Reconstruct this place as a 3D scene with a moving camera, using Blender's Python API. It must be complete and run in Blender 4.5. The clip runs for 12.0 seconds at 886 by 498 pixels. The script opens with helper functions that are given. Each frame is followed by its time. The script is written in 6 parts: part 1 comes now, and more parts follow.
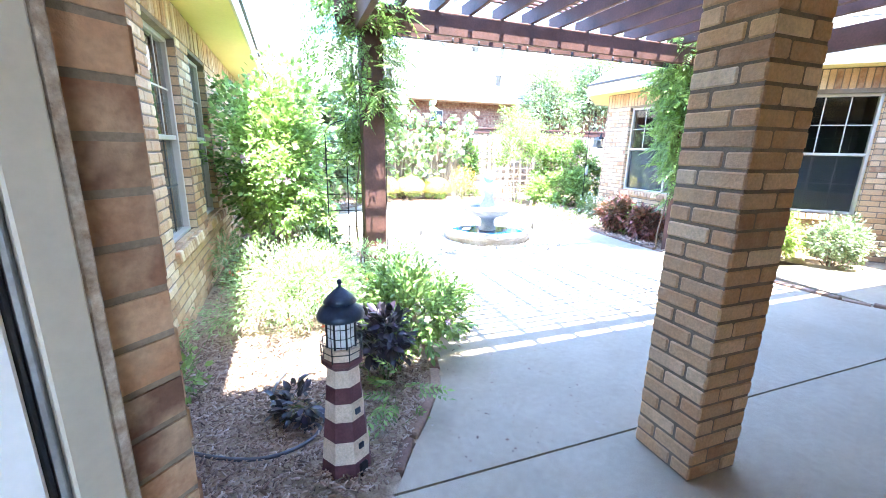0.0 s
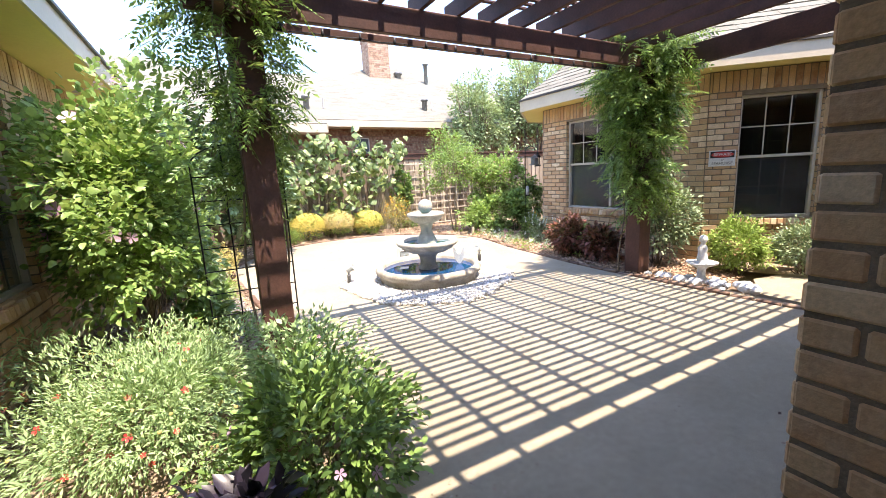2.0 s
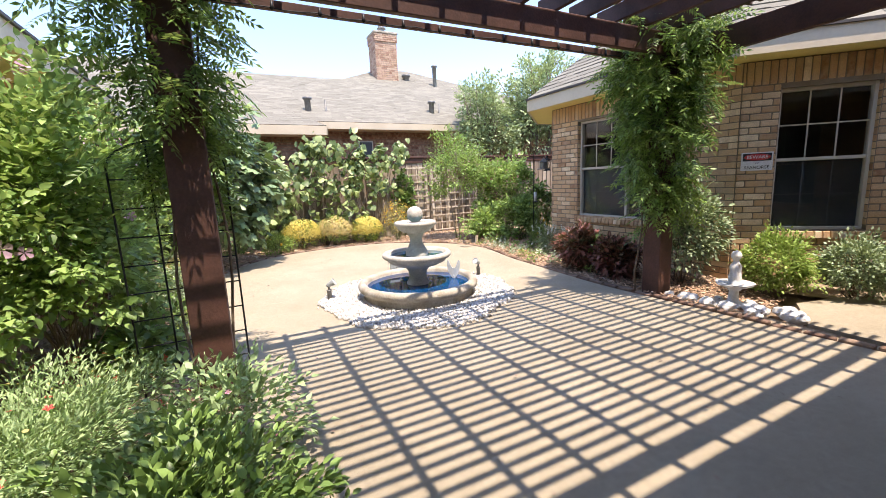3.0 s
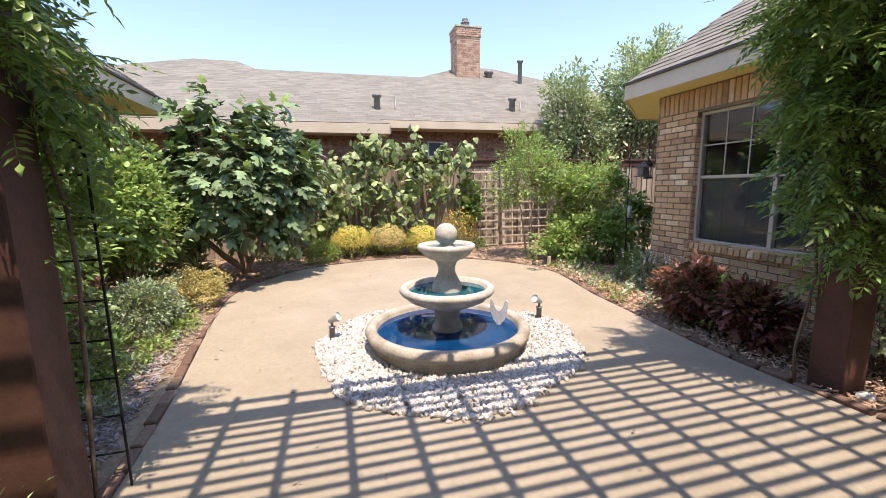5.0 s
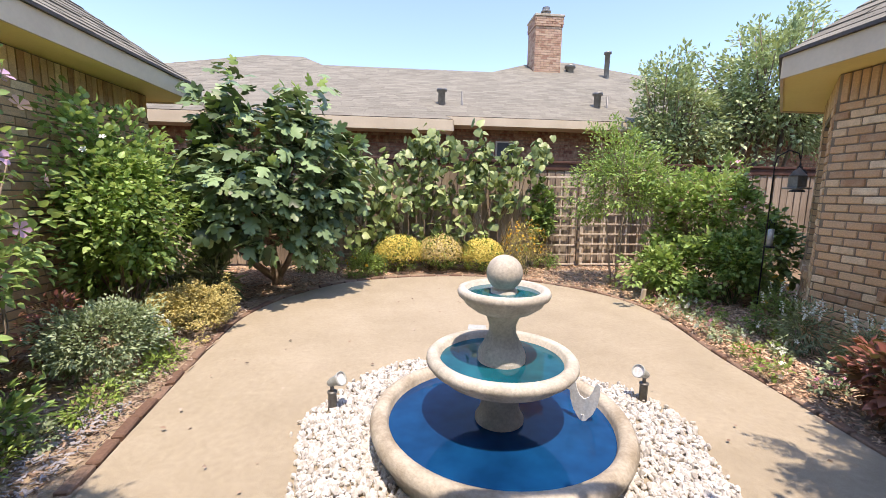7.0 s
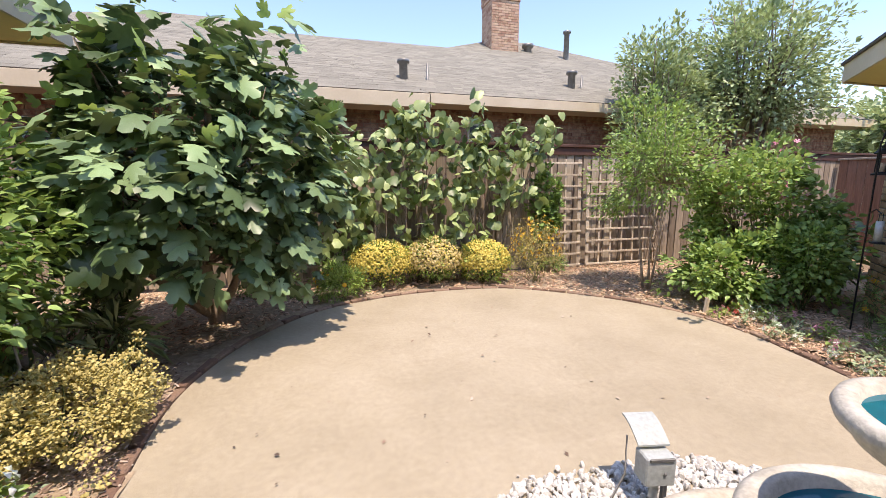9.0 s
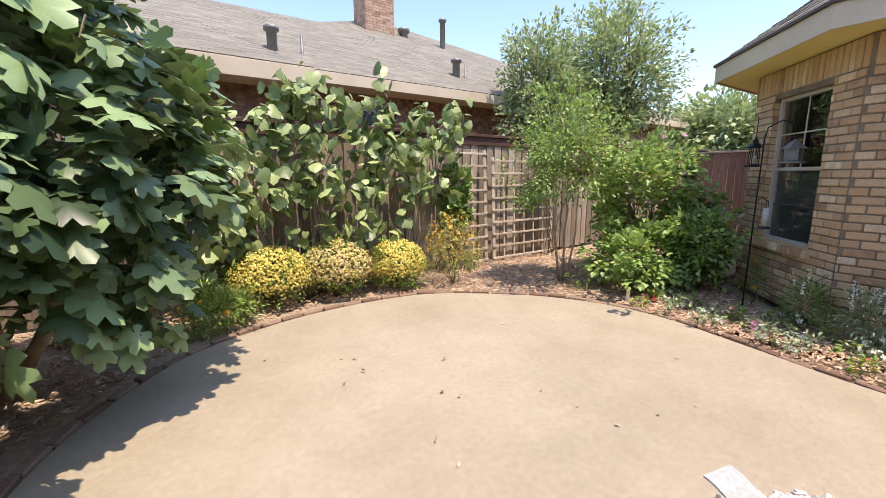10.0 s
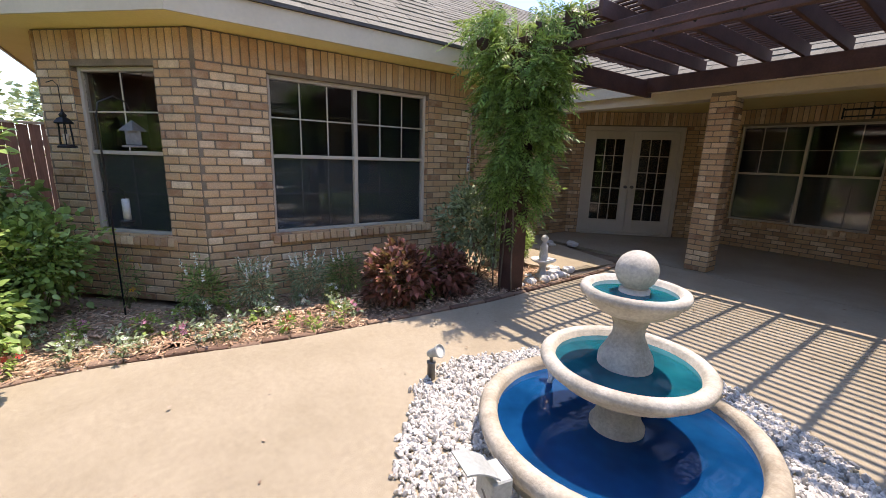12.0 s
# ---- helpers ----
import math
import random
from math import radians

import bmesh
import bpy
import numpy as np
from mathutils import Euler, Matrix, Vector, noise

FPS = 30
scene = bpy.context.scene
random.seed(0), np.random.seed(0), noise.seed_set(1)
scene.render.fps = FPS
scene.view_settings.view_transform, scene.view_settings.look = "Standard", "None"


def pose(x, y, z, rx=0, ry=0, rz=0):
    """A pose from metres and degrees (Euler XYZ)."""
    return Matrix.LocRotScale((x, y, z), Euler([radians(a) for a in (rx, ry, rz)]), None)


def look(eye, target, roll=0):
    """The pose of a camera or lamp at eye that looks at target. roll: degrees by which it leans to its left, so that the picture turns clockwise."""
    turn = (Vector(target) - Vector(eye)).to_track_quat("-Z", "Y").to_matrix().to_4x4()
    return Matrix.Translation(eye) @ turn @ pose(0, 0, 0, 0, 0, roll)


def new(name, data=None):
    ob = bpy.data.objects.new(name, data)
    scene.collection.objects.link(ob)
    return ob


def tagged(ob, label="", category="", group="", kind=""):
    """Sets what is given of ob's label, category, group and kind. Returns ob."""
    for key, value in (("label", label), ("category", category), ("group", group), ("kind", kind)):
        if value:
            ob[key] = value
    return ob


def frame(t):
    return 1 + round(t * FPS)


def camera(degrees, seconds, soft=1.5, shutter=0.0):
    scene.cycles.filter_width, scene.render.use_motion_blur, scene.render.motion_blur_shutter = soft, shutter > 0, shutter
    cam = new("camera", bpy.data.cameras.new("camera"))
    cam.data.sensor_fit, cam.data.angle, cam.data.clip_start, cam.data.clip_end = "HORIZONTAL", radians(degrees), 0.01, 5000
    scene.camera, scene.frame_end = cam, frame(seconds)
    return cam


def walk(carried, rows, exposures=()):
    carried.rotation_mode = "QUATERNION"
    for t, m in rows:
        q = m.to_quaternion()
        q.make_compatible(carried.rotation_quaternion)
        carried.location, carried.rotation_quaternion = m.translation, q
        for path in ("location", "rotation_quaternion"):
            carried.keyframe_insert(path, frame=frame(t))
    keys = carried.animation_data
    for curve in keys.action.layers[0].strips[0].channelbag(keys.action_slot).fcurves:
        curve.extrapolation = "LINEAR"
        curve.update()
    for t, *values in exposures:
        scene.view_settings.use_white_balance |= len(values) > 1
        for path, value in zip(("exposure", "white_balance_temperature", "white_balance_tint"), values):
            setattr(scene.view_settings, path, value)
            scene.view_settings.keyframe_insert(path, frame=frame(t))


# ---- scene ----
cam = camera(95.0, 12.0, 0.6)
PATH = [
    (0, (1.757, 1.089, 1.366), (2.434, 2.907, 0.881), 1.1),
    (0.5, (1.76, 1.308, 1.382), (2.466, 3.126, 0.94), -0.8),
    (1, (1.92, 1.559, 1.396), (2.739, 3.335, 0.981), -2.0),
    (1.5, (2.081, 1.809, 1.337), (3.002, 3.543, 0.955), -2.6),
    (2, (2.227, 2.014, 1.33), (3.176, 3.738, 0.972), -2.8),
    (2.5, (2.486, 2.177, 1.338), (3.419, 3.912, 0.994), -2.6),
    (2.7, (2.589, 2.259, 1.327), (3.507, 4.003, 0.988), -2.6),
    (4.3, (3.348, 3.178, 1.287), (4.047, 5.027, 0.981), -1.3),
    (4.5, (3.429, 3.276, 1.31), (4.078, 5.143, 1.004), -1.2),
    (5, (3.68, 3.474, 1.323), (4.189, 5.385, 1.026), -0.9),
    (5.5, (3.895, 3.681, 1.336), (4.262, 5.625, 1.042), -0.5),
    (6, (4.042, 3.966, 1.347), (4.289, 5.93, 1.058), 0.1),
    (6.5, (4.13, 4.291, 1.359), (4.306, 6.263, 1.077), 0.6),
    (6.6, (4.135, 4.371, 1.359), (4.301, 6.343, 1.071), 0.6),
    (7, (4.044, 4.665, 1.352), (4.237, 6.636, 1.073), 1.0),
    (7.2, (3.971, 4.824, 1.358), (4.193, 6.791, 1.077), 1.2),
    (8.8, (3.414, 6.099, 1.334), (3.895, 8.015, 1.025), -0.1),
    (9, (3.331, 6.277, 1.34), (3.872, 8.176, 1.022), -0.0),
    (9.5, (3.174, 6.714, 1.345), (3.949, 8.525, 0.999), -0.3),
    (10, (3.136, 7.148, 1.343), (4.25, 8.77, 0.985), -0.2),
    (10.5, (3.17, 7.567, 1.349), (4.695, 8.808, 0.985), -0.1),
    (10.7, (3.214, 7.707, 1.356), (4.909, 8.701, 0.985), -0.3),
    (11, (3.295, 7.904, 1.349), (5.18, 8.441, 0.948), -0.3),
    (11.1, (3.332, 7.993, 1.338), (5.26, 8.355, 0.949), 0.1),
    (11.5, (3.496, 8.232, 1.376), (5.42, 7.903, 0.938), 0.4),
    (12, (3.631, 8.452, 1.416), (5.209, 7.3, 0.986), 1.7),
]

# exposure falls as the walker steps out of the shade of the doorway
walk(cam, [(t, look(eye, target, roll)) for t, eye, target, roll in PATH],
     [(0, 4.72, 5950, 12), (0.6, 4.2, 6500, 13), (1.2, 3.32, 7200, 15.5), (2.0, 2.55, 7550, 17), (3.0, 2.0, 7550, 18), (5.0, 1.66, 7750, 20), (8.0, 1.58, 7750, 19.5), (11.0, 1.6, 7700, 19.5), (12, 1.68, 7700, 20)])

# ---- sky and sun ----
TO_SUN = Vector((0.12, -0.89, 2.62)).normalized()
world = bpy.data.worlds.new("sky")
scene.world = world
world.use_nodes = True
wn = world.node_tree.nodes
sky = wn.new("ShaderNodeTexSky")
sky.sky_type, sky.sun_disc = "NISHITA", False
sky.sun_elevation = math.asin(TO_SUN.z)
sky.sun_rotation = math.atan2(TO_SUN.x, TO_SUN.y)
sky.air_density, sky.dust_density, sky.ozone_density = 1.0, 1.1, 6.0
sky.altitude = 1000
wn["Background"].inputs[1].default_value = 0.148
world.node_tree.links.new(sky.outputs[0], wn["Background"].inputs[0])
sun = new("sun", bpy.data.lights.new("sun", "SUN"))
sun.data.energy, sun.data.angle, sun.data.color = 2.0, radians(0.53), (1.0, 0.955, 0.88)
sun.matrix_world = look(TO_SUN * 30, (0, 0, 0))

# ---- materials ----
def mat(name, build):
    m = bpy.data.materials.new(name)
    m.use_nodes = True
    nt = m.node_tree
    build(nt, nt.nodes["Principled BSDF"])
    return m


def node(nt, kind, **sets):
    n = nt.nodes.new(kind)
    for k, v in sets.items():
        n.inputs[k.replace("_", " ")].default_value = v
    return n


def coords(nt, kind="Object"):
    return nt.nodes.new("ShaderNodeTexCoord").outputs[kind]


def noise_of(nt, scale, detail=4.0, where=None, rough=0.55):
    n = node(nt, "ShaderNodeTexNoise", Scale=scale, Detail=detail, Roughness=rough)
    nt.links.new(where if where is not None else coords(nt), n.inputs["Vector"])
    return n.outputs["Fac"]


def ramp(nt, fac, stops):
    r = nt.nodes.new("ShaderNodeValToRGB")
    e = r.color_ramp.elements
    while len(e) < len(stops):
        e.new(0.5)
    for el, (p, c) in zip(e, stops):
        el.position, el.color = p, (*c, 1)
    nt.links.new(fac, r.inputs[0])
    return r.outputs[0]


def mixed(nt, fac, a, b, how="MIX"):
    n = nt.nodes.new("ShaderNodeMix")
    n.data_type, n.blend_type = "RGBA", how
    for sock, v in ((n.inputs[0], fac), (n.inputs[6], a), (n.inputs[7], b)):
        if isinstance(v, bpy.types.NodeSocket):
            nt.links.new(v, sock)
        elif isinstance(v, tuple):
            sock.default_value = (*v, 1)
        else:
            sock.default_value = v
    return n.outputs[2]


def bumped(nt, bsdf, height, strength=0.4, distance=0.01):
    b = node(nt, "ShaderNodeBump", Strength=strength, Distance=distance)
    nt.links.new(height, b.inputs["Height"])
    nt.links.new(b.outputs[0], bsdf.inputs["Normal"])


def rough_mat(name, dark, light, scale=8.0, fine=60.0, rough=0.85, bump=0.4, dist=0.006, metal=0.0, where="Object", stops=(0.3, 0.7), grainy=0.7):
    """Two colours mixed by a broad noise, with fine grain on top."""
    def build(nt, b):
        w = coords(nt, where)
        broad = noise_of(nt, scale, 5, w)
        grain = noise_of(nt, fine, 4, w)
        c = ramp(nt, broad, [(stops[0], dark), (stops[1], light)])
        g = ramp(nt, grain, [(0.3, (0.72, 0.72, 0.72)), (0.7, (1.12, 1.12, 1.12))])
        nt.links.new(mixed(nt, grainy, c, g, "MULTIPLY"), b.inputs["Base Color"])
        b.inputs["Roughness"].default_value = rough
        b.inputs["Metallic"].default_value = metal
        bumped(nt, b, grain, bump, dist)
    return mat(name, build)


def pick_random(nt, islands):
    if islands:
        return nt.nodes.new("ShaderNodeNewGeometry").outputs["Random Per Island"]
    return nt.nodes.new("ShaderNodeObjectInfo").outputs["Random"]


def brick_mat(name, islands, tones):
    def build(nt, b):
        w = coords(nt, "Object") if islands else coords(nt, "Generated")
        pick = pick_random(nt, islands)
        base = ramp(nt, pick, tones)
        geo = nt.nodes.new("ShaderNodeNewGeometry").outputs["Position"]
        blot = noise_of(nt, 11.0, 4, geo)
        grain = noise_of(nt, 90.0, 4, geo)
        c = mixed(nt, ramp(nt, blot, [(0.42, (0, 0, 0)), (0.72, (0.75, 0.75, 0.75))]), base, (0.57, 0.41, 0.26))
        c = mixed(nt, ramp(nt, noise_of(nt, 5.0, 5, geo), [(0.55, (0, 0, 0)), (0.85, (0.4, 0.4, 0.4))]), c, (0.26, 0.15, 0.10))
        g = ramp(nt, grain, [(0.3, (0.78, 0.78, 0.78)), (0.7, (1.1, 1.1, 1.1))])
        nt.links.new(mixed(nt, 0.8, c, g, "MULTIPLY"), b.inputs["Base Color"])
        b.inputs["Roughness"].default_value = 0.92
        bumped(nt, b, grain, 0.5, 0.006)
    return mat(name, build)


TAN = [(0.0, (0.330, 0.176, 0.099)), (0.15, (0.550, 0.330, 0.176)), (0.45, (0.682, 0.462, 0.259)), (0.7, (0.572, 0.341, 0.182)), (0.85, (0.759, 0.550, 0.336)), (1.0, (0.850, 0.682, 0.462))]
RED = [(0.0, (0.17, 0.07, 0.045)), (0.35, (0.26, 0.11, 0.07)), (0.7, (0.30, 0.15, 0.10)), (1.0, (0.36, 0.21, 0.145))]
M_BRICK, M_BRICKS = brick_mat("brick", False, TAN), brick_mat("bricks", True, TAN)
M_REDBRICKS = brick_mat("red_bricks", True, RED)
M_CHIMNEY = brick_mat("chimney_bricks", True, [(0.0, (0.28, 0.14, 0.095)), (0.5, (0.42, 0.25, 0.18)), (1.0, (0.52, 0.36, 0.27))])
# the house brick again, redder and darkened: doorway shade put into the colour
SHADED_TAN = [(0.0, (0.13, 0.065, 0.042)), (0.35, (0.27, 0.135, 0.075)), (0.7, (0.40, 0.215, 0.115)), (1.0, (0.48, 0.29, 0.17))]
M_SHADEDBRICK, M_SHADEDBRICKS = brick_mat("shaded_brick", False, SHADED_TAN), brick_mat("shaded_bricks", True, SHADED_TAN)
M_MORTAR = rough_mat("mortar", (0.19, 0.145, 0.10), (0.29, 0.23, 0.165), 6, 120, 0.95, 0.5)
M_SOFFIT = rough_mat("soffit_paint", (0.80, 0.63, 0.24), (0.86, 0.70, 0.29), 1.5, 40, 0.6, 0.08, grainy=0.15)
M_FASCIA = rough_mat("fascia_paint", (0.60, 0.49, 0.34), (0.68, 0.57, 0.41), 2, 30, 0.55, 0.1, grainy=0.15)
M_TRIM = rough_mat("window_paint", (0.50, 0.45, 0.37), (0.58, 0.52, 0.43), 3, 40, 0.45, 0.06, grainy=0.15)
M_DOORPAINT = rough_mat("door_paint", (0.60, 0.54, 0.45), (0.68, 0.61, 0.51), 2, 50, 0.5, 0.08, grainy=0.15)
M_WHITEDOOR = rough_mat("white_door", (0.74, 0.74, 0.72), (0.80, 0.80, 0.78), 2, 50, 0.4, 0.05, grainy=0.15)
# darker copy of the door paint, with the near jamb's shade in the colour
M_SHADEDJAMB = rough_mat("shaded_jamb_paint", (0.40, 0.35, 0.27), (0.47, 0.415, 0.325), 3, 60, 0.5, 0.08, grainy=0.2)
M_CAULK = rough_mat("stained_caulk", (0.20, 0.13, 0.08), (0.50, 0.42, 0.33), 45, 160, 0.8, 0.5)
M_DARKEDGE = rough_mat("drip_edge", (0.06, 0.05, 0.045), (0.10, 0.085, 0.075), 5, 40, 0.6, 0.1)
# near-black wall colour stands in for the dark of unlit rooms
M_ROOMSHADE = rough_mat("room_shade", (0.035, 0.03, 0.026), (0.06, 0.052, 0.045), 1, 10, 0.9, 0.05)
M_WOODSTAIN = rough_mat("stained_wood", (0.060, 0.026, 0.019), (0.125, 0.055, 0.040), 4, 55, 0.65, 0.3)
M_BLACK = rough_mat("black_metal", (0.012, 0.013, 0.014), (0.03, 0.03, 0.032), 9, 80, 0.45, 0.15, metal=0.4)
M_DARKMETAL = rough_mat("grey_metal", (0.16, 0.16, 0.155), (0.26, 0.26, 0.25), 9, 80, 0.5, 0.15, metal=0.5)
M_GREYPAINT = rough_mat("grey_paint", (0.36, 0.39, 0.38), (0.46, 0.49, 0.48), 6, 60, 0.5, 0.1)
M_STONE = rough_mat("cast_stone", (0.40, 0.37, 0.31), (0.66, 0.63, 0.56), 7, 70, 0.85, 0.45)
M_STONEWEATHER = rough_mat("weathered_cast_stone", (0.32, 0.27, 0.20), (0.60, 0.55, 0.46), 6, 55, 0.9, 0.6)
M_WHITESTONE = rough_mat("white_plaster", (0.66, 0.66, 0.64), (0.82, 0.82, 0.80), 12, 90, 0.7, 0.2)
M_MULCH = rough_mat("mulch_soil", (0.27, 0.20, 0.135), (0.48, 0.375, 0.265), 22, 120, 0.95, 0.6, 0.015)
M_SOIL = rough_mat("dry_soil", (0.17, 0.12, 0.08), (0.30, 0.22, 0.15), 3, 60, 0.95, 0.8, 0.02)


def shingle_mat(name, islands=True):
    def build(nt, b):
        pick = pick_random(nt, islands)
        base = ramp(nt, pick, [(0.0, (0.192, 0.180, 0.146)), (0.5, (0.220, 0.207, 0.168)), (1.0, (0.254, 0.240, 0.196))])
        w = nt.nodes.new("ShaderNodeNewGeometry").outputs["Position"]
        grain = noise_of(nt, 160.0, 3, w)
        streak = noise_of(nt, 1.3, 4, w)
        c = mixed(nt, 0.8, base, ramp(nt, grain, [(0.3, (0.7, 0.7, 0.7)), (0.7, (1.2, 1.2, 1.2))]), "MULTIPLY")
        c = mixed(nt, 0.5, c, ramp(nt, streak, [(0.3, (0.8, 0.8, 0.8)), (0.7, (1.1, 1.1, 1.1))]), "MULTIPLY")
        nt.links.new(c, b.inputs["Base Color"])
        b.inputs["Roughness"].default_value = 0.95
        bumped(nt, b, grain, 0.4, 0.004)
    return mat(name, build)


M_SHINGLE = shingle_mat("asphalt_shingles")


def concrete_build(nt, b):
    w = coords(nt)
    grain = noise_of(nt, 210.0, 6, w, 0.75)
    mottle = noise_of(nt, 26.0, 5, w, 0.7)
    speck = node(nt, "ShaderNodeTexVoronoi", Scale=85.0)
    nt.links.new(w, speck.inputs["Vector"])
    c = ramp(nt, noise_of(nt, 0.8, 6, w, 0.68), [(0.3, (0.335, 0.285, 0.205)), (0.55, (0.41, 0.353, 0.262)), (0.8, (0.465, 0.407, 0.315))])
    c = mixed(nt, ramp(nt, noise_of(nt, 2.7, 7, w, 0.75), [(0.54, (0, 0, 0)), (0.76, (0.4, 0.4, 0.4))]), c, (0.32, 0.26, 0.19))
    c = mixed(nt, 0.8, c, ramp(nt, mottle, [(0.3, (0.84, 0.84, 0.85)), (0.7, (1.1, 1.1, 1.09))]), "MULTIPLY")
    c = mixed(nt, 0.95, c, ramp(nt, grain, [(0.3, (0.62, 0.61, 0.60)), (0.68, (1.2, 1.2, 1.2))]), "MULTIPLY")
    c = mixed(nt, ramp(nt, speck.outputs["Distance"], [(0.05, (0.65, 0.65, 0.65)), (0.13, (0, 0, 0))]), c, (0.17, 0.135, 0.10))
    nt.links.new(c, b.inputs["Base Color"])
    b.inputs["Roughness"].default_value = 0.92
    bumped(nt, b, grain, 0.6, 0.005)


M_CONCRETE = mat("concrete", concrete_build)


def fence_mat(name, tones):
    def build(nt, b):
        base = ramp(nt, pick_random(nt, False), tones)
        stretch = node(nt, "ShaderNodeMapping")
        stretch.inputs["Scale"].default_value = (40, 40, 2.5)
        nt.links.new(coords(nt), stretch.inputs["Vector"])
        grain = noise_of(nt, 1.0, 6, stretch.outputs[0], 0.65)
        c = mixed(nt, 0.85, base, ramp(nt, grain, [(0.3, (0.55, 0.55, 0.55)), (0.7, (1.2, 1.2, 1.2))]), "MULTIPLY")
        nt.links.new(c, b.inputs["Base Color"])
        b.inputs["Roughness"].default_value = 0.9
        bumped(nt, b, grain, 0.5, 0.005)
    return mat(name, build)


M_FENCE = fence_mat("weathered_fence_wood", [(0, (0.22, 0.17, 0.125)), (0.5, (0.36, 0.29, 0.22)), (1, (0.50, 0.425, 0.335))])
M_LATTICE = fence_mat("pale_weathered_wood", [(0, (0.46, 0.37, 0.28)), (1, (0.64, 0.54, 0.43))])


def glass_build(nt, b):
    b.inputs["Base Color"].default_value = (0.86, 0.9, 0.9, 1)
    b.inputs["Roughness"].default_value = 0.01
    b.inputs["IOR"].default_value = 1.5
    b.inputs["Transmission Weight"].default_value = 1.0


M_GLASS = mat("window_glass", glass_build)
M_SCREEN = rough_mat("solar_screen", (0.045, 0.05, 0.052), (0.065, 0.07, 0.072), 3, 200, 0.5, 0.1)


def water_build(deep, pale):
    def build(nt, b):
        c = ramp(nt, noise_of(nt, 4.0, 3), [(0.35, deep), (0.7, pale)])
        nt.links.new(c, b.inputs["Base Color"])
        b.inputs["Roughness"].default_value = 0.03
        b.inputs["IOR"].default_value = 1.33
        bumped(nt, b, noise_of(nt, 14.0, 2), 0.04, 0.01)
    return build


M_POOL = mat("blue_dyed_water", water_build((0.0, 0.028, 0.098), (0.0, 0.060, 0.19)))
M_BOWLWATER = mat("turquoise_water", water_build((0.0, 0.055, 0.085), (0.0, 0.125, 0.17)))
M_BLUELINER = rough_mat("blue_pool_paint", (0.01, 0.16, 0.34), (0.02, 0.26, 0.46), 6, 50, 0.6, 0.2)

# ---- mesh helpers ----
def mesh_of(name, verts, faces, material, smooth=False):
    me = bpy.data.meshes.new(name)
    me.from_pydata([tuple(v) for v in verts], [], faces)
    me.materials.append(material)
    if smooth:
        for p in me.polygons:
            p.use_smooth = True
    return me


def from_bm(name, bm, material, smooth=False):
    me = bpy.data.meshes.new(name)
    bmesh.ops.recalc_face_normals(bm, faces=bm.faces)
    bm.to_mesh(me)
    bm.free()
    me.materials.append(material)
    if smooth:
        for p in me.polygons:
            p.use_smooth = True
    return me


def part(name, data, material=None, parent=None, label="", smooth=False):
    """Links a bmesh or a mesh as one object under a thing or a part."""
    if isinstance(data, bmesh.types.BMesh):
        data = from_bm(name, data, material, smooth)
    ob = new(name, data)
    if parent is not None:
        ob.parent = parent
    if label:
        tagged(ob, label)
    return ob


def thing(name, label, category, at=(0, 0, 0), turn=0.0, group="", kind=""):
    ob = new(name)
    ob.empty_display_size = 0.1
    ob.matrix_world = pose(*at, 0, 0, turn)
    return tagged(ob, label, category, group, kind)


def box(bm, lo, hi, m=None, bevel=0.0):
    """A box from corner to corner, its edges bevelled, added to bm."""
    mid, size = [(a + b) / 2 for a, b in zip(lo, hi)], [b - a for a, b in zip(lo, hi)]
    mm = Matrix.Translation(mid) @ Matrix.Diagonal((*size, 1))
    if m is not None:
        mm = m @ mm
    vs = bmesh.ops.create_cube(bm, size=1.0, matrix=mm)["verts"]
    if bevel:
        es = list({e for v in vs for e in v.link_edges})
        bmesh.ops.bevel(bm, geom=es, offset=bevel, segments=1, affect="EDGES")
    return bm


def boxed(lo, hi, m=None, bevel=0.004):
    return box(bmesh.new(), lo, hi, m, bevel)


def tube(bm, points, radius, sides=8, taper=1.0):
    """A bent round bar through the points."""
    pts = [Vector(p) for p in points]
    rings = []
    for i, p in enumerate(pts):
        d = (pts[min(i + 1, len(pts) - 1)] - pts[max(i - 1, 0)]).normalized()
        side = d.cross(Vector((0.31, 0.2, 0.93)))
        if side.length < 1e-3:
            side = d.cross(Vector((1, 0, 0)))
        side.normalize()
        up = side.cross(d)
        r = radius * (1 + (taper - 1) * i / max(1, len(pts) - 1))
        rings.append([bm.verts.new(p + (side * math.cos(a) + up * math.sin(a)) * r) for a in [2 * math.pi * k / sides for k in range(sides)]])
    for a, b in zip(rings, rings[1:]):
        for k in range(sides):
            bm.faces.new((a[k], a[(k + 1) % sides], b[(k + 1) % sides], b[k]))
    bm.faces.new(rings[0][::-1])
    bm.faces.new(rings[-1])
    return bm


def lathe(profile, sides=48, wobble=0.0):
    """A turned shape from (radius, height) pairs."""
    bm = bmesh.new()
    rings = []
    for r, z in profile:
        if r < 1e-4:
            rings.append([bm.verts.new((0, 0, z))])
        else:
            rings.append([bm.verts.new((r * math.cos(a) * (1 + wobble * math.sin(5 * a)), r * math.sin(a) * (1 + wobble * math.sin(5 * a)), z)) for a in [2 * math.pi * k / sides for k in range(sides)]])
    for a, b in zip(rings, rings[1:]):
        for k in range(sides):
            k2 = (k + 1) % sides
            if len(a) == 1 and len(b) > 1:
                bm.faces.new((a[0], b[k2], b[k]))
            elif len(b) == 1 and len(a) > 1:
                bm.faces.new((a[k], a[k2], b[0]))
            elif len(a) > 1:
                bm.faces.new((a[k], a[k2], b[k2], b[k]))
    return bm


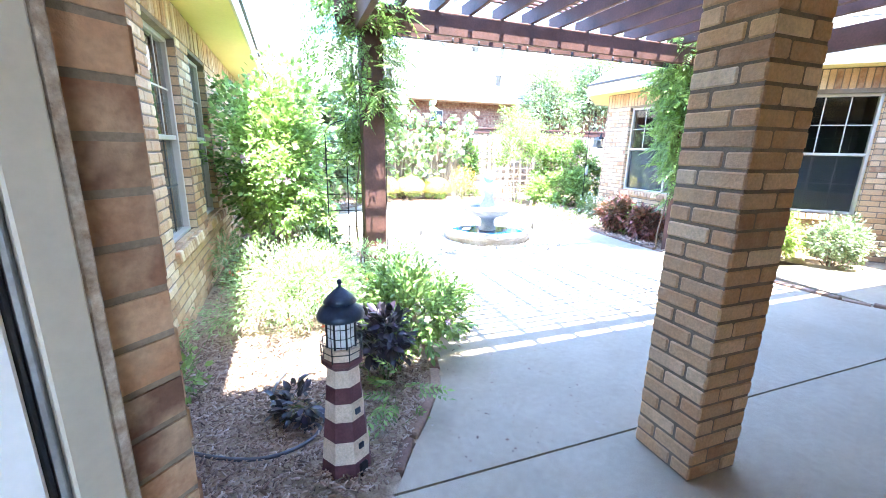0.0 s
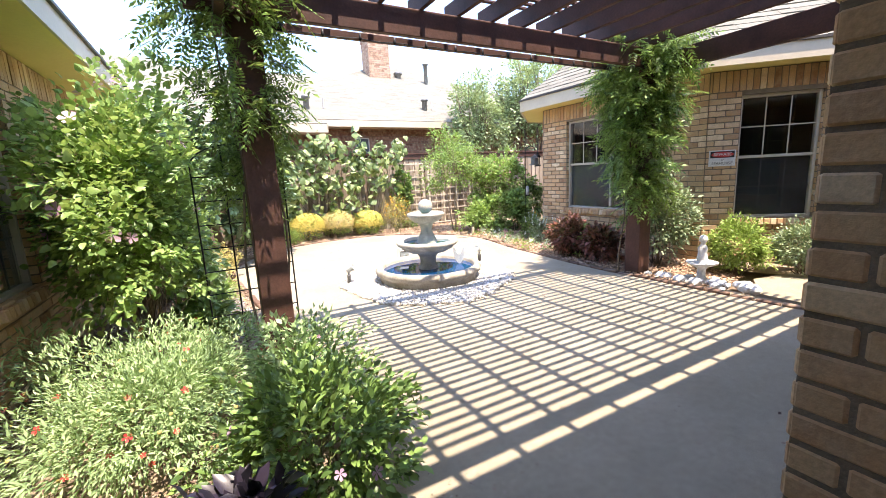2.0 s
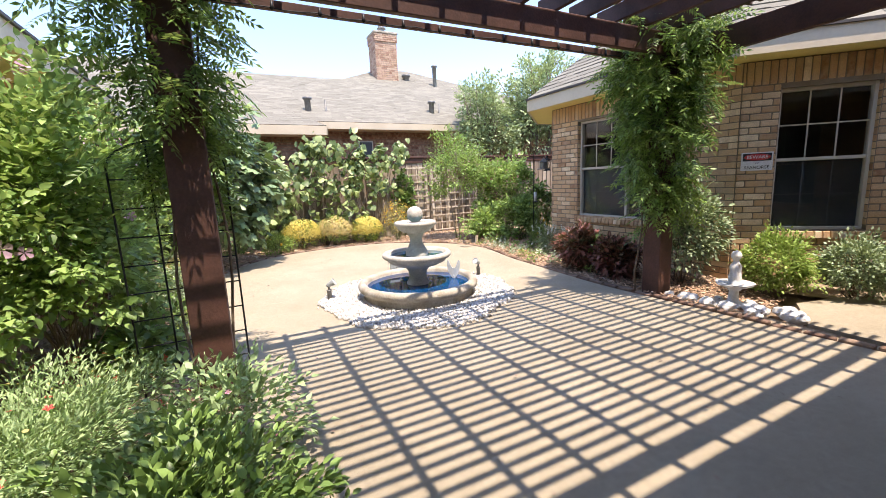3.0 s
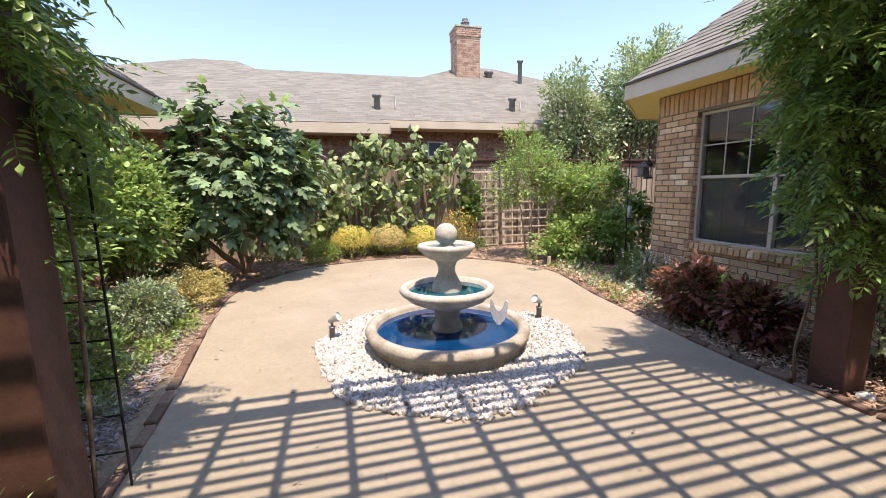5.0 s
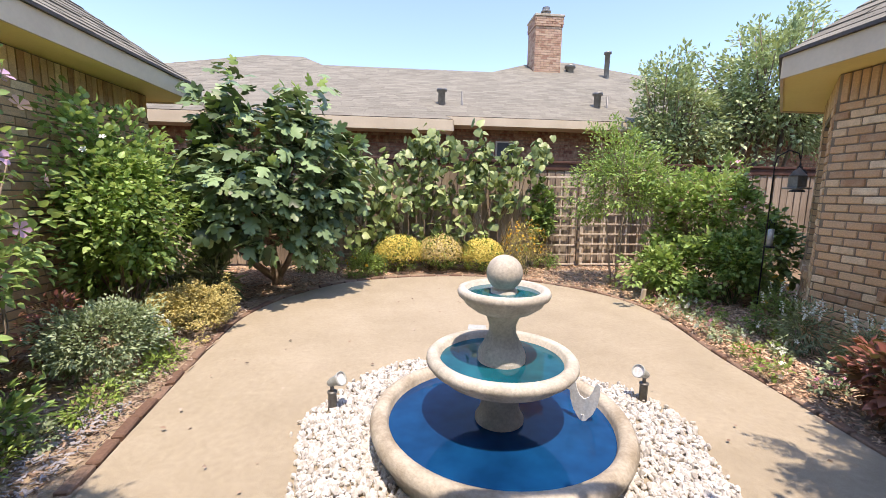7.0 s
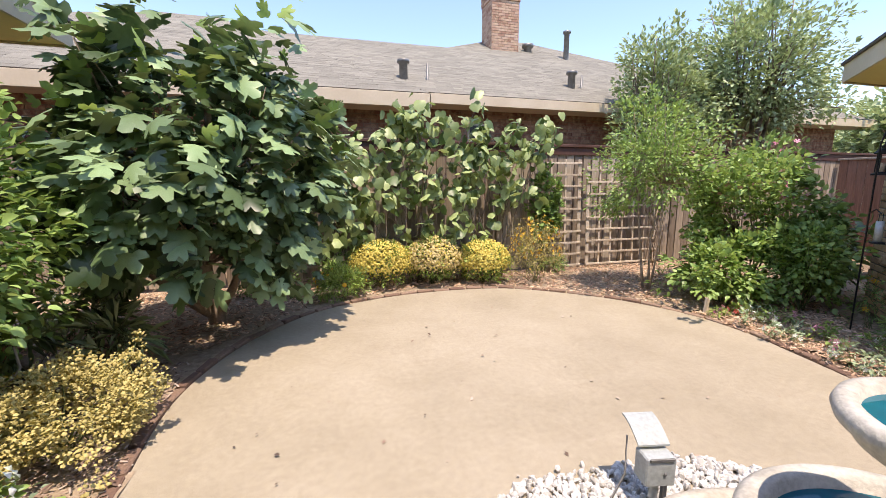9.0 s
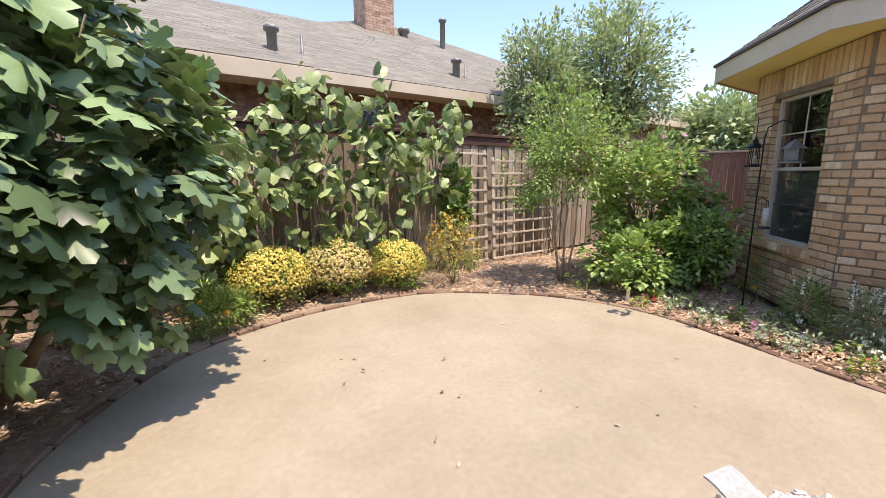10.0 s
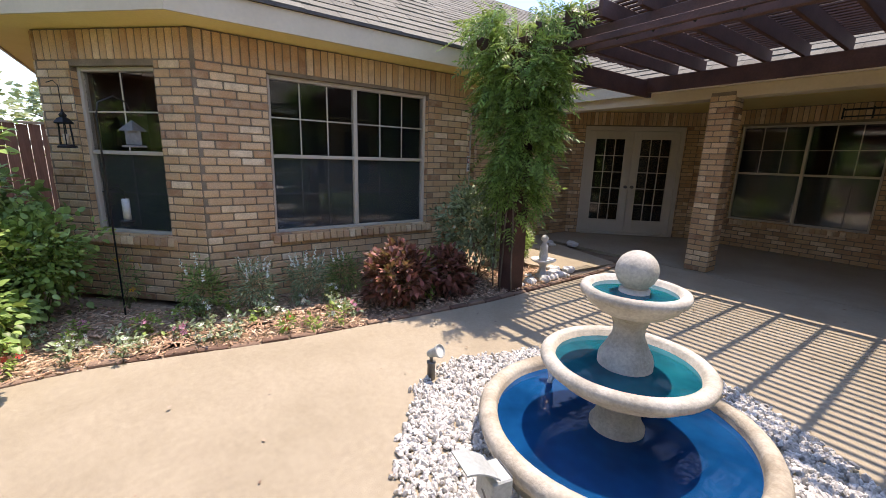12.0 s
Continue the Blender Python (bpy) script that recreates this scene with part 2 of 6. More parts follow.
def structure(name, data, material=None, label="", smooth=False):
    return tagged(part(name, data, material, None, "", smooth), label, "", "", "structure")


def frame_of(a, b):
    """The matrix whose x runs from a to b, y towards the courtyard, z up; and the length."""
    d = (Vector((*b, 0)) - Vector((*a, 0))).normalized()
    n = Vector((-d.y, d.x, 0))
    m = Matrix((
        (d.x, n.x, 0, a[0]), (d.y, n.y, 0, a[1]), (0, 0, 1, 0), (0, 0, 0, 1)))
    return m, math.hypot(b[0] - a[0], b[1] - a[1])

# ---- brick walls of the house round the courtyard ----
COURSE, LONG, GAP = 0.0725, 0.205, 0.012
WALL_TOP, SOLDIER = 2.43, 2.20


def brick_mesh(w, d, h):
    c = min(0.006, w * 0.1)
    return from_bm("brick", box(bmesh.new(), (-w / 2, -d, -h / 2), (w / 2, 0, h / 2), None, c), M_BRICK)


BRICK_FULL = brick_mesh(LONG - GAP, 0.05, COURSE - GAP)
BRICK_UNIT = {}
BOX_F = [(0, 1, 2, 3), (4, 7, 6, 5), (0, 4, 5, 1), (1, 5, 6, 2), (2, 6, 7, 3), (3, 7, 4, 0)]


def brick_plan(length, holes, z0=0.0, shift=0.0, soldier=True):
    """(u, z, width, height) of every brick of a wall, running bond with a soldier course on top."""
    rng, out = random.Random(int(length * 1000) + int(shift * 100)), []

    def place(u0, u1, z0_, z1_):
        spans = [(u0, u1)]
        for a, b, lo, hi in holes:
            if z1_ > lo + 0.02 and z0_ < hi - 0.02:
                spans = [s for (p, q) in spans for s in ((p, min(q, a)), (max(p, b), q)) if s[1] - s[0] > 0.028]
        for p, q in spans:
            out.append(((p + q) / 2, (z0_ + z1_) / 2, q - p - GAP, z1_ - z0_ - GAP))
    row, z = 0, z0
    while z + COURSE <= (SOLDIER if soldier else WALL_TOP) + 0.01:
        u = -LONG * (0.5 if row % 2 else 0.0) - shift
        while u < length:
            place(max(u, 0), min(u + LONG, length), z, z + COURSE)
            u += LONG
        z += COURSE
        row += 1
    if soldier:
        u = 0.0
        while u < length - 0.03:
            place(u, min(u + COURSE, length), z + 0.002, WALL_TOP - 0.004)
            u += COURSE
    return out


def lay_bricks(owner, plan, m, near=None, base=0.0):
    """Up to 300 bricks of the stretch near=(u0, u1) as parts, the rest as one joined part."""
    rng = random.Random(len(plan))
    verts, faces, singles = [], [], 0
    for u, z, w, h in plan:
        push = rng.uniform(-0.003, 0.004)
        if near and near[0] <= u <= near[1] and singles < 300:
            key = (round(w / 0.02), round(h / 0.02))
            if abs(w - (LONG - GAP)) < 0.002 and abs(h - (COURSE - GAP)) < 0.002:
                data, sx, sz = BRICK_FULL, 1.0, 1.0
            else:
                if key not in BRICK_UNIT:
                    BRICK_UNIT[key] = (brick_mesh(w, 0.05, h), w, h)
                data, w0, h0 = BRICK_UNIT[key]
                sx, sz = w / w0, h / h0
            b = part("brick", data, None, owner)
            b.matrix_local = m @ pose(u, 0.009 + push + base, z, 0, rng.uniform(-0.25, 0.25), 0) @ Matrix.Diagonal((sx, 1, sz, 1))
            singles += 1
            continue
        k, f = len(verts), 0.009 + push + base
        tilt = rng.uniform(-0.0012, 0.0012)
        for y in (f, -0.04 + base):
            for du, dz in ((-1, -1), (1, -1), (1, 1), (-1, 1)):
                verts.append(m @ Vector((u + du * w / 2, y, z + dz * h / 2 + du * tilt)))
        faces += [tuple(k + i for i in q) for q in BOX_F]
    if faces:
        rest = part("bricks", mesh_of("bricks", verts, faces, M_BRICKS), None, owner)
        tagged(rest, "", "", "", "stuff")


def backing(bm, m, length, holes, z0, z1, y0, y1):
    """Slab pieces round the openings."""
    cuts = sorted({0.0, length, *[h[0] for h in holes], *[h[1] for h in holes]})
    for a, b in zip(cuts, cuts[1:]):
        mid = (a + b) / 2
        lows = sorted([(h[2], h[3]) for h in holes if h[0] <= mid <= h[1]])
        z = z0
        for lo, hi in lows:
            if lo > z + 0.001:
                box(bm, (a, y0, z), (b, y1, lo), m)
            z = hi
        if z < z1:
            box(bm, (a, y0, z), (b, y1, z1), m)


def brick_wall(name, label, a, b, holes=(), near=None, shift=0.0):
    m, length = frame_of(a, b)
    bm = bmesh.new()
    backing(bm, m, length, holes, 0.0, WALL_TOP, -0.20, 0.0)
    ob = structure(name, bm, M_MORTAR, label)
    lay_bricks(ob, brick_plan(length, holes, 0.0, shift), m, near)
    # the returns of the openings, bricked
    verts, faces = [], []
    for u0, u1, lo, hi in holes:
        z = math.ceil(lo / COURSE) * COURSE if lo > 0.05 else 0.0
        while z + COURSE < hi + 0.02:
            for u, s in ((u0, 1), (u1, -1)):
                k = len(verts)
                for du in (0.0, 0.004):
                    for y, dz in ((-0.002, 0), (-0.095, 0), (-0.095, COURSE - GAP), (-0.002, COURSE - GAP)):
                        verts.append(m @ Vector((u + s * du, y, min(z + dz, hi))))
                faces += [tuple(k + i for i in q) for q in BOX_F]
            z += COURSE
    if faces:
        tagged(part("bricks", mesh_of("bricks", verts, faces, M_BRICKS), None, ob), "", "", "", "stuff")
    return m, length, ob


def sill(m, u0, u1, z, owner):
    """A rowlock sill of bricks on edge, sloping outwards."""
    u = u0 - 0.05
    while u < u1 + 0.05 - 0.03:
        w = min(COURSE, u1 + 0.05 - u)
        b = part("sill_brick", SILL_BRICK, None, owner)
        b.matrix_local = m @ pose(u + w / 2, 0.045, z - 0.045, 7, 0, 0) @ Matrix.Diagonal((w / COURSE, 1, 1, 1))
        u += COURSE


SILL_BRICK = from_bm("sill_brick", box(bmesh.new(), (-COURSE / 2 + 0.004, -0.13, -0.045), (COURSE / 2 - 0.004, 0.0, 0.035), None, 0.006), M_BRICK)
WINDOW_COUNT = [0]


def window(m, u0, u1, z0, z1, label, lights=2, cols=3, deep=0.075):
    """Single-hung windows side by side: upper sash with muntins, lower sash behind a dark screen."""
    WINDOW_COUNT[0] += 1
    w = structure("window_%d" % WINDOW_COUNT[0], bmesh_empty(), M_TRIM, label)
    y = -deep
    fr = bmesh.new()
    t = 0.035
    box(fr, (u0, y - 0.05, z0), (u0 + t, y + 0.02, z1), m, 0.004)
    box(fr, (u1 - t, y - 0.05, z0), (u1, y + 0.02, z1), m, 0.004)
    box(fr, (u0 + t, y - 0.05, z1 - t), (u1 - t, y + 0.02, z1), m, 0.004)
    box(fr, (u0 + t, y - 0.05, z0), (u1 - t, y + 0.03, z0 + t * 0.8), m, 0.004)
    part("window_frame", fr, M_TRIM, w)
    mid = z0 + (z1 - z0) * 0.505
    span = (u1 - u0 - 2 * t + 0.0) / lights
    for i in range(lights):
        a, b = u0 + t + i * span, u0 + t + (i + 1) * span
        if i:
            part("mullion", boxed((a - 0.022, y - 0.05, z0 + t * 0.8), (a + 0.022, y + 0.018, z1 - t), m), M_TRIM, w)
            a += 0.022
        if i < lights - 1:
            b -= 0.022
        part("meeting_rail", boxed((a, y - 0.03, mid - 0.018), (b, y + 0.012, mid + 0.018), m), M_TRIM, w)
        g = part("pane", boxed((a, y - 0.016, mid + 0.018), (b, y - 0.012, z1 - t), m, 0), M_GLASS, w)
        g.visible_shadow = False
        g2 = part("pane", boxed((a, y - 0.028, z0 + t * 0.8), (b, y - 0.024, mid - 0.018), m, 0), M_GLASS, w)
        g2.visible_shadow = False
        part("insect_screen", boxed((a, y - 0.044, z0 + t * 0.8), (b, y - 0.040, mid - 0.018), m, 0), M_SCREEN, w, "dark woven solar screen")
        for k in range(1, cols):
            u = a + (b - a) * k / cols
            part("muntin", boxed((u - 0.007, y - 0.011, mid + 0.018), (u + 0.007, y - 0.003, z1 - t), m, 0.002), M_TRIM, w)
            part("muntin", boxed((u - 0.006, y - 0.023, z0 + t * 0.8), (u + 0.006, y - 0.019, mid - 0.018), m, 0.002), M_SCREENBAR, w)
        zz = (mid + 0.018 + z1 - t) / 2
        part("muntin", boxed((a, y - 0.0105, zz - 0.007), (b, y - 0.0035, zz + 0.007), m, 0.002), M_TRIM, w)
        zz = (mid - 0.018 + z0 + t * 0.8) / 2
        part("muntin", boxed((a, y - 0.0225, zz - 0.006), (b, y - 0.0195, zz + 0.006), m, 0.002), M_SCREENBAR, w)
    return w


def bmesh_empty():
    """A small seating block, hidden in the depth of the wall, that carries a window's parts."""
    return boxed((0, 0, -0.02), (0.01, 0.01, -0.01))


M_SCREENBAR = rough_mat("screened_bar", (0.06, 0.062, 0.06), (0.09, 0.092, 0.09), 3, 60, 0.6, 0.05)


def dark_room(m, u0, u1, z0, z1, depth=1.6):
    """The closed room behind an opening, its dimness painted in as near-black walls."""
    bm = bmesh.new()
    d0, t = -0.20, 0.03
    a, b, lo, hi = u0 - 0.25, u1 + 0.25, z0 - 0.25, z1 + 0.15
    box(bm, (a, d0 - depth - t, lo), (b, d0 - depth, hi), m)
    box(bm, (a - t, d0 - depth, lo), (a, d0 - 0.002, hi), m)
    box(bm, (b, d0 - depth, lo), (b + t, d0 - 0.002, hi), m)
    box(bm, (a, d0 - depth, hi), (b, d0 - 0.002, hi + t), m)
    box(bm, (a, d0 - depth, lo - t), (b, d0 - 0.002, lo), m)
    structure("wall_room", bm, M_ROOMSHADE)


LEFT0, LEFT1, DOOR1, MAIN1, FRENCH1, BAY0, BAY1, BAY2, BAY3 = (0.96, 10.05), (0.96, 2.39), (3.65, -0.3), (7.35, -0.3), (9.0, 1.35), (9.0, 3.9), (7.85, 5.05), (7.85, 8.05), (8.95, 9.15)

# left wing: y runs down from 10.05, u = 10.05 - y
lw = [(10.05 - 6.28, 10.05 - 5.52, 0.64, 2.15), (10.05 - 5.10, 10.05 - 4.30, 0.64, 2.15), (10.05 - 3.78, 10.05 - 2.95, 0.64, 2.15)]
m, n, wl = brick_wall("wall_west", "tan brick wall of the house wing", LEFT0, LEFT1, lw, (4.4, 6.6))
for h in lw:
    window(m, *h, "cream window in a tan brick wall, lower half screened", 1)
    sill(m, h[0], h[1], h[2], wl)
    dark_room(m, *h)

# corner with the door that the walk leaves by; c of x + y is 3.35
m, n = frame_of(LEFT1, DOOR1)
doorhole = [(0.861, 1.861, -0.01, 2.12)]
m, n, wd = brick_wall("wall_doorway", "tan brick corner wall round the open doorway", LEFT1, DOOR1, doorhole, (0.5, 2.3))
DU0, DU1 = doorhole[0][0], doorhole[0][1]
# doorway bricks take the copy with shade in its colour
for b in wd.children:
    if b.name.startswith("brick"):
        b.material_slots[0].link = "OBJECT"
        b.material_slots[0].material = M_SHADEDBRICKS if b.name.startswith("bricks") else M_SHADEDBRICK
d = structure("door_1", boxed((DU0 + 0.0, -0.113, 0.0), (DU0 + 0.031, -0.0955, 2.12), m, 0.003), M_CAULK, "open back door in a painted frame")
part("door_frame", boxed((DU0 - 0.02, -0.165, 0.0), (DU0 + 0.036, -0.114, 2.12), m, 0.003), M_SHADEDJAMB, d, "cream painted frame, colour darkened for shade")
part("weather_strip", boxed((DU0 + 0.004, -0.176, 0.02), (DU0 + 0.031, -0.166, 2.1), m, 0.004), M_DARKMETAL, d, "grey rubber weather strip")
part("weather_strip", boxed((DU0 + 0.004, -0.186, 0.02), (DU0 + 0.027, -0.177, 2.1), m, 0.003), M_BLACK, d)
part("door_frame", boxed((DU1 - 0.035, -0.26, 0.0), (DU1 + 0.02, -0.136, 2.12), m, 0.003), M_DOORPAINT, d)
leaf = part("door_leaf", boxed((DU0 - 0.02, -1.04, 0.02), (DU0 + 0.032, -0.187, 2.08), m, 0.004), M_WHITEDOOR, d, "white door swung inwards")

# main wall with the porch window
mw = [(4.75 - 3.65, 6.65 - 3.65, 0.50, 2.15)]
m, n, wm = brick_wall("wall_south", "tan brick wall under the porch", DOOR1, MAIN1, mw, (1.0, 3.6))
window(m, *mw[0], "wide window under the porch in shade", 2)
sill(m, mw[0][0], mw[0][1], mw[0][2], wm)
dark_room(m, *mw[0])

# corner with the french doors
fr = [(0.22, 2.10, -0.01, 2.16)]
m, n, wf = brick_wall("wall_french_doors", "tan brick corner wall round the french doors", MAIN1, FRENCH1, fr)
u0, u1 = fr[0][0], fr[0][1]
d = structure("door_2", boxed((u0, -0.14, 2.08), (u1, -0.02, 2.16), m), M_DOORPAINT, "closed cream french doors with small glass panes")
part("door_frame", boxed((u0, -0.14, 0), (u0 + 0.08, -0.02, 2.08), m), M_DOORPAINT, d)
part("door_frame", boxed((u1 - 0.08, -0.14, 0), (u1, -0.02, 2.08), m), M_DOORPAINT, d)
part("threshold", boxed((u0 + 0.08, -0.16, 0.0), (u1 - 0.08, 0.02, 0.035), m), M_DOORPAINT, d)
half = (u1 - u0 - 0.16) / 2
for i in (0, 1):
    a = u0 + 0.08 + i * half
    b = a + half - 0.003
    leaf = part("door_leaf", boxed((a, -0.10, 0.04), (a + 0.15, -0.055, 2.075), m), M_DOORPAINT, d)
    part("stile", boxed((b - 0.15, -0.10, 0.04), (b, -0.055, 2.075), m), M_DOORPAINT, leaf)
    part("rail", boxed((a + 0.15, -0.10, 0.04), (b - 0.15, -0.055, 0.30), m), M_DOORPAINT, leaf)
    part("rail", boxed((a + 0.15, -0.10, 1.92), (b - 0.15, -0.055, 2.075), m), M_DOORPAINT, leaf)
    g = part("pane", boxed((a + 0.15, -0.085, 0.30), (b - 0.15, -0.080, 1.92), m, 0), M_GLASS, leaf)
    g.visible_shadow = False
    for k in (1, 2):
        u = a + 0.15 + (b - a - 0.30) * k / 3
        part("muntin", boxed((u - 0.009, -0.078, 0.30), (u + 0.009, -0.066, 1.92), m, 0.002), M_DOORPAINT, leaf)
    for k in range(1, 5):
        z = 0.30 + 1.62 * k / 5
        part("muntin", boxed((a + 0.15, -0.0775, z - 0.009), (b - 0.15, -0.0665, z + 0.009), m, 0.002), M_DOORPAINT, leaf)
    hx = b - 0.06 if i == 0 else a + 0.06
    knob = lathe([(0.0, 0), (0.03, 0.002), (0.03, 0.01), (0.012, 0.014), (0.012, 0.04), (0.028, 0.05), (0.03, 0.065), (0.018, 0.08), (0, 0.082)], 16)
    bmesh.ops.transform(knob, matrix=m @ pose(hx, -0.055, 0.98, -90, 0, 0), verts=knob.verts)
    part("door_handle", knob, M_DARKMETAL, leaf, "brushed metal knob", True)
dark_room(m, u0, u1, 0.27, 2.1)

# right wing and its bay
m, n, _ = brick_wall("wall_east", "tan brick wall of the house wing", FRENCH1, BAY0, [])
m, n, wr = brick_wall("wall_bay_near", "tan brick angled wall of the bay", BAY0, BAY1, [(1.626 - 1.22, 1.626 - 0.36, 0.60, 2.13)], (0.0, 1.63))
window(m, 1.626 - 1.22, 1.626 - 0.36, 0.60, 2.13, "window above clipped shrubs, lower half screened", 1)
sill(m, 1.626 - 1.22, 1.626 - 0.36, 0.60, wr)
dark_room(m, 1.626 - 1.22, 1.626 - 0.36, 0.60, 2.13, 1.0)
m, n, wb = brick_wall("wall_bay", "tan brick front wall of the bay", BAY1, BAY2, [(0.60, 2.40, 0.64, 2.15)], (1.9, 3.2))
window(m, 0.60, 2.40, 0.64, 2.15, "wide twin window in the brick bay, lower half screened", 2)
sill(m, 0.60, 2.40, 0.64, wb)
dark_room(m, 0.60, 2.40, 0.64, 2.15, 1.0)
m, n, wc = brick_wall("wall_bay_far", "tan brick angled wall of the bay", BAY2, BAY3, [(0.36, 1.20, 0.64, 2.13)], (0.0, 1.6))
window(m, 0.36, 1.20, 0.64, 2.13, "narrow window in the angled brick wall", 1, 2)
sill(m, 0.36, 1.20, 0.64, wc)
dark_room(m, 0.36, 1.20, 0.64, 2.13, 0.8)
brick_wall("wall_north_east", "tan brick end wall", BAY3, (15.0, 9.15))
brick_wall("wall_north_west", "tan brick end wall", (-6.0, 10.05), LEFT0)

# porch columns
def brick_column(x, y, side=0.29, top=2.36):
    """A square column of bricks round a mortar core, at its near west corner."""
    col = tagged(part("porch_column", boxed((0.006, 0.006, 0), (side - 0.006, side - 0.006, top), None, 0), M_MORTAR),
                 "square tan brick column on the porch slab", "column", "porch columns")
    col.matrix_world = pose(x, y, 0)
    rng, row, z = random.Random(5), 0, 0.0
    while z + COURSE <= top + 0.01:
        for f in range(4):
            fm = pose(side / 2, side / 2, 0, 0, 0, 90 * f) @ pose(-side / 2, side / 2, 0)
            cut = 0.192 if row % 2 else 0.098
            for a, b in ((0.003, cut - 0.005), (cut + 0.005, side - 0.003)):
                w, h = b - a, COURSE - GAP
                key = (round(w / 0.02), round(h / 0.02))
                if key not in BRICK_UNIT:
                    BRICK_UNIT[key] = (brick_mesh(w, 0.05, h), w, h)
                data, w0, h0 = BRICK_UNIT[key]
                br = part("brick", data, None, col)
                br.matrix_local = fm @ pose((a + b) / 2, rng.uniform(-0.001, 0.003) - 0.0005 * f, z + COURSE / 2 + rng.uniform(-0.0015, 0.0015), 0, rng.uniform(-0.3, 0.3), 0) @ Matrix.Diagonal((w / w0, 1, h / h0, 1))
        z += COURSE
        row += 1
    return col


brick_column(3.25, 2.07)
brick_column(5.86, 2.07)

# ---- eaves, porch ceiling and roofs ----
EAVE = [(-6.0, 10.45), (1.41, 10.45), (1.41, 2.44), (8.60, 2.44), (8.60, 3.734), (7.45, 4.884), (7.45, 8.22), (8.78, 9.55), (15.0, 9.55)]
WALLS = [(-6.0, 9.9), (0.86, 9.9), (0.86, 1.6), (9.2, 1.6), (9.2, 3.9), (8.0, 5.1), (8.0, 8.0), (9.0, 9.0), (15.0, 9.0)]
bm = bmesh.new()
low = [bm.verts.new((x, y, 2.435)) for x, y in EAVE]
inn = [bm.verts.new((x, y, 2.435)) for x, y in WALLS]
upl = [bm.verts.new((x, y, 2.450)) for x, y in EAVE]
upi = [bm.verts.new((x, y, 2.450)) for x, y in WALLS]
for i in range(len(EAVE) - 1):
    bm.faces.new((low[i], low[i + 1], inn[i + 1], inn[i]))
    bm.faces.new((upl[i], upi[i], upi[i + 1], upl[i + 1]))
structure("ceiling_soffit", bm, M_SOFFIT, "yellow-cream painted soffit under the eaves")
bm = bmesh.new()
box(bm, (0.86, -0.45, 2.438), (9.3, 1.62, 2.46))
structure("ceiling_porch", bm, M_SOFFIT, "painted porch ceiling")
structure("trim_porch_beam", boxed((1.3, 2.09, 2.29), (8.6, 2.34, 2.432), None, 0.006), M_FASCIA, "painted beam over the porch columns")


def run_along(points, offset, z0, z1, thick):
    """A board that follows the points, mitred at the corners."""
    pts = [Vector((*p, 0)) for p in points]
    outs = []
    for i, p in enumerate(pts):
        d0 = (p - pts[i - 1]).normalized() if i else (pts[1] - p).normalized()
        d1 = (pts[i + 1] - p).normalized() if i < len(pts) - 1 else d0
        n0, n1 = Vector((-d0.y, d0.x, 0)), Vector((-d1.y, d1.x, 0))
        mitre = (n0 + n1).normalized()
        outs.append((p, mitre / max(0.3, mitre.dot(n0))))
    bm = bmesh.new()
    rings = [[bm.verts.new(p + q * o + Vector((0, 0, z))) for o, z in ((offset, z0), (offset + thick, z0), (offset + thick, z1), (offset, z1))] for p, q in outs]
    for a, b in zip(rings, rings[1:]):
        for k in range(4):
            bm.faces.new((a[k], a[(k + 1) % 4], b[(k + 1) % 4], b[k]))
    bm.faces.new(rings[0])
    bm.faces.new(rings[-1][::-1])
    return bm


structure("trim_fascia", run_along(EAVE, -0.012, 2.418, 2.60, 0.022), M_FASCIA, "cream painted fascia board along the eaves")
structure("trim_drip_edge", run_along(EAVE, 0.0, 2.602, 2.628, 0.035), M_DARKEDGE, "dark roof drip edge")


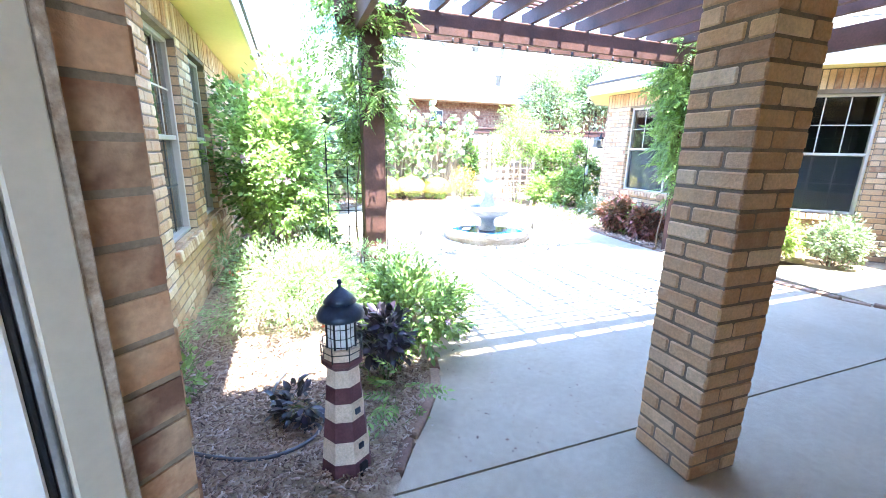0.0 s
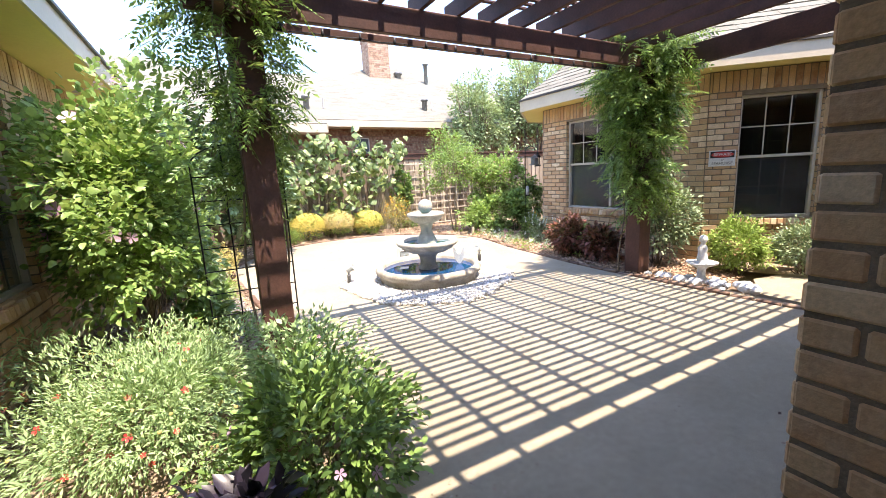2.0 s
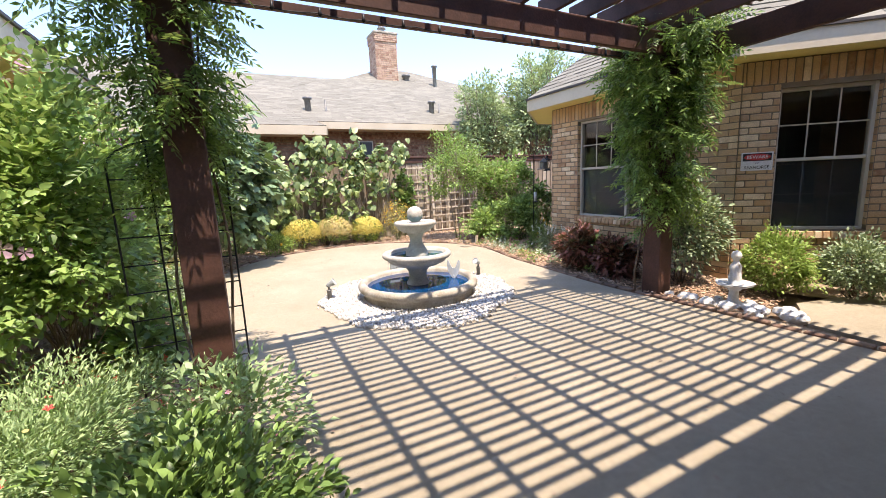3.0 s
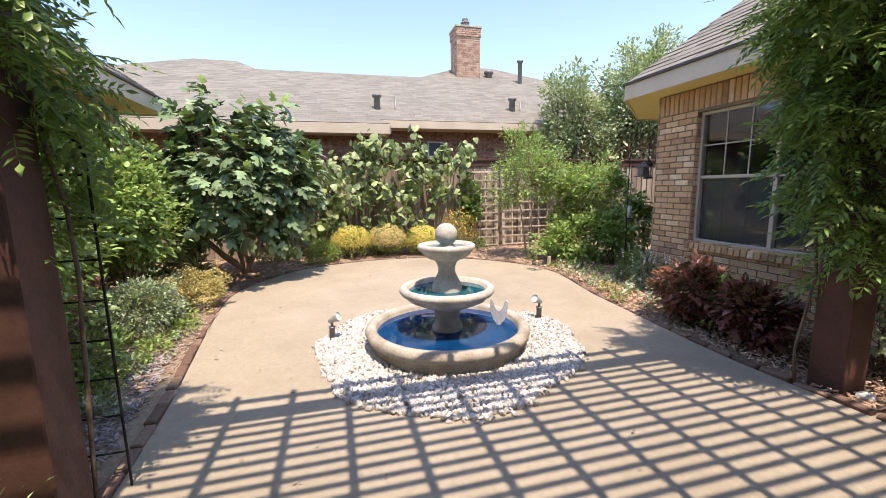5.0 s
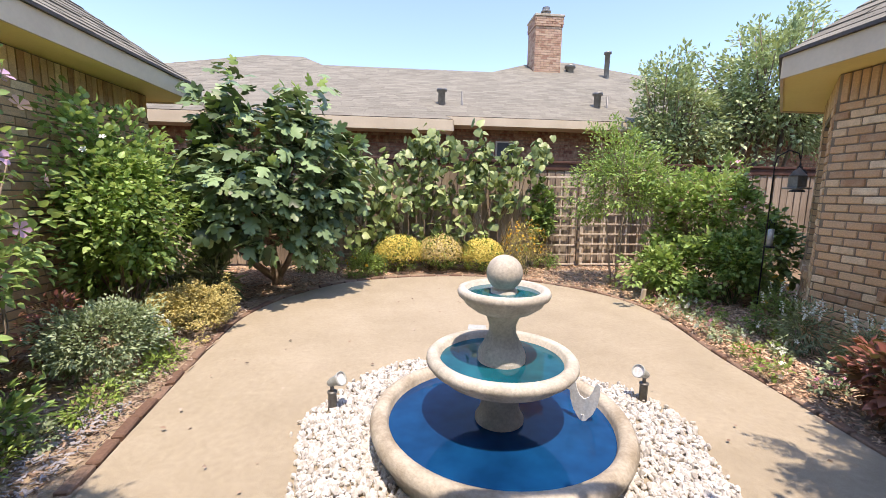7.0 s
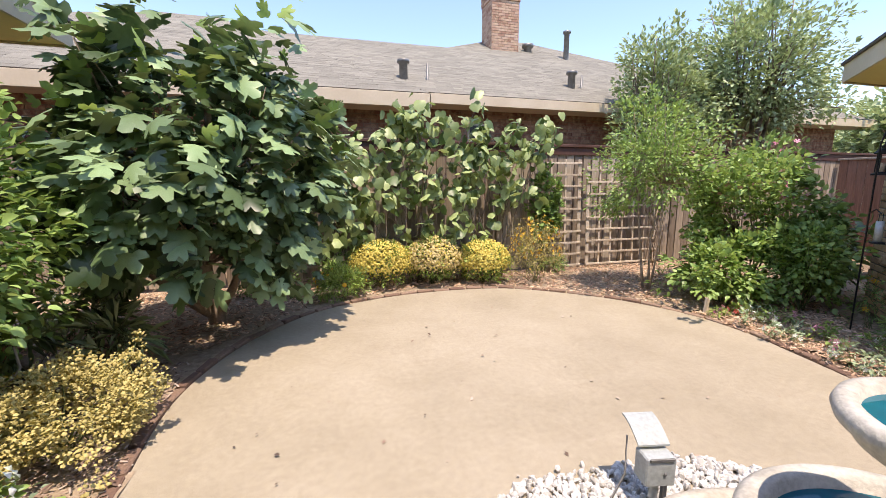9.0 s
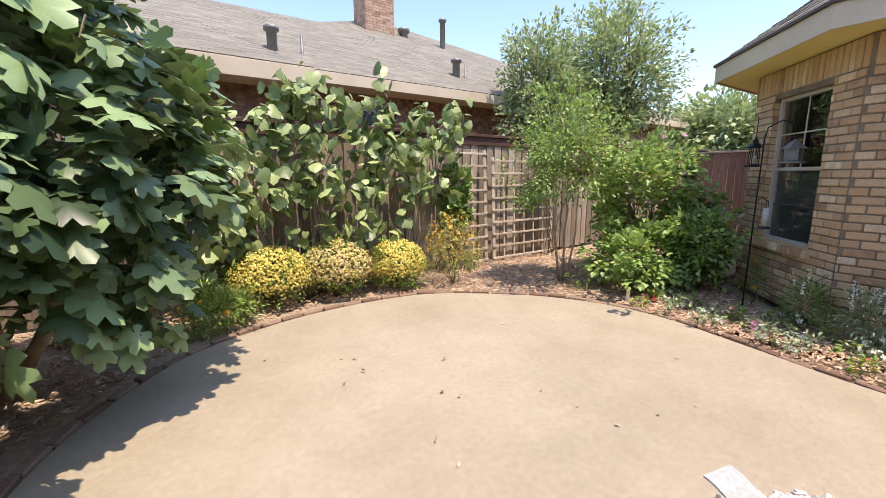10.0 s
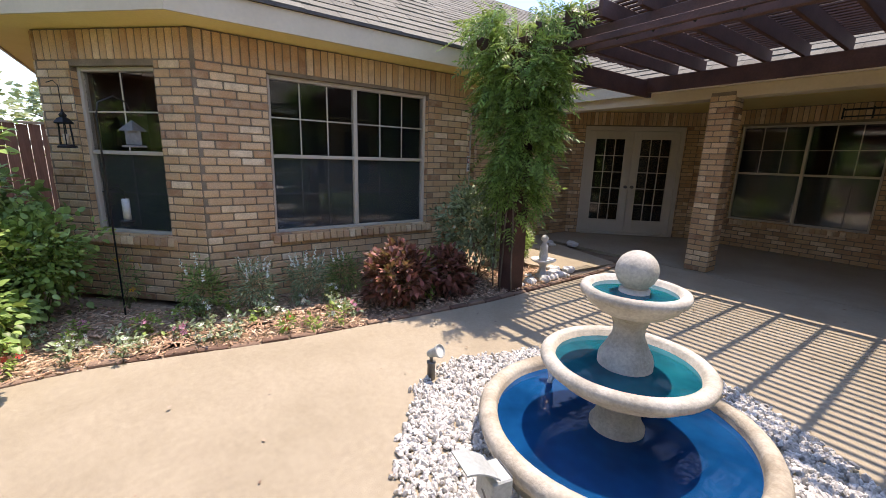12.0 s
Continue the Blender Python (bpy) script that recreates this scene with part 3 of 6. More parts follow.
def roof_plane(name, label, poly, exposure=0.14, wide=0.32, thick=0.012, material=None, seed=0):
    """A shingled plane: poly[0]-poly[1] is its eave. Courses of separate tabs lie over a deck."""
    p = [Vector(q) for q in poly]
    ux = (p[1] - p[0]).normalized()
    nn = ux.cross(p[2] - p[0]).normalized()
    if nn.z < 0:
        nn = -nn
    vy = nn.cross(ux)
    if vy.z < 0:
        vy = -vy
    flat = [((q - p[0]).dot(ux), (q - p[0]).dot(vy)) for q in p]
    bm = bmesh.new()
    top = [bm.verts.new(q + nn * 0.002) for q in p]
    bot = [bm.verts.new(q - nn * 0.06) for q in p]
    bm.faces.new(top)
    bm.faces.new(bot[::-1])
    for i in range(len(p)):
        j = (i + 1) % len(p)
        bm.faces.new((top[i], bot[i], bot[j], top[j]))
    deck = structure(name, bm, M_DARKEDGE, label)
    rng = random.Random(seed)
    verts, faces = [], []

    def span(v):
        xs = []
        for (x0, y0), (x1, y1) in zip(flat, flat[1:] + flat[:1]):
            if (y0 - v) * (y1 - v) < 0:
                xs.append(x0 + (x1 - x0) * (v - y0) / (y1 - y0))
        return (min(xs), max(xs)) if len(xs) > 1 else None
    v, vmax = 0.0, max(f[1] for f in flat)
    while v < vmax - 0.02:
        v1 = min(v + exposure, vmax)
        s0, s1 = span(v + 0.004), span(v1 - 0.004)
        if s0 and s1:
            a, b = min(s0[0], s1[0]) , max(s0[1], s1[1])
            u = a - rng.random() * wide
            while u < b:
                e = u + wide * rng.uniform(0.55, 1.25)
                lift = thick * rng.uniform(0.7, 1.5)
                q = []
                for vv, s, z in ((v - 0.004, s0, lift), (v1 + 0.01, s1, 0.0035)):
                    c0, c1 = min(max(u + 0.004, s[0]), s[1]), min(max(e, s[0]), s[1])
                    q.append((c0, c1, vv, z))
                if q[0][1] - q[0][0] > 0.01 or q[1][1] - q[1][0] > 0.01:
                    k = len(verts)
                    for c0, c1, vv, z in q:
                        for c in (c0, c1):
                            verts.append(p[0] + ux * c + vy * vv + nn * z)
                    for c in (q[0][0], q[0][1]):
                        verts.append(p[0] + ux * c + vy * q[0][2] + nn * 0.0025)
                    faces += [(k, k + 1, k + 3, k + 2), (k + 4, k + 5, k + 1, k)]
                u = e
        v += exposure
    sh = part("shingles", mesh_of("shingles", verts, faces, material or M_SHINGLE), None, deck)
    tagged(sh, "", "", "", "stuff")
    return deck


def up(x, y, d):
    return (x, y, 2.63 + d * 0.74)


roof_plane("roof_west", "grey-brown shingled roof of the wing", [up(1.41, 10.45, 0), up(1.41, 2.44, 0), up(-2.59, -1.56, 4), up(-2.59, 6.45, 4)], seed=1)
roof_plane("roof_north_west", "grey-brown shingled hip", [up(1.41, 10.45, 0), up(-6, 10.45, 0), up(-6, 6.45, 4), up(-2.59, 6.45, 4)], seed=2)
roof_plane("roof_porch", "grey-brown shingled roof over the porch", [up(1.41, 2.44, 0), up(8.60, 2.44, 0), up(12.60, -1.56, 4), up(-2.59, -1.56, 4)], seed=3)
roof_plane("roof_east", "grey-brown shingled roof of the wing", [up(8.60, 2.44, 0), up(8.60, 3.734, 0), up(12.60, 5.39, 4), up(12.60, -1.56, 4)], seed=4)
roof_plane("roof_bay_near", "grey-brown shingled bay roof", [up(8.60, 3.734, 0), up(7.45, 4.884, 0), up(10.75, 6.25, 3.30), up(12.60, 5.39, 4)], seed=5)
roof_plane("roof_bay", "grey-brown shingled bay roof", [up(7.45, 4.884, 0), up(7.45, 8.22, 0), up(9.72, 7.28, 2.27), up(10.75, 6.25, 3.30)], seed=6)
roof_plane("roof_bay_far", "grey-brown shingled bay roof", [up(7.45, 8.22, 0), up(8.78, 9.55, 0), up(9.72, 7.28, 2.27)], seed=7)
roof_plane("roof_north_east", "grey-brown shingled hip", [up(8.78, 9.55, 0), up(15, 9.55, 0), up(15, 5.55, 4), up(10.75, 6.25, 3.30), up(9.72, 7.28, 2.27)], seed=8)
# backs of the house, closing it; an unseen opening is added to brighten the doorway
bm = bmesh.new()
box(bm, (-6.2, -2.4, 0), (-6.0, 10.05, 5.5))
backing(bm, pose(-6.0, -2.4, 0), 21.0, [(5.7, 7.9, 0.7, 2.2)], 0.0, 5.5, 0.0, 0.15)
box(bm, (15.0, -2.4, 0), (15.2, 9.15, 5.5))
structure("wall_back", bm, M_WHITEDOOR)
bm = bmesh.new()
box(bm, (-1.6, -2.25, 2.46), (3.4, 0.2, 2.48))
structure("ceiling_room", bm, M_WHITEDOOR)
structure("wall_inside", boxed((3.4, -2.25, 0), (3.5, -0.5, 2.46), None, 0), M_WHITEDOOR)
structure("wall_inside_west", boxed((-1.7, -2.25, 0), (-1.6, 3.0, 2.46), None, 0), M_WHITEDOOR)

# ---- ground, slab and beds ----
structure("ground", boxed((-400, -400, -0.30), (400, 400, -0.045), None, 0), M_SOIL, "dry soil ground reaching the horizon")
EDGE_L = [(2.07, 2.42), (2.20, 2.63), (2.36, 2.86), (2.55, 3.22), (2.64, 3.8), (2.66, 4.6), (2.67, 5.4), (2.62, 6.2), (2.54, 6.9), (2.47, 7.5), (2.40, 8.2), (2.36, 8.9), (2.46, 9.45), (2.68, 9.98), (3.16, 10.60), (3.80, 10.92), (4.40, 11.05), (5.05, 11.06), (5.62, 10.92), (6.24, 10.46), (6.62, 10.03), (6.88, 9.5), (6.95, 8.95), (6.86, 8.40), (6.73, 7.76), (6.66, 7.08), (6.59, 6.42), (6.54, 5.7), (6.57, 4.9), (6.60, 4.0), (6.66, 3.3), (6.8, 2.9), (7.0, 2.42)]


def spline(points, n):
    """Points of a smooth line through the given ones, evenly n to a piece."""
    q = [Vector((*p, 0)) for p in points]
    out = []
    for i in range(len(q) - 1):
        a, b, c, d = q[max(i - 1, 0)], q[i], q[i + 1], q[min(i + 2, len(q) - 1)]
        for k in range(n):
            t = k / n
            out.append(0.5 * (2 * b + (c - a) * t + (2 * a - 5 * b + 4 * c - d) * t * t + (3 * b - a - 3 * c + d) * t ** 3))
    return out + [q[-1]]


line = spline(EDGE_L, 5)


def slab_of(points, z0, z1):
    bm = bmesh.new()
    t = [bm.verts.new((p[0], p[1], z1)) for p in points]
    b = [bm.verts.new((p[0], p[1], z0)) for p in points]
    bm.faces.new(t)
    bm.faces.new(b[::-1])
    for i in range(len(t)):
        j = (i + 1) % len(t)
        bm.faces.new((t[i], b[i], b[j], t[j]))
    return bm


structure("pavement_courtyard", slab_of(line, -0.06, 0.0), M_CONCRETE, "sun-bleached tan concrete courtyard slab")
structure("pavement_porch", slab_of([(2.05, 2.408), (7.0, 2.408), (9.0, 2.408), (9.0, 1.35), (7.35, -0.3), (3.65, -0.3), (2.45, 0.90), (1.0, 0.2), (0.7, 0.5), (0.96, 2.39), (1.2, 2.39)], -0.06, 0.0), M_CONCRETE, "shaded concrete porch slab")
structure("floor_inside", slab_of([(-1.6, -2.25), (3.4, -2.25), (3.4, -0.2), (2.45, 0.86), (1.0, 0.18), (0.68, 0.5), (0.9, 2.3), (-1.6, 2.3)], -0.06, -0.002), M_DOORPAINT, "pale indoor floor")
structure("pavement_walk", slab_of([(6.80, 3.0), (8.95, 2.42), (8.95, 3.75), (8.2, 4.0), (7.4, 4.2), (6.85, 3.9)], -0.05, 0.012), M_CONCRETE, "pale flagstone walk beside the wing")


def bed(name, label, points, res, z, seed):
    """An uneven bed of bark mulch inside the outline."""
    xs, ys = [p[0] for p in points], [p[1] for p in points]
    nx, ny = int((max(xs) - min(xs)) / res) + 2, int((max(ys) - min(ys)) / res) + 2

    def inside(x, y):
        c = False
        for (x0, y0), (x1, y1) in zip(points, points[1:] + points[:1]):
            if (y0 > y) != (y1 > y) and x < (x1 - x0) * (y - y0) / (y1 - y0) + x0:
                c = not c
        return c
    vid, verts, faces = {}, [], []

    def vert(i, j):
        if (i, j) not in vid:
            x, y = min(xs) + i * res, min(ys) + j * res
            vid[i, j] = len(verts)
            verts.append((x, y, z + 0.03 * noise.noise((x * 1.3, y * 1.3, seed)) + 0.012 * noise.noise((x * 9, y * 9, seed))))
        return vid[i, j]
    for i in range(nx):
        for j in range(ny):
            if inside(min(xs) + (i + 0.5) * res, min(ys) + (j + 0.5) * res):
                faces.append((vert(i, j), vert(i + 1, j), vert(i + 1, j + 1), vert(i, j + 1)))
    return structure(name, mesh_of(name, verts, faces, M_MULCH, True), None, label)


left_edge = [(p.x - 0.005, p.y) for p in line if p.y < 9.7 and p.x < 3.0]
far_edge = [(p.x, p.y + 0.03) for p in line if p.y > 9.5]
right_edge = [(p.x + 0.03, p.y) for p in line if p.y < 9.6 and p.x > 5 and p.y > 2.9]
BED_W = [(0.96, 2.38), (2.07, 2.38)] + left_edge + [(2.3, 9.7), (0.96, 9.9)]
BED_N = [(-0.5, 9.6), (2.3, 9.6)] + far_edge + [(6.85, 9.55), (9.0, 9.35), (10.5, 9.4), (10.5, 12.0), (-0.5, 12.0)]
BED_E = right_edge[::-1] + [(7.9, 3.6), (9.0, 3.85), (7.9, 5.05), (7.9, 8.2), (8.95, 9.3), (9.0, 9.4), (6.85, 9.55)]
bed("ground_bed_west", "bark-mulched flower bed along the wing", BED_W, 0.05, -0.005, 3)
bed("ground_bed_north", "bark-mulched bed under the fence", BED_N, 0.07, -0.005, 4)
bed("ground_bed_east", "bark-mulched flower bed round the bay", BED_E, 0.06, -0.005, 5)

# ---- the pergola ----
def timber(lo, hi, bevel=0.006):
    return boxed(lo, hi, None, bevel)


perg = thing("pergola", "dark-stained wooden pergola with slats, posts in the beds", "pergola", (0, 0, 0))
part("post", timber((2.43, 5.14, -0.03), (2.64, 5.35, 2.62)), M_WOODSTAIN, perg)
part("post", timber((6.66, 5.11, -0.03), (6.86, 5.31, 2.62)), M_WOODSTAIN, perg)
part("front_beam", timber((2.20, 5.06, 2.40), (7.05, 5.115, 2.60)), M_WOODSTAIN, perg)
part("batten", timber((2.66, 5.29, 2.40), (6.64, 5.325, 2.455), 0.003), M_WOODSTAIN, perg)
part("ledger_beam", timber((2.30, 2.605, 2.41), (6.93, 2.645, 2.60)), M_WOODSTAIN, perg)


def side_beam(x):
    """A beam with its tail cut to a slant."""
    bm = bmesh.new()
    prof = [(2.50, 2.36), (5.46, 2.36), (5.72, 2.50), (5.72, 2.575), (2.50, 2.575)]
    a = [bm.verts.new((x, y, z)) for y, z in prof]
    b = [bm.verts.new((x + 0.055, y, z)) for y, z in prof]
    bm.faces.new(a)
    bm.faces.new(b[::-1])
    for i in range(len(prof)):
        j = (i + 1) % len(prof)
        bm.faces.new((a[i], b[i], b[j], a[j]))
    bmesh.ops.bevel(bm, geom=list(bm.edges), offset=0.004, segments=1, affect="EDGES")
    return bm


part("side_beam", side_beam(2.365), M_WOODSTAIN, perg)
part("side_beam", side_beam(6.87), M_WOODSTAIN, perg)
raf = from_bm("rafter", timber((-0.02, 2.48, 2.602), (0.02, 5.28, 2.742)), M_WOODSTAIN)
for i in range(13):
    r = part("rafter", raf, None, perg)
    r.matrix_local = pose(2.453 + 0.343 * i, 0, random.uniform(-0.002, 0.002))
slat = from_bm("slat", timber((2.18, -0.017, 2.744), (7.07, 0.017, 2.764), 0.003), M_WOODSTAIN)
for i in range(29):
    s_ = part("slat", slat, None, perg)
    s_.matrix_local = pose(random.uniform(-0.02, 0.02), 2.593 + 0.0885 * i + random.uniform(-0.003, 0.003), 0)

# ---- fountain ----
FX, FY = 4.56, 6.67
f = thing("fountain", "three-tier cast-stone fountain with blue-dyed water on white pebbles", "fountain", (FX, FY, 0))
basin = lathe([(0.547, 0.000), (0.602, 0.000), (0.629, 0.030), (0.620, 0.080), (0.638, 0.100), (0.679, 0.125), (0.689, 0.160), (0.670, 0.195), (0.638, 0.205), (0.606, 0.195), (0.593, 0.170), (0.584, 0.060), (0.000, 0.050)], 72, 0.004)
part("basin", basin, M_STONEWEATHER, f, "weathered round basin", True)
part("water", lathe([(0.000, 0.145), (0.592, 0.145)], 64), M_POOL, f, "deep blue dyed water", True)
part("pedestal", lathe([(0.130, 0.062), (0.130, 0.166), (0.115, 0.186), (0.100, 0.228), (0.105, 0.290), (0.140, 0.342), (0.170, 0.362)], 40), M_STONE, f, "", True)
part("bowl", lathe([(0.000, 0.348), (0.148, 0.348), (0.236, 0.369), (0.325, 0.411), (0.340, 0.428), (0.345, 0.445), (0.379, 0.456), (0.396, 0.478), (0.394, 0.501), (0.376, 0.518), (0.350, 0.520), (0.330, 0.508), (0.320, 0.473), (0.197, 0.416), (0.000, 0.411)], 64, 0.002), M_STONE, f, "pale cast-stone bowl", True)
part("water", lathe([(0.000, 0.480), (0.324, 0.480)], 48), M_BOWLWATER, f, "turquoise water", True)
part("pedestal", lathe([(0.125, 0.424), (0.125, 0.517), (0.118, 0.538), (0.095, 0.580), (0.072, 0.631), (0.070, 0.673), (0.085, 0.714), (0.105, 0.735), (0.105, 0.756)], 40), M_STONE, f, "", True)
part("bowl", lathe([(0.000, 0.738), (0.098, 0.738), (0.151, 0.753), (0.200, 0.789), (0.210, 0.810), (0.233, 0.826), (0.240, 0.846), (0.233, 0.865), (0.215, 0.872), (0.195, 0.865), (0.186, 0.841), (0.098, 0.805), (0.000, 0.800)], 56, 0.002), M_STONE, f, "small cast-stone bowl", True)
part("water", lathe([(0.000, 0.844), (0.188, 0.844)], 40), M_BOWLWATER, f, "turquoise water", True)
part("ball", lathe([(0.0, 0.80), (0.066, 0.815), (0.068, 0.86)] + [(0.0925 * math.cos(a), 0.947 + 0.0925 * math.sin(a)) for a in [radians(-65 + 155 * k / 16) for k in range(16)]] + [(0.0, 1.040)], 40), M_STONE, f, "smooth stone ball", True)

# white pebbles round it
rng = random.Random(11)
ico = bmesh.new()
bmesh.ops.create_icosphere(ico, subdivisions=1, radius=1.0)
ico_v = [v.co.copy() for v in ico.verts]
ico_f = [tuple(v.index for v in q.verts) for q in ico.faces]
ico.free()


def pebble_mat():
    def build(nt, b):
        base = ramp(nt, pick_random(nt, True), [(0, (0.40, 0.38, 0.345)), (0.35, (0.55, 0.53, 0.50)), (1, (0.68, 0.67, 0.645))])
        nt.links.new(base, b.inputs["Base Color"])
        b.inputs["Roughness"].default_value = 0.75
        bumped(nt, b, noise_of(nt, 80.0), 0.3, 0.004)
    return mat("white_pebbles", build)


M_PEBBLE = pebble_mat()
verts, faces = [], []
for i in range(9000):
    a = rng.uniform(0, 2 * math.pi)
    edge = 1.10 + 0.05 * math.sin(3 * a + 1) + 0.03 * math.sin(7 * a)
    r = math.sqrt(rng.uniform(0.60 ** 2, edge ** 2)) + (rng.random() ** 6) * 0.06
    s = rng.uniform(0.010, 0.021)
    mm = pose(FX + r * math.cos(a), FY + r * math.sin(a), s * 0.45 + rng.random() * 0.012, rng.uniform(0, 360), rng.uniform(0, 360), rng.uniform(0, 360)) @ Matrix.Diagonal((s * rng.uniform(1, 1.7), s * rng.uniform(0.7, 1.1), s * rng.uniform(0.5, 0.8), 1))
    k = len(verts)
    verts += [mm @ (v * rng.uniform(0.88, 1.1)) for v in ico_v]
    faces += [tuple(k + q for q in fc) for fc in ico_f]
tagged(part("pebbles", mesh_of("pebbles", verts, faces, M_PEBBLE)), "white marble pebbles round the fountain", "pebbles", "", "stuff")


# ---- neighbour's house beyond the fence ----
nb = thing("neighbour_house", "red brick house with grey shingled hip roofs beyond the fence", "house", (0, 0, 0))


def house_wall(x0, x1, y, z1, y2, seed):
    w = part("wall", boxed((x0, y, -0.04), (x1, y2, z1), None, 0), M_MORTAR, nb, "weathered red brick wall")
    verts, faces, r, rng_ = [], [], 0, random.Random(seed)
    z = 1.0
    while z + 0.075 < z1:
        u = x0 - (0.12 if r % 2 else 0.0)
        while u < x1:
            a, b = max(u, x0), min(u + 0.235, x1)
            if b - a > 0.03:
                k, f_ = len(verts), y - 0.006 - rng_.uniform(0, 0.004)
                for yy in (f_, y + 0.03):
                    for xx, zz in ((a, z), (b - 0.01, z), (b - 0.01, z + 0.065), (a, z + 0.065)):
                        verts.append((xx, yy, zz))
                faces += [tuple(k + i for i in q) for q in BOX_F]
            u += 0.235
        z += 0.075
        r += 1
    tagged(part("bricks", mesh_of("bricks", verts, faces, M_REDBRICKS), None, w), "", "", "", "stuff")


house_wall(-6.0, 4.5, 13.45, 2.60, 20.0, 1)
house_wall(4.5, 17.4, 14.75, 2.92, 20.0, 2)


def house_roof(poly, seed):
    ob = roof_plane("roof", "", poly, 0.15, 0.33, 0.0045, None, seed)
    ob.parent = nb
    for k in ("label", "kind"):
        if k in ob:
            del ob[k]


house_roof([(-6.5, 12.92, 2.78), (5.0, 12.92, 2.78), (1.0, 18, 5.32), (-0.2, 18, 5.32)], 21)
house_roof([(5.0, 12.92, 2.78), (5.0, 18, 2.78), (1.0, 18, 5.32)], 22)
house_roof([(-1.0, 14.15, 3.06), (18.0, 14.15, 3.06), (10.2, 19.9, 6.12), (9.0, 19.9, 6.12), (6.7, 18, 5.10), (-1.0, 18, 5.10)], 23)
part("fascia", boxed((-6.5, 12.90, 2.55), (5.02, 12.925, 2.765), None, 0.004), M_FASCIA, nb, "painted fascia board")
part("soffit", boxed((-6.5, 12.926, 2.56), (5.0, 13.5, 2.575), None, 0), M_FASCIA, nb)
part("fascia", boxed((5.0, 12.90, 2.55), (5.025, 14.2, 2.765), None, 0.004), M_FASCIA, nb)
part("fascia", boxed((4.4, 14.13, 2.86), (18.0, 14.155, 3.045), None, 0.004), M_FASCIA, nb)
part("soffit", boxed((4.5, 14.156, 2.87), (18.0, 14.8, 2.885), None, 0), M_FASCIA, nb)
wn_ = part("window", boxed((6.28, 14.70, 2.02), (6.74, 14.752, 2.60), None, 0.004), M_TRIM, nb)
part("pane", boxed((6.32, 14.69, 2.06), (6.70, 14.699, 2.56), None, 0), M_SCREEN, wn_)
ch = part("chimney", boxed((8.30, 18.4, 4.6), (9.18, 19.2, 7.05), None, 0.01), M_MORTAR, nb, "brick chimney")
verts, faces = [], []
z, r = 5.0, 0
while z < 7.05:
    out = 0.03 if z > 6.75 else 0.0
    for k4 in range(4):
        wv, base = ((0.88, 0.8, 0.88, 0.8)[k4]), pose(8.74, 18.8, 0, 0, 0, 90 * k4)
        u = -wv / 2 - (0.1 if r % 2 else 0)
        while u < wv / 2:
            a, b = max(u, -wv / 2 - out), min(u + 0.21, wv / 2 + out)
            if b - a > 0.03:
                k = len(verts)
                dd = (0.8, 0.88, 0.8, 0.88)[k4] / 2
                for yy in (-dd - 0.008 - out, -dd + 0.02):
                    for xx, zz in ((a, z), (b - 0.01, z), (b - 0.01, z + 0.062), (a, z + 0.062)):
                        verts.append(base @ Vector((xx, yy, zz)))
                faces += [tuple(k + i for i in q) for q in BOX_F]
            u += 0.21
    z += 0.073
    r += 1
tagged(part("bricks", mesh_of("bricks", verts, faces, M_CHIMNEY), None, ch), "", "", "", "stuff")
part("cap", boxed((8.24, 18.34, 7.05), (9.24, 19.26, 7.12), None, 0.01), M_STONEWEATHER, ch)
fl = lathe([(0.11, 7.1), (0.11, 7.32), (0.17, 7.33), (0.17, 7.36), (0.12, 7.40), (0.12, 7.48), (0.0, 7.52)], 16)
bmesh.ops.translate(fl, vec=(8.74, 18.8, 0), verts=fl.verts)
part("flue", fl, M_DARKMETAL, ch)


def roof_pipe(x, y, z, h, r, cap):
    v = lathe([(r, -0.25), (r, h), (r * 1.5, h), (r * 1.5, h + r * 0.7), (0, h + r * 0.9)] if cap else [(r, -0.25), (r, h), (r * 0.8, h), (r * 0.8, h - 0.02)], 14)
    bmesh.ops.translate(v, vec=(x, y, z), verts=v.verts)
    part("vent_pipe", v, M_DARKMETAL, nb, "grey metal roof vent", True)


def on_main(y):
    return 3.06 + (y - 14.15) * 0.532


def on_left(y):
    return 2.78 + (y - 12.92) * 0.5


roof_pipe(4.95, 14.9, on_main(14.9), 0.30, 0.085, True)
roof_pipe(5.45, 14.9, on_main(14.9), 0.32, 0.025, False)
roof_pipe(8.98, 15.1, on_main(15.1), 0.30, 0.085, True)
roof_pipe(9.25, 15.1, on_main(15.1), 0.30, 0.025, False)
roof_pipe(10.6, 18.0, on_main(18.0), 0.75, 0.08, True)
roof_pipe(9.6, 18.6, on_main(18.6), 0.12, 0.12, True)

M_REDFENCE = fence_mat("red_cedar_fence", [(0, (0.24, 0.12, 0.08)), (1, (0.36, 0.20, 0.14))])

# ---- fence ----
fence = tagged(part("fence", boxed((-4.0, 12.032, 1.55), (19.0, 12.07, 1.64), None, 0.004), M_FENCE), "weathered grey-brown wooden picket fence behind the beds", "fence")
part("rail", boxed((-4.0, 12.032, 0.35), (19.0, 12.07, 0.44), None, 0.004), M_FENCE, fence)
part("cap_board", boxed((-4.0, 11.96, 1.90), (19.0, 12.12, 1.94), None, 0.004), M_WOODSTAIN, fence, "dark cap board")
part("fascia_board", boxed((-4.0, 11.985, 1.78), (19.0, 12.004, 1.895), None, 0.004), M_WOODSTAIN, fence)
pk = [from_bm("picket", boxed((0, 12.006, 0.02 + 0.01 * i), (0.138 - 0.006 * i, 12.030, 1.895), None, 0.003), M_FENCE) for i in range(3)]
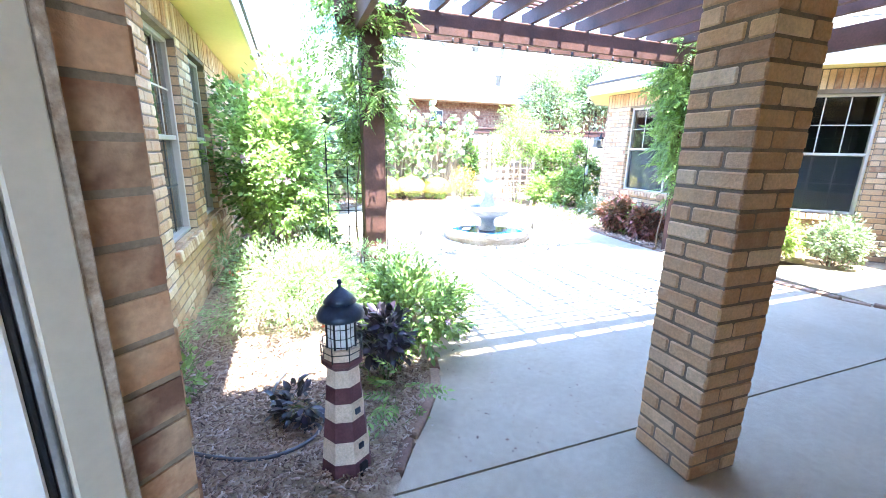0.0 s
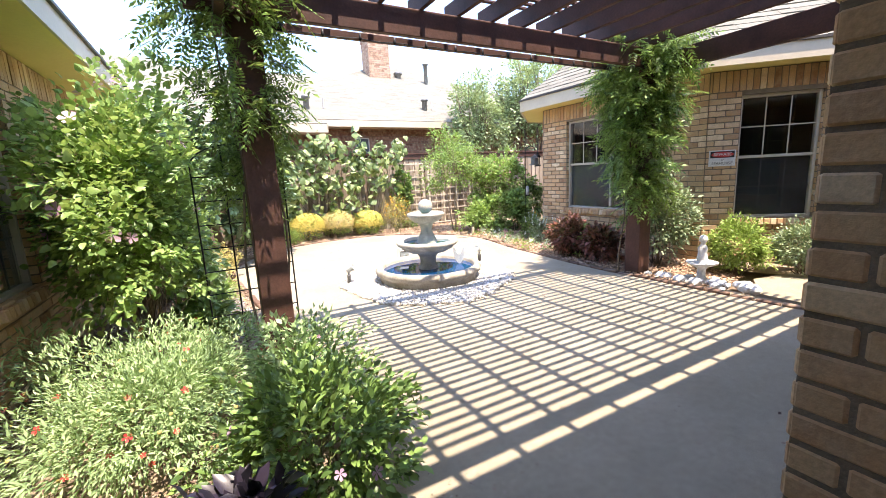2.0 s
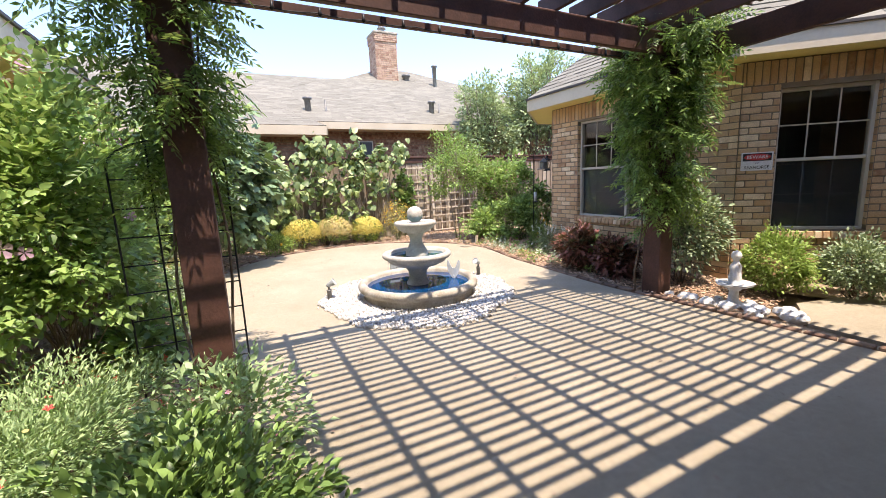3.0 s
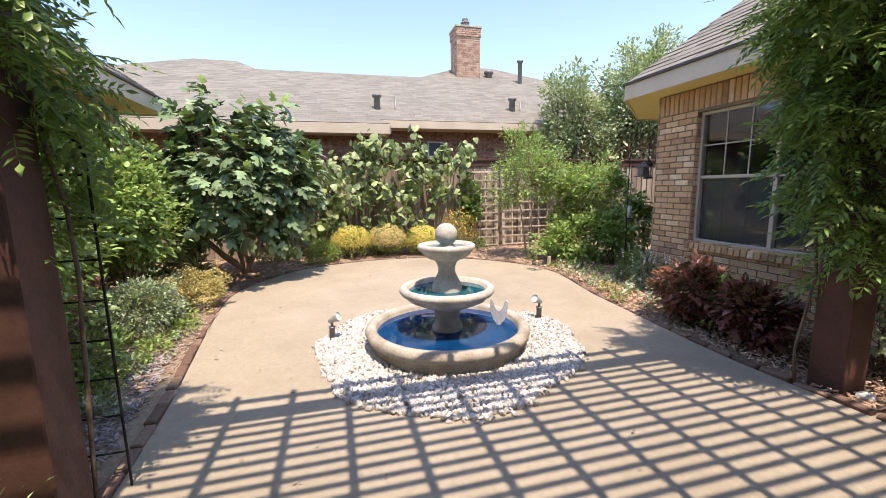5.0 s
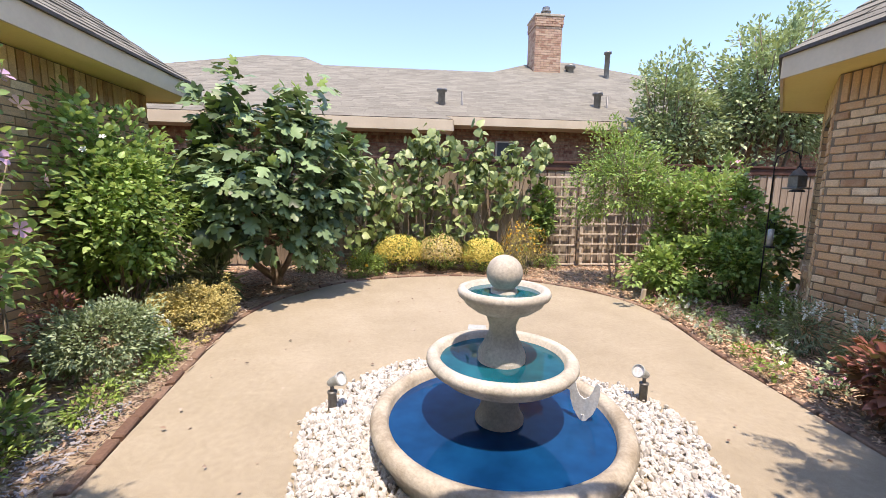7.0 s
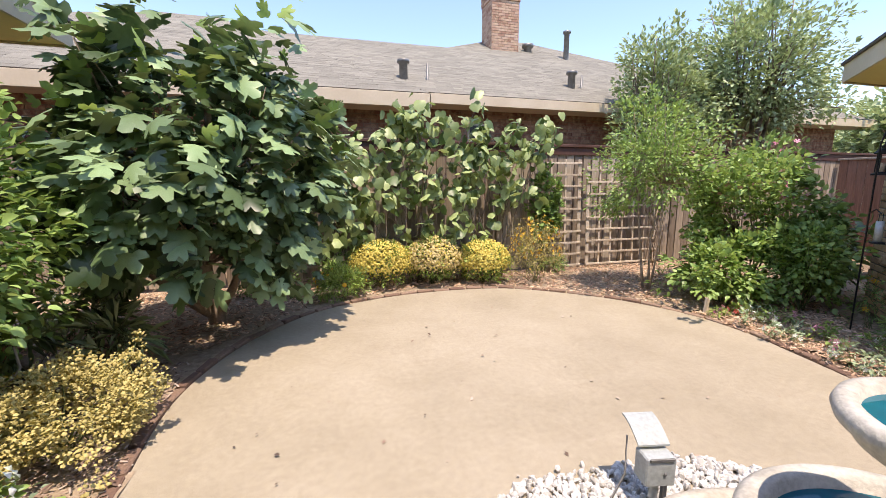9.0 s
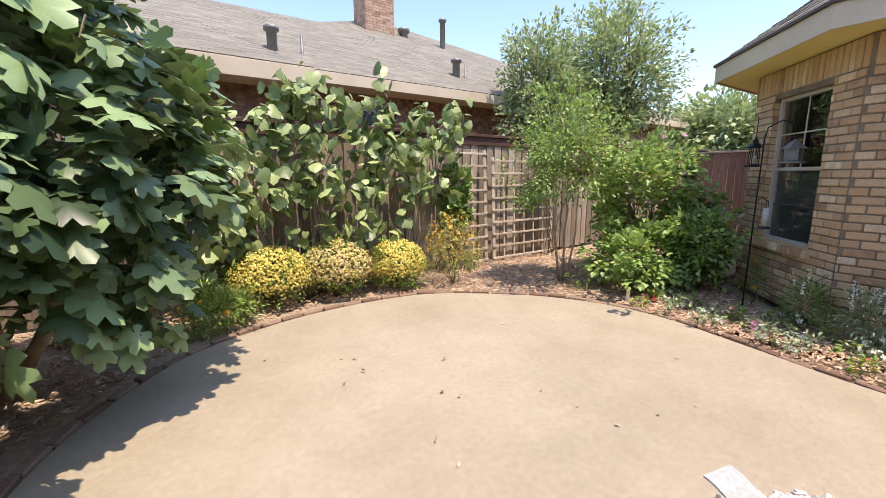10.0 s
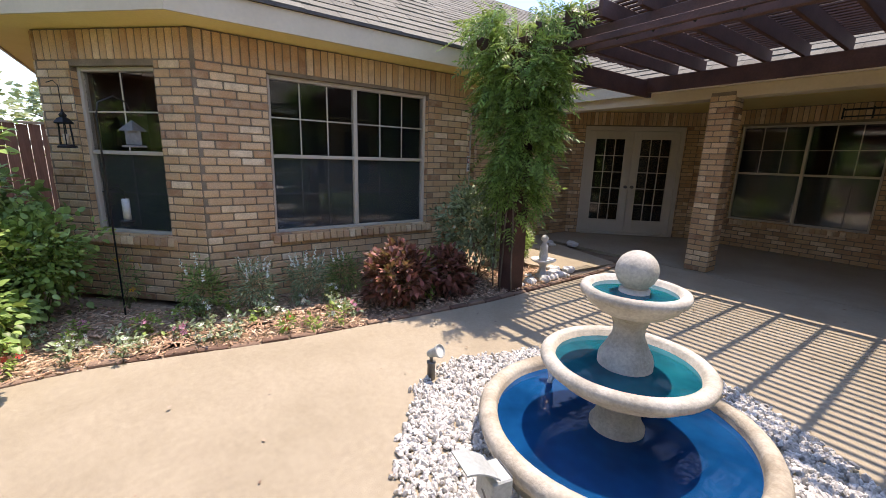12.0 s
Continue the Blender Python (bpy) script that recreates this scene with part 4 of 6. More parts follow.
x, rng = -4.0, random.Random(3)
while x < 18.9:
    b = part("picket", pk[rng.randrange(3)], None, fence)
    b.matrix_local = pose(x, rng.uniform(-0.003, 0.003), rng.uniform(-0.01, 0.0))
    x += rng.choice((0.145, 0.148, 0.15, 0.158))
for x in range(-3, 19, 3):
    part("fence_post", boxed((x, 12.072, -0.04), (x + 0.09, 12.16, 1.9), None, 0.004), M_FENCE, fence)


def lattice(x0, x1, y, z1, nx, nz, lean):
    t = thing("garden_trellis", "pale weathered wooden grid trellis leaning on the fence", "trellis", (x0, y, -0.01), 0, "trellises on the fence")
    w = x1 - x0
    for i in range(nx + 1):
        u = w * i / nx
        wd = 0.030 if i in (0, nx) else 0.015
        part("upright", boxed((u - wd, -0.008, 0), (u + wd, 0.008, z1), pose(0, 0, 0, -lean, 0, 0), 0.003), M_LATTICE, t)
    for k in range(nz + 1):
        z = 0.08 + (z1 - 0.14) * k / nz
        part("crossbar", boxed((-0.03, -0.024, z - 0.015), (w + 0.03, -0.0085, z + 0.015), pose(0, 0, 0, -lean, 0, 0), 0.003), M_LATTICE, t)
    return t


lattice(6.40, 7.14, 11.80, 1.72, 3, 9, 3)
lattice(7.30, 8.60, 11.80, 1.62, 6, 8, 3)
lattice(2.95, 4.0, 11.88, 1.45, 6, 8, 3)

side = tagged(part("side_fence", boxed((13.03, 9.3, 1.45), (13.07, 11.95, 1.54), None, 0.004), M_FENCE), "reddish wooden side fence beyond the bay", "fence")
pk2 = from_bm("picket", boxed((13.0, 0, -0.03), (13.022, 0.136, 1.78), None, 0.003), M_REDFENCE)
for i in range(18):
    b = part("picket", pk2, None, side)
    b.matrix_local = pose(0, 9.32 + 0.146 * i, random.uniform(-0.01, 0.01))
part("rail", boxed((13.03, 9.3, 0.3), (13.07, 11.95, 0.39), None, 0.004), M_FENCE, side)
part("cap_board", boxed((12.96, 9.28, 1.785), (13.09, 11.95, 1.82), None, 0.004), M_FENCE, side)

# ---- plants: leaf shapes, foliage and shrubs ----
def leaf_mat(name, dark, light, rough=0.45, glow=0.35, islands=True):
    petals = "flower" in name or "heads" in name
    low_k, high_k = ((1.7, 1.6, 1.3), (1.8, 1.7, 1.5)) if petals else ((0.85, 0.9, 0.9), (1.42, 1.45, 1.5))
    dark, light = [tuple(min(0.9, v * k) for v, k in zip(c, k3)) for c, k3 in ((dark, low_k), (light, high_k))]
    glow = glow * 0.8

    def build(nt, b):
        pick = pick_random(nt, islands)
        c = ramp(nt, pick, [(0.0, dark), (0.5, tuple(0.45 * p + 0.55 * q for p, q in zip(dark, light))), (0.85, light)])
        vein = noise_of(nt, 35.0, 2)
        c = mixed(nt, 0.5, c, ramp(nt, vein, [(0.3, (0.8, 0.8, 0.8)), (0.7, (1.15, 1.15, 1.15))]), "MULTIPLY")
        nt.links.new(c, b.inputs["Base Color"])
        b.inputs["Roughness"].default_value = rough
        tr = nt.nodes.new("ShaderNodeBsdfTranslucent")
        nt.links.new(mixed(nt, 0.5, c, (0.44, 0.52, 0.13)), tr.inputs["Color"])
        mix = nt.nodes.new("ShaderNodeMixShader")
        mix.inputs[0].default_value = glow
        nt.links.new(b.outputs[0], mix.inputs[1])
        nt.links.new(tr.outputs[0], mix.inputs[2])
        nt.links.new(mix.outputs[0], nt.nodes["Material Output"].inputs["Surface"])
    return mat(name, build)


M_FIG = leaf_mat("fig_leaf", (0.03, 0.062, 0.022), (0.185, 0.27, 0.125), 0.42, 0.10, False)
M_FIGS = leaf_mat("fig_leaves", (0.03, 0.062, 0.022), (0.185, 0.27, 0.125), 0.42, 0.10)
M_GRAPE = leaf_mat("grape_leaf", (0.07, 0.13, 0.035), (0.30, 0.36, 0.15), 0.42, 0.32, False)
M_GRAPES = leaf_mat("grape_leaves", (0.07, 0.13, 0.035), (0.30, 0.36, 0.15), 0.42, 0.32)
M_WISTERIA = leaf_mat("wisteria_leaves", (0.05, 0.11, 0.022), (0.20, 0.33, 0.08), 0.42, 0.42)
M_HIBISCUS = leaf_mat("hibiscus_leaves", (0.12, 0.22, 0.055), (0.31, 0.44, 0.14), 0.42, 0.45)
M_SALVIA = leaf_mat("salvia_leaves", (0.16, 0.26, 0.10), (0.36, 0.48, 0.24), 0.55, 0.35)
M_DEEP = leaf_mat("deep_green_leaves", (0.06, 0.12, 0.03), (0.19, 0.30, 0.08), 0.45, 0.3)
M_LIME = leaf_mat("lime_leaves", (0.12, 0.20, 0.035), (0.29, 0.40, 0.10), 0.5, 0.4)
M_MYRTLE = leaf_mat("myrtle_leaves", (0.11, 0.20, 0.045), (0.26, 0.38, 0.10), 0.5, 0.42)
M_GREYGREEN = leaf_mat("grey_green_leaves", (0.13, 0.18, 0.10), (0.30, 0.37, 0.22), 0.6, 0.25)
M_OLIVE = leaf_mat("olive_leaves", (0.17, 0.23, 0.11), (0.36, 0.43, 0.23), 0.45, 0.35)
M_COLEUS = leaf_mat("coleus_leaves", (0.07, 0.022, 0.02), (0.27, 0.095, 0.075), 0.5, 0.25)
M_BLACKLEAF = leaf_mat("black_purple_leaves", (0.007, 0.006, 0.01), (0.03, 0.022, 0.036), 0.35, 0.05)
M_SEDUM = leaf_mat("sedum_heads", (0.21, 0.185, 0.075), (0.36, 0.32, 0.15), 0.7, 0.2)
M_MUM = leaf_mat("yellow_mum_flowers", (0.30, 0.25, 0.05), (0.47, 0.41, 0.13), 0.7, 0.2)
M_MUMDRY = leaf_mat("faded_mum_flowers", (0.28, 0.22, 0.10), (0.42, 0.36, 0.20), 0.8, 0.2)
M_ORANGE = leaf_mat("orange_flowers", (0.36, 0.17, 0.015), (0.50, 0.32, 0.03), 0.6, 0.2)
M_RED = leaf_mat("red_flowers", (0.32, 0.02, 0.03), (0.44, 0.08, 0.07), 0.6, 0.2)
M_PINK = leaf_mat("pink_flowers", (0.36, 0.09, 0.22), (0.48, 0.24, 0.38), 0.6, 0.25)
M_VIOLET = leaf_mat("violet_flowers", (0.32, 0.16, 0.33), (0.46, 0.34, 0.50), 0.6, 0.3)
M_WHITEFLOWER = leaf_mat("white_flowers", (0.38, 0.44, 0.43), (0.49, 0.56, 0.56), 0.6, 0.2)
M_BARK = rough_mat("bark", (0.13, 0.095, 0.065), (0.26, 0.20, 0.145), 14, 70, 0.9, 0.6)
M_PALEBARK = rough_mat("pale_bark", (0.27, 0.20, 0.14), (0.42, 0.33, 0.25), 14, 70, 0.85, 0.4)
M_GREENSTEM = rough_mat("green_stem", (0.10, 0.14, 0.04), (0.20, 0.23, 0.08), 14, 70, 0.8, 0.3)

SIMPLE = (np.array([(0, 0, 0), (.42, .27, .09), (1, 0, -.08), (.42, -.27, .09)], float), [(0, 1, 2), (0, 2, 3)])
OVAL = (np.array([(0, 0, 0), (.3, .24, .07), (.7, .2, .04), (1, 0, -.12), (.7, -.2, .04), (.3, -.24, .07), (.5, 0, 0)], float),
        [(0, 6, 1), (1, 6, 2), (2, 6, 3), (3, 6, 4), (4, 6, 5), (5, 6, 0)])
BROAD = (np.array([(0, 0, 0), (.10, .26, .05), (.38, .37, .09), (.62, .27, .06), (.80, .20, .0), (1, 0, -.14), (.80, -.20, .0), (.62, -.27, .06), (.38, -.37, .09), (.10, -.26, .05), (.45, 0, 0)], float),
         [(i, 10, i + 1) for i in range(9)] + [(9, 10, 0)])
NARROW = (np.array([(0, 0, 0), (.5, .075, .03), (1, 0, -.18), (.5, -.075, .03)], float), [(0, 1, 2), (0, 2, 3)])

NARROW2 = (np.array([(0, 0, 0), (.45, .13, .05), (1, 0, -.1), (.45, -.13, .05)], float), [(0, 1, 2), (0, 2, 3)])


def fan(outline):
    v = [(0.38, 0.0, 0.03)] + [(x, y, -0.22 * abs(y) + 0.10 * math.sin(5 * x + 3 * y) * 0.5 - 0.10 * x * x) for x, y in outline]
    n = len(outline)
    return np.array(v, float), [(0, 1 + i, 1 + (i + 1) % n) for i in range(n)]


FIGLEAF = fan([(0, 0), (-.04, .22), (.12, .42), (.26, .46), (.33, .24), (.52, .42), (.72, .40), (.66, .15), (.86, .16), (1, 0), (.86, -.16), (.66, -.15), (.72, -.40), (.52, -.42), (.33, -.24), (.26, -.46), (.12, -.42), (-.04, -.22)])
GRAPELEAF = fan([(0, 0), (-.12, .20), (-.02, .42), (.25, .50), (.45, .40), (.66, .38), (.80, .18), (1, 0), (.80, -.18), (.66, -.38), (.45, -.40), (.25, -.50), (-.02, -.42), (-.12, -.20)])
FLOWER = (np.array([(0, 0, -.06)] + [(math.cos(a) * r, math.sin(a) * r, .12 if r > .4 else 0) for k in range(5) for a, r in ((k * 1.2566 - .42, .46), (k * 1.2566, .55), (k * 1.2566 + .42, .46))], float),
          [(0, 1 + 3 * k, 2 + 3 * k) for k in range(5)] + [(0, 2 + 3 * k, 3 + 3 * k) for k in range(5)])
PUFF = (np.array([(0, 0, .5), (.5, 0, .1), (.15, .48, .1), (-.4, .29, .1), (-.4, -.29, .1), (.15, -.48, .1)], float),
        [(0, 1, 2), (0, 2, 3), (0, 3, 4), (0, 4, 5), (0, 5, 1)])


def pinnate(pairs, droop):
    """One compound leaf: leaflets in pairs along a drooping stalk."""
    vs, fs = [], []

    def leaflet(p, ang, s):
        k = len(vs)
        c, n = math.cos(ang), math.sin(ang)
        for x, y, z in ((0, 0, 0), (.45, .2, .03), (1, 0, -.1), (.45, -.2, .03)):
            vs.append((p[0] + s * (x * c - y * n), p[1] + s * (x * n + y * c), p[2] + s * z - 0.25 * s * x))
        fs.extend([(k, k + 1, k + 2), (k, k + 2, k + 3)])
    for i in range(pairs):
        t = 0.18 + 0.78 * i / pairs
        p = (t, 0, -droop * t * t)
        for sgn in (1, -1):
            leaflet(p, sgn * radians(62 - 14 * t), 0.27 * (1 - 0.25 * t))
    leaflet((0.95, 0, -droop * 0.9), 0, 0.26)
    k = len(vs)
    for i in range(4):
        t = i / 3
        vs.extend([(t, .006, -droop * t * t), (t, -.006, -droop * t * t)])
    fs.extend([(k + 2 * i, k + 2 * i + 1, k + 2 * i + 3, k + 2 * i + 2) for i in range(3)])
    return np.array(vs, float), fs


PINNATE = pinnate(6, 0.35)


def leaf_frames(rs, dirs, flat=0.5):
    """Rotation matrices whose x leans along dirs and whose z turns upwards by flat."""
    n = len(dirs)
    x = dirs + rs.normal(0, 0.35, (n, 3))
    x /= np.linalg.norm(x, axis=1, keepdims=True) + 1e-9
    z = np.array([0, 0, 1.0]) * flat * 1.7 + dirs * 0.45 + rs.normal(0, 0.42, (n, 3))
    z -= x * np.sum(x * z, axis=1, keepdims=True)
    z /= np.linalg.norm(z, axis=1, keepdims=True) + 1e-9
    y = np.cross(z, x)
    return np.stack([x, y, z], axis=2)


def scatter_mesh(name, shape, pos, frames, sizes, material):
    """One mesh of many copies of a small shape."""
    tv, tf = shape
    n, k = len(pos), len(tv)
    v = np.einsum("nij,kj->nki", frames, tv) * sizes[:, None, None] + pos[:, None, :]
    loops, starts, counts = [], [], []
    one = []
    st = 0
    for f_ in tf:
        starts.append(st)
        counts.append(len(f_))
        one.extend(f_)
        st += len(f_)
    one = np.array(one)
    allv = (one[None, :] + (np.arange(n) * k)[:, None]).ravel()
    alls = (np.array(starts)[None, :] + (np.arange(n) * st)[:, None]).ravel()
    me = bpy.data.meshes.new(name)
    me.vertices.add(n * k)
    me.vertices.foreach_set("co", v.ravel())
    me.loops.add(len(allv))
    me.loops.foreach_set("vertex_index", allv.astype(np.int32))
    me.polygons.add(len(alls))
    me.polygons.foreach_set("loop_start", alls.astype(np.int32))
    me.update(calc_edges=True)
    me.validate()
    me.materials.append(material)
    return me


def cloud(rs, n_clumps, per, clump_r, centre, radii, hollow=0.55, lump=0.25, low=-1.0):
    """Points in clumps over an uneven ellipsoid, with the outward direction of each, and the clumps' centres."""
    d = rs.normal(0, 1, (n_clumps * 3, 3))
    d /= np.linalg.norm(d, axis=1, keepdims=True)
    d = d[d[:, 2] > low][:n_clumps]
    n_clumps = len(d)
    r = hollow + (1 - hollow) * rs.random(n_clumps) ** 0.6
    ph = rs.random(6) * 6.28
    r = np.where(rs.random(n_clumps) < 0.16, r * rs.uniform(1.05, 1.32, n_clumps), r)
    bump = 1 + lump * (np.sin(3.1 * d[:, 0] * 2 + ph[0]) * np.sin(2.7 * d[:, 1] * 2 + ph[1]) + 0.7 * np.sin(5 * d[:, 2] + ph[2] + 3 * d[:, 0]))
    c = np.array(centre) + d * np.array(radii) * (r * bump)[:, None]
    off = rs.normal(0, 1, (n_clumps, per, 3))
    off /= np.linalg.norm(off, axis=2, keepdims=True)
    off *= (rs.random((n_clumps, per, 1)) ** 0.5) * clump_r * rs.uniform(0.6, 1.35, (n_clumps, 1, 1))
    p = (c[:, None, :] + off).reshape(-1, 3)
    out = (d[:, None, :] * 0.6 + off / clump_r * 0.7).reshape(-1, 3)
    out /= np.linalg.norm(out, axis=1, keepdims=True) + 1e-9
    return p, out, c


def stems(name, base, tips, radius, material, owner, rs, bend=0.12, taper=0.35, sides=5):
    bm = bmesh.new()
    b = np.array(base, float)
    for t in tips:
        s = b + rs.normal(0, 1, 3) * np.array([0.04, 0.04, 0.0])
        q = [s + (t - s) * f for f in (0.0, 0.3, 0.65, 1.0)]
        q[1] = q[1] + rs.normal(0, bend, 3) * np.array([.5, .5, .2])
        q[2] = q[2] + rs.normal(0, bend, 3) * np.array([.5, .5, .2])
        q[1][2] += 0.10 * (t[2] - s[2])
        tube(bm, [tuple(x_) for x_ in q], radius * rs.uniform(0.6, 1.2), sides, taper)
    return tagged(part(name, bm, material, owner, "", True), "", "", "", "stuff")


def shrub(name, label, category, at, radii, height, material, clumps, per, size, shape=SIMPLE, seed=0, low_z=0.05, clump_r=0.12, stem_mat=None, stem_n=14, stem_r=0.006,
          hollow=0.5, lump=0.22, flowers=(), flat=0.5, group="", low=-0.75):
    """A shrub: stems from its foot to the clumps, leaves in clumps, flowers on the outside."""
    rs = np.random.RandomState(seed)
    t = thing(name, label, category, (at[0], at[1], 0), 0, group)
    h = (height - low_z) / 2
    p, d, c = cloud(rs, clumps, per, clump_r, (0, 0, low_z + h), (radii[0], radii[1], h), hollow, lump, low)
    keep = p[:, 2] > 0.015
    p, d = p[keep], d[keep]
    part("foliage", scatter_mesh("foliage", shape, p, leaf_frames(rs, d, flat), size * rs.uniform(0.6, 1.25, len(p)), material), None, t)["kind"] = "stuff"
    pick = c[rs.permutation(len(c))[:stem_n]]
    stems("stem_mass", (0, 0, -0.03), pick, stem_r, stem_mat or M_BARK, t, rs)
    for fm, count, fsize, fshape, fname in flowers:
        dd = rs.normal(0, 1, (count, 3))
        dd[:, 2] = np.abs(dd[:, 2]) * 1.1 - 0.25
        dd /= np.linalg.norm(dd, axis=1, keepdims=True)
        fp = np.array((0, 0, low_z + h)) + dd * np.array((radii[0], radii[1], h)) * rs.uniform(0.92, 1.14, (count, 1))
        fp[:, 2] = np.maximum(fp[:, 2], 0.04)
        x = np.cross(dd, rs.normal(0, 1, (count, 3)))
        x /= np.linalg.norm(x, axis=1, keepdims=True)
        dd2 = dd + rs.normal(0, 0.25, dd.shape)
        dd2 -= x * np.sum(x * dd2, axis=1, keepdims=True)
        dd2 /= np.linalg.norm(dd2, axis=1, keepdims=True)
        turn = np.stack([x, np.cross(dd2, x), dd2], axis=2)
        fs_ = fsize * rs.uniform(0.7, 1.2, count)
        if count <= 20:
            me = scatter_mesh("flower", fshape, np.zeros((1, 3)), np.eye(3)[None], np.ones(1), fm)
            for i in range(count):
                part("flower", me, None, t).matrix_local = Matrix([[*(turn[i][r_] * fs_[i]), fp[i][r_]] for r_ in range(3)] + [[0, 0, 0, 1]])
        else:
            part(fname, scatter_mesh(fname, fshape, fp, turn, fs_, fm), None, t)["kind"] = "stuff"
    return t


# the west bed
shrub("flowering_sage_bush", "broad pale green sage bush with small red flowers in the mulch", "bush", (1.84, 4.55), (0.64, 0.82), 0.50, M_SALVIA, 560, 34, 0.040, NARROW2, 31, 0.02, 0.11, M_GREENSTEM, 60, 0.004, 0.30, 0.48, [(M_RED, 46, 0.030, FLOWER, "blossom_mass"), (M_SEDUM, 70, 0.020, PUFF, "seed_head_mass")], 0.7)
shrub("leafy_bush", "leafy green bush spilling over the concrete edge", "bush", (2.50, 3.72), (0.36, 0.48), 0.50, M_DEEP, 190, 26, 0.046, OVAL, 32, 0.03, 0.09, M_GREENSTEM, 24, 0.005, 0.45, 0.22, [(M_VIOLET, 3, 0.05, FLOWER, "blossom_mass")], 0.7)
shrub("airy_green_bush", "airy yellow-green bush beside the pergola post", "bush", (2.60, 4.45), (0.32, 0.36), 0.50, M_SALVIA, 80, 20, 0.05, SIMPLE, 33, 0.03, 0.10, M_GREENSTEM, 20, 0.004, 0.4, 0.25, [(M_PINK, 8, 0.03, FLOWER, "blossom_mass")], 0.6)
shrub("dark_coleus_plant", "black-purple leafy coleus at the bed's edge", "plant", (2.20, 3.22), (0.12, 0.12), 0.48, M_BLACKLEAF, 40, 12, 0.075, OVAL, 34, 0.10, 0.06, M_GREENSTEM, 10, 0.005, 0.3, 0.2, (), 0.8)
shrub("dark_coleus_plant", "low black-purple coleus beside the garden lighthouse", "plant", (1.72, 3.02), (0.09, 0.09), 0.14, M_BLACKLEAF, 18, 8, 0.06, OVAL, 35, 0.04, 0.06, M_GREENSTEM, 10, 0.005, 0.3, 0.2, (), 0.8)
shrub("fern_plant", "small bright green fern at the bed's edge", "plant", (2.20, 2.90), (0.09, 0.09), 0.20, M_DEEP, 14, 1, 0.18, PINNATE, 36, 0.04, 0.05, M_GREENSTEM, 8, 0.003, 0.2, 0.2, (), 0.8)
shrub("young_green_plant", "young green plant against the brick wall", "plant", (1.15, 3.35), (0.09, 0.12), 0.24, M_DEEP, 20, 8, 0.05, SIMPLE, 37, 0.03, 0.07, M_GREENSTEM, 8, 0.004, 0.4, 0.3, (), 0.6)
for i, (x, y) in enumerate(((1.12, 5.4),)):
    shrub("upright_sage_plant", "upright pale green stems beside the brick wall", "plant", (x, y), (0.14, 0.16), 0.50, M_SALVIA, 34, 12, 0.06, NARROW, 40 + i, 0.05, 0.09, M_GREENSTEM, 12, 0.004, 0.3, 0.3, (), 0.5, "sage by the wall")
shrub("hibiscus_shrub", "tall leafy hibiscus shrub with mauve flowers by the brick wing", "shrub", (1.60, 6.12), (0.50, 0.78), 2.12, M_HIBISCUS, 400, 30, 0.058, BROAD, 51, 0.20, 0.14, M_PALEBARK, 40, 0.009, 0.40, 0.34, [(M_VIOLET, 26, 0.095, FLOWER, "blossom_mass")], 0.6)
shrub("hibiscus_shrub", "tall airy hibiscus shrub with pink-mauve flowers by the brick wing", "shrub", (1.42, 7.30), (0.36, 0.55), 2.25, M_HIBISCUS, 46, 20, 0.062, BROAD, 52, 0.15, 0.15, M_PALEBARK, 22, 0.009, 0.35, 0.3, [(M_VIOLET, 20, 0.10, FLOWER, "blossom_mass")], 0.6)
shrub("leafy_shrub", "tall green leafy shrub by the corner of the wing", "shrub", (1.42, 8.75), (0.45, 0.58), 2.05, M_HIBISCUS, 280, 28, 0.062, BROAD, 53, 0.10, 0.15, M_PALEBARK, 22, 0.009, 0.45, 0.26, [(M_WHITEFLOWER, 12, 0.05, FLOWER, "blossom_mass")], 0.6)
shrub("shade_plant", "dark green plant in the shade of the hibiscus", "plant", (2.05, 5.75), (0.22, 0.26), 0.45, M_DEEP, 40, 12, 0.10, OVAL, 54, 0.03, 0.08, M_GREENSTEM, 10, 0.005, 0.3, 0.2, (), 0.7)
shrub("grey_green_mound", "rounded grey-green mound plant in the bed", "plant", (1.86, 7.72), (0.34, 0.36), 0.50, M_GREYGREEN, 270, 24, 0.034, SIMPLE, 55, 0.02, 0.07, M_GREENSTEM, 18, 0.004, 0.6, 0.12, (), 0.7)
shrub("white_flower_plant", "plant with a pale white flower head", "plant", (2.04, 7.97), (0.13, 0.13), 0.34, M_LIME, 24, 10, 0.05, OVAL, 56, 0.03, 0.05, M_GREENSTEM, 8, 0.004, 0.4, 0.2, [(M_WHITEFLOWER, 60, 0.035, PUFF, "flower_mass")], 0.7)
shrub("sedum_plant", "spreading sedum with faded yellow flower heads", "plant", (2.02, 8.62), (0.36, 0.46), 0.42, M_SEDUM, 230, 40, 0.019, PUFF, 57, 0.03, 0.06, M_GREENSTEM, 30, 0.004, 0.6, 0.2, (), 0.8)
shrub("red_leaved_plant", "small plant with dark red leaves", "plant", (1.52, 7.78), (0.16, 0.18), 0.62, M_COLEUS, 40, 12, 0.05, SIMPLE, 58, 0.06, 0.08, M_GREENSTEM, 8, 0.004, 0.4, 0.2, (), 0.6)
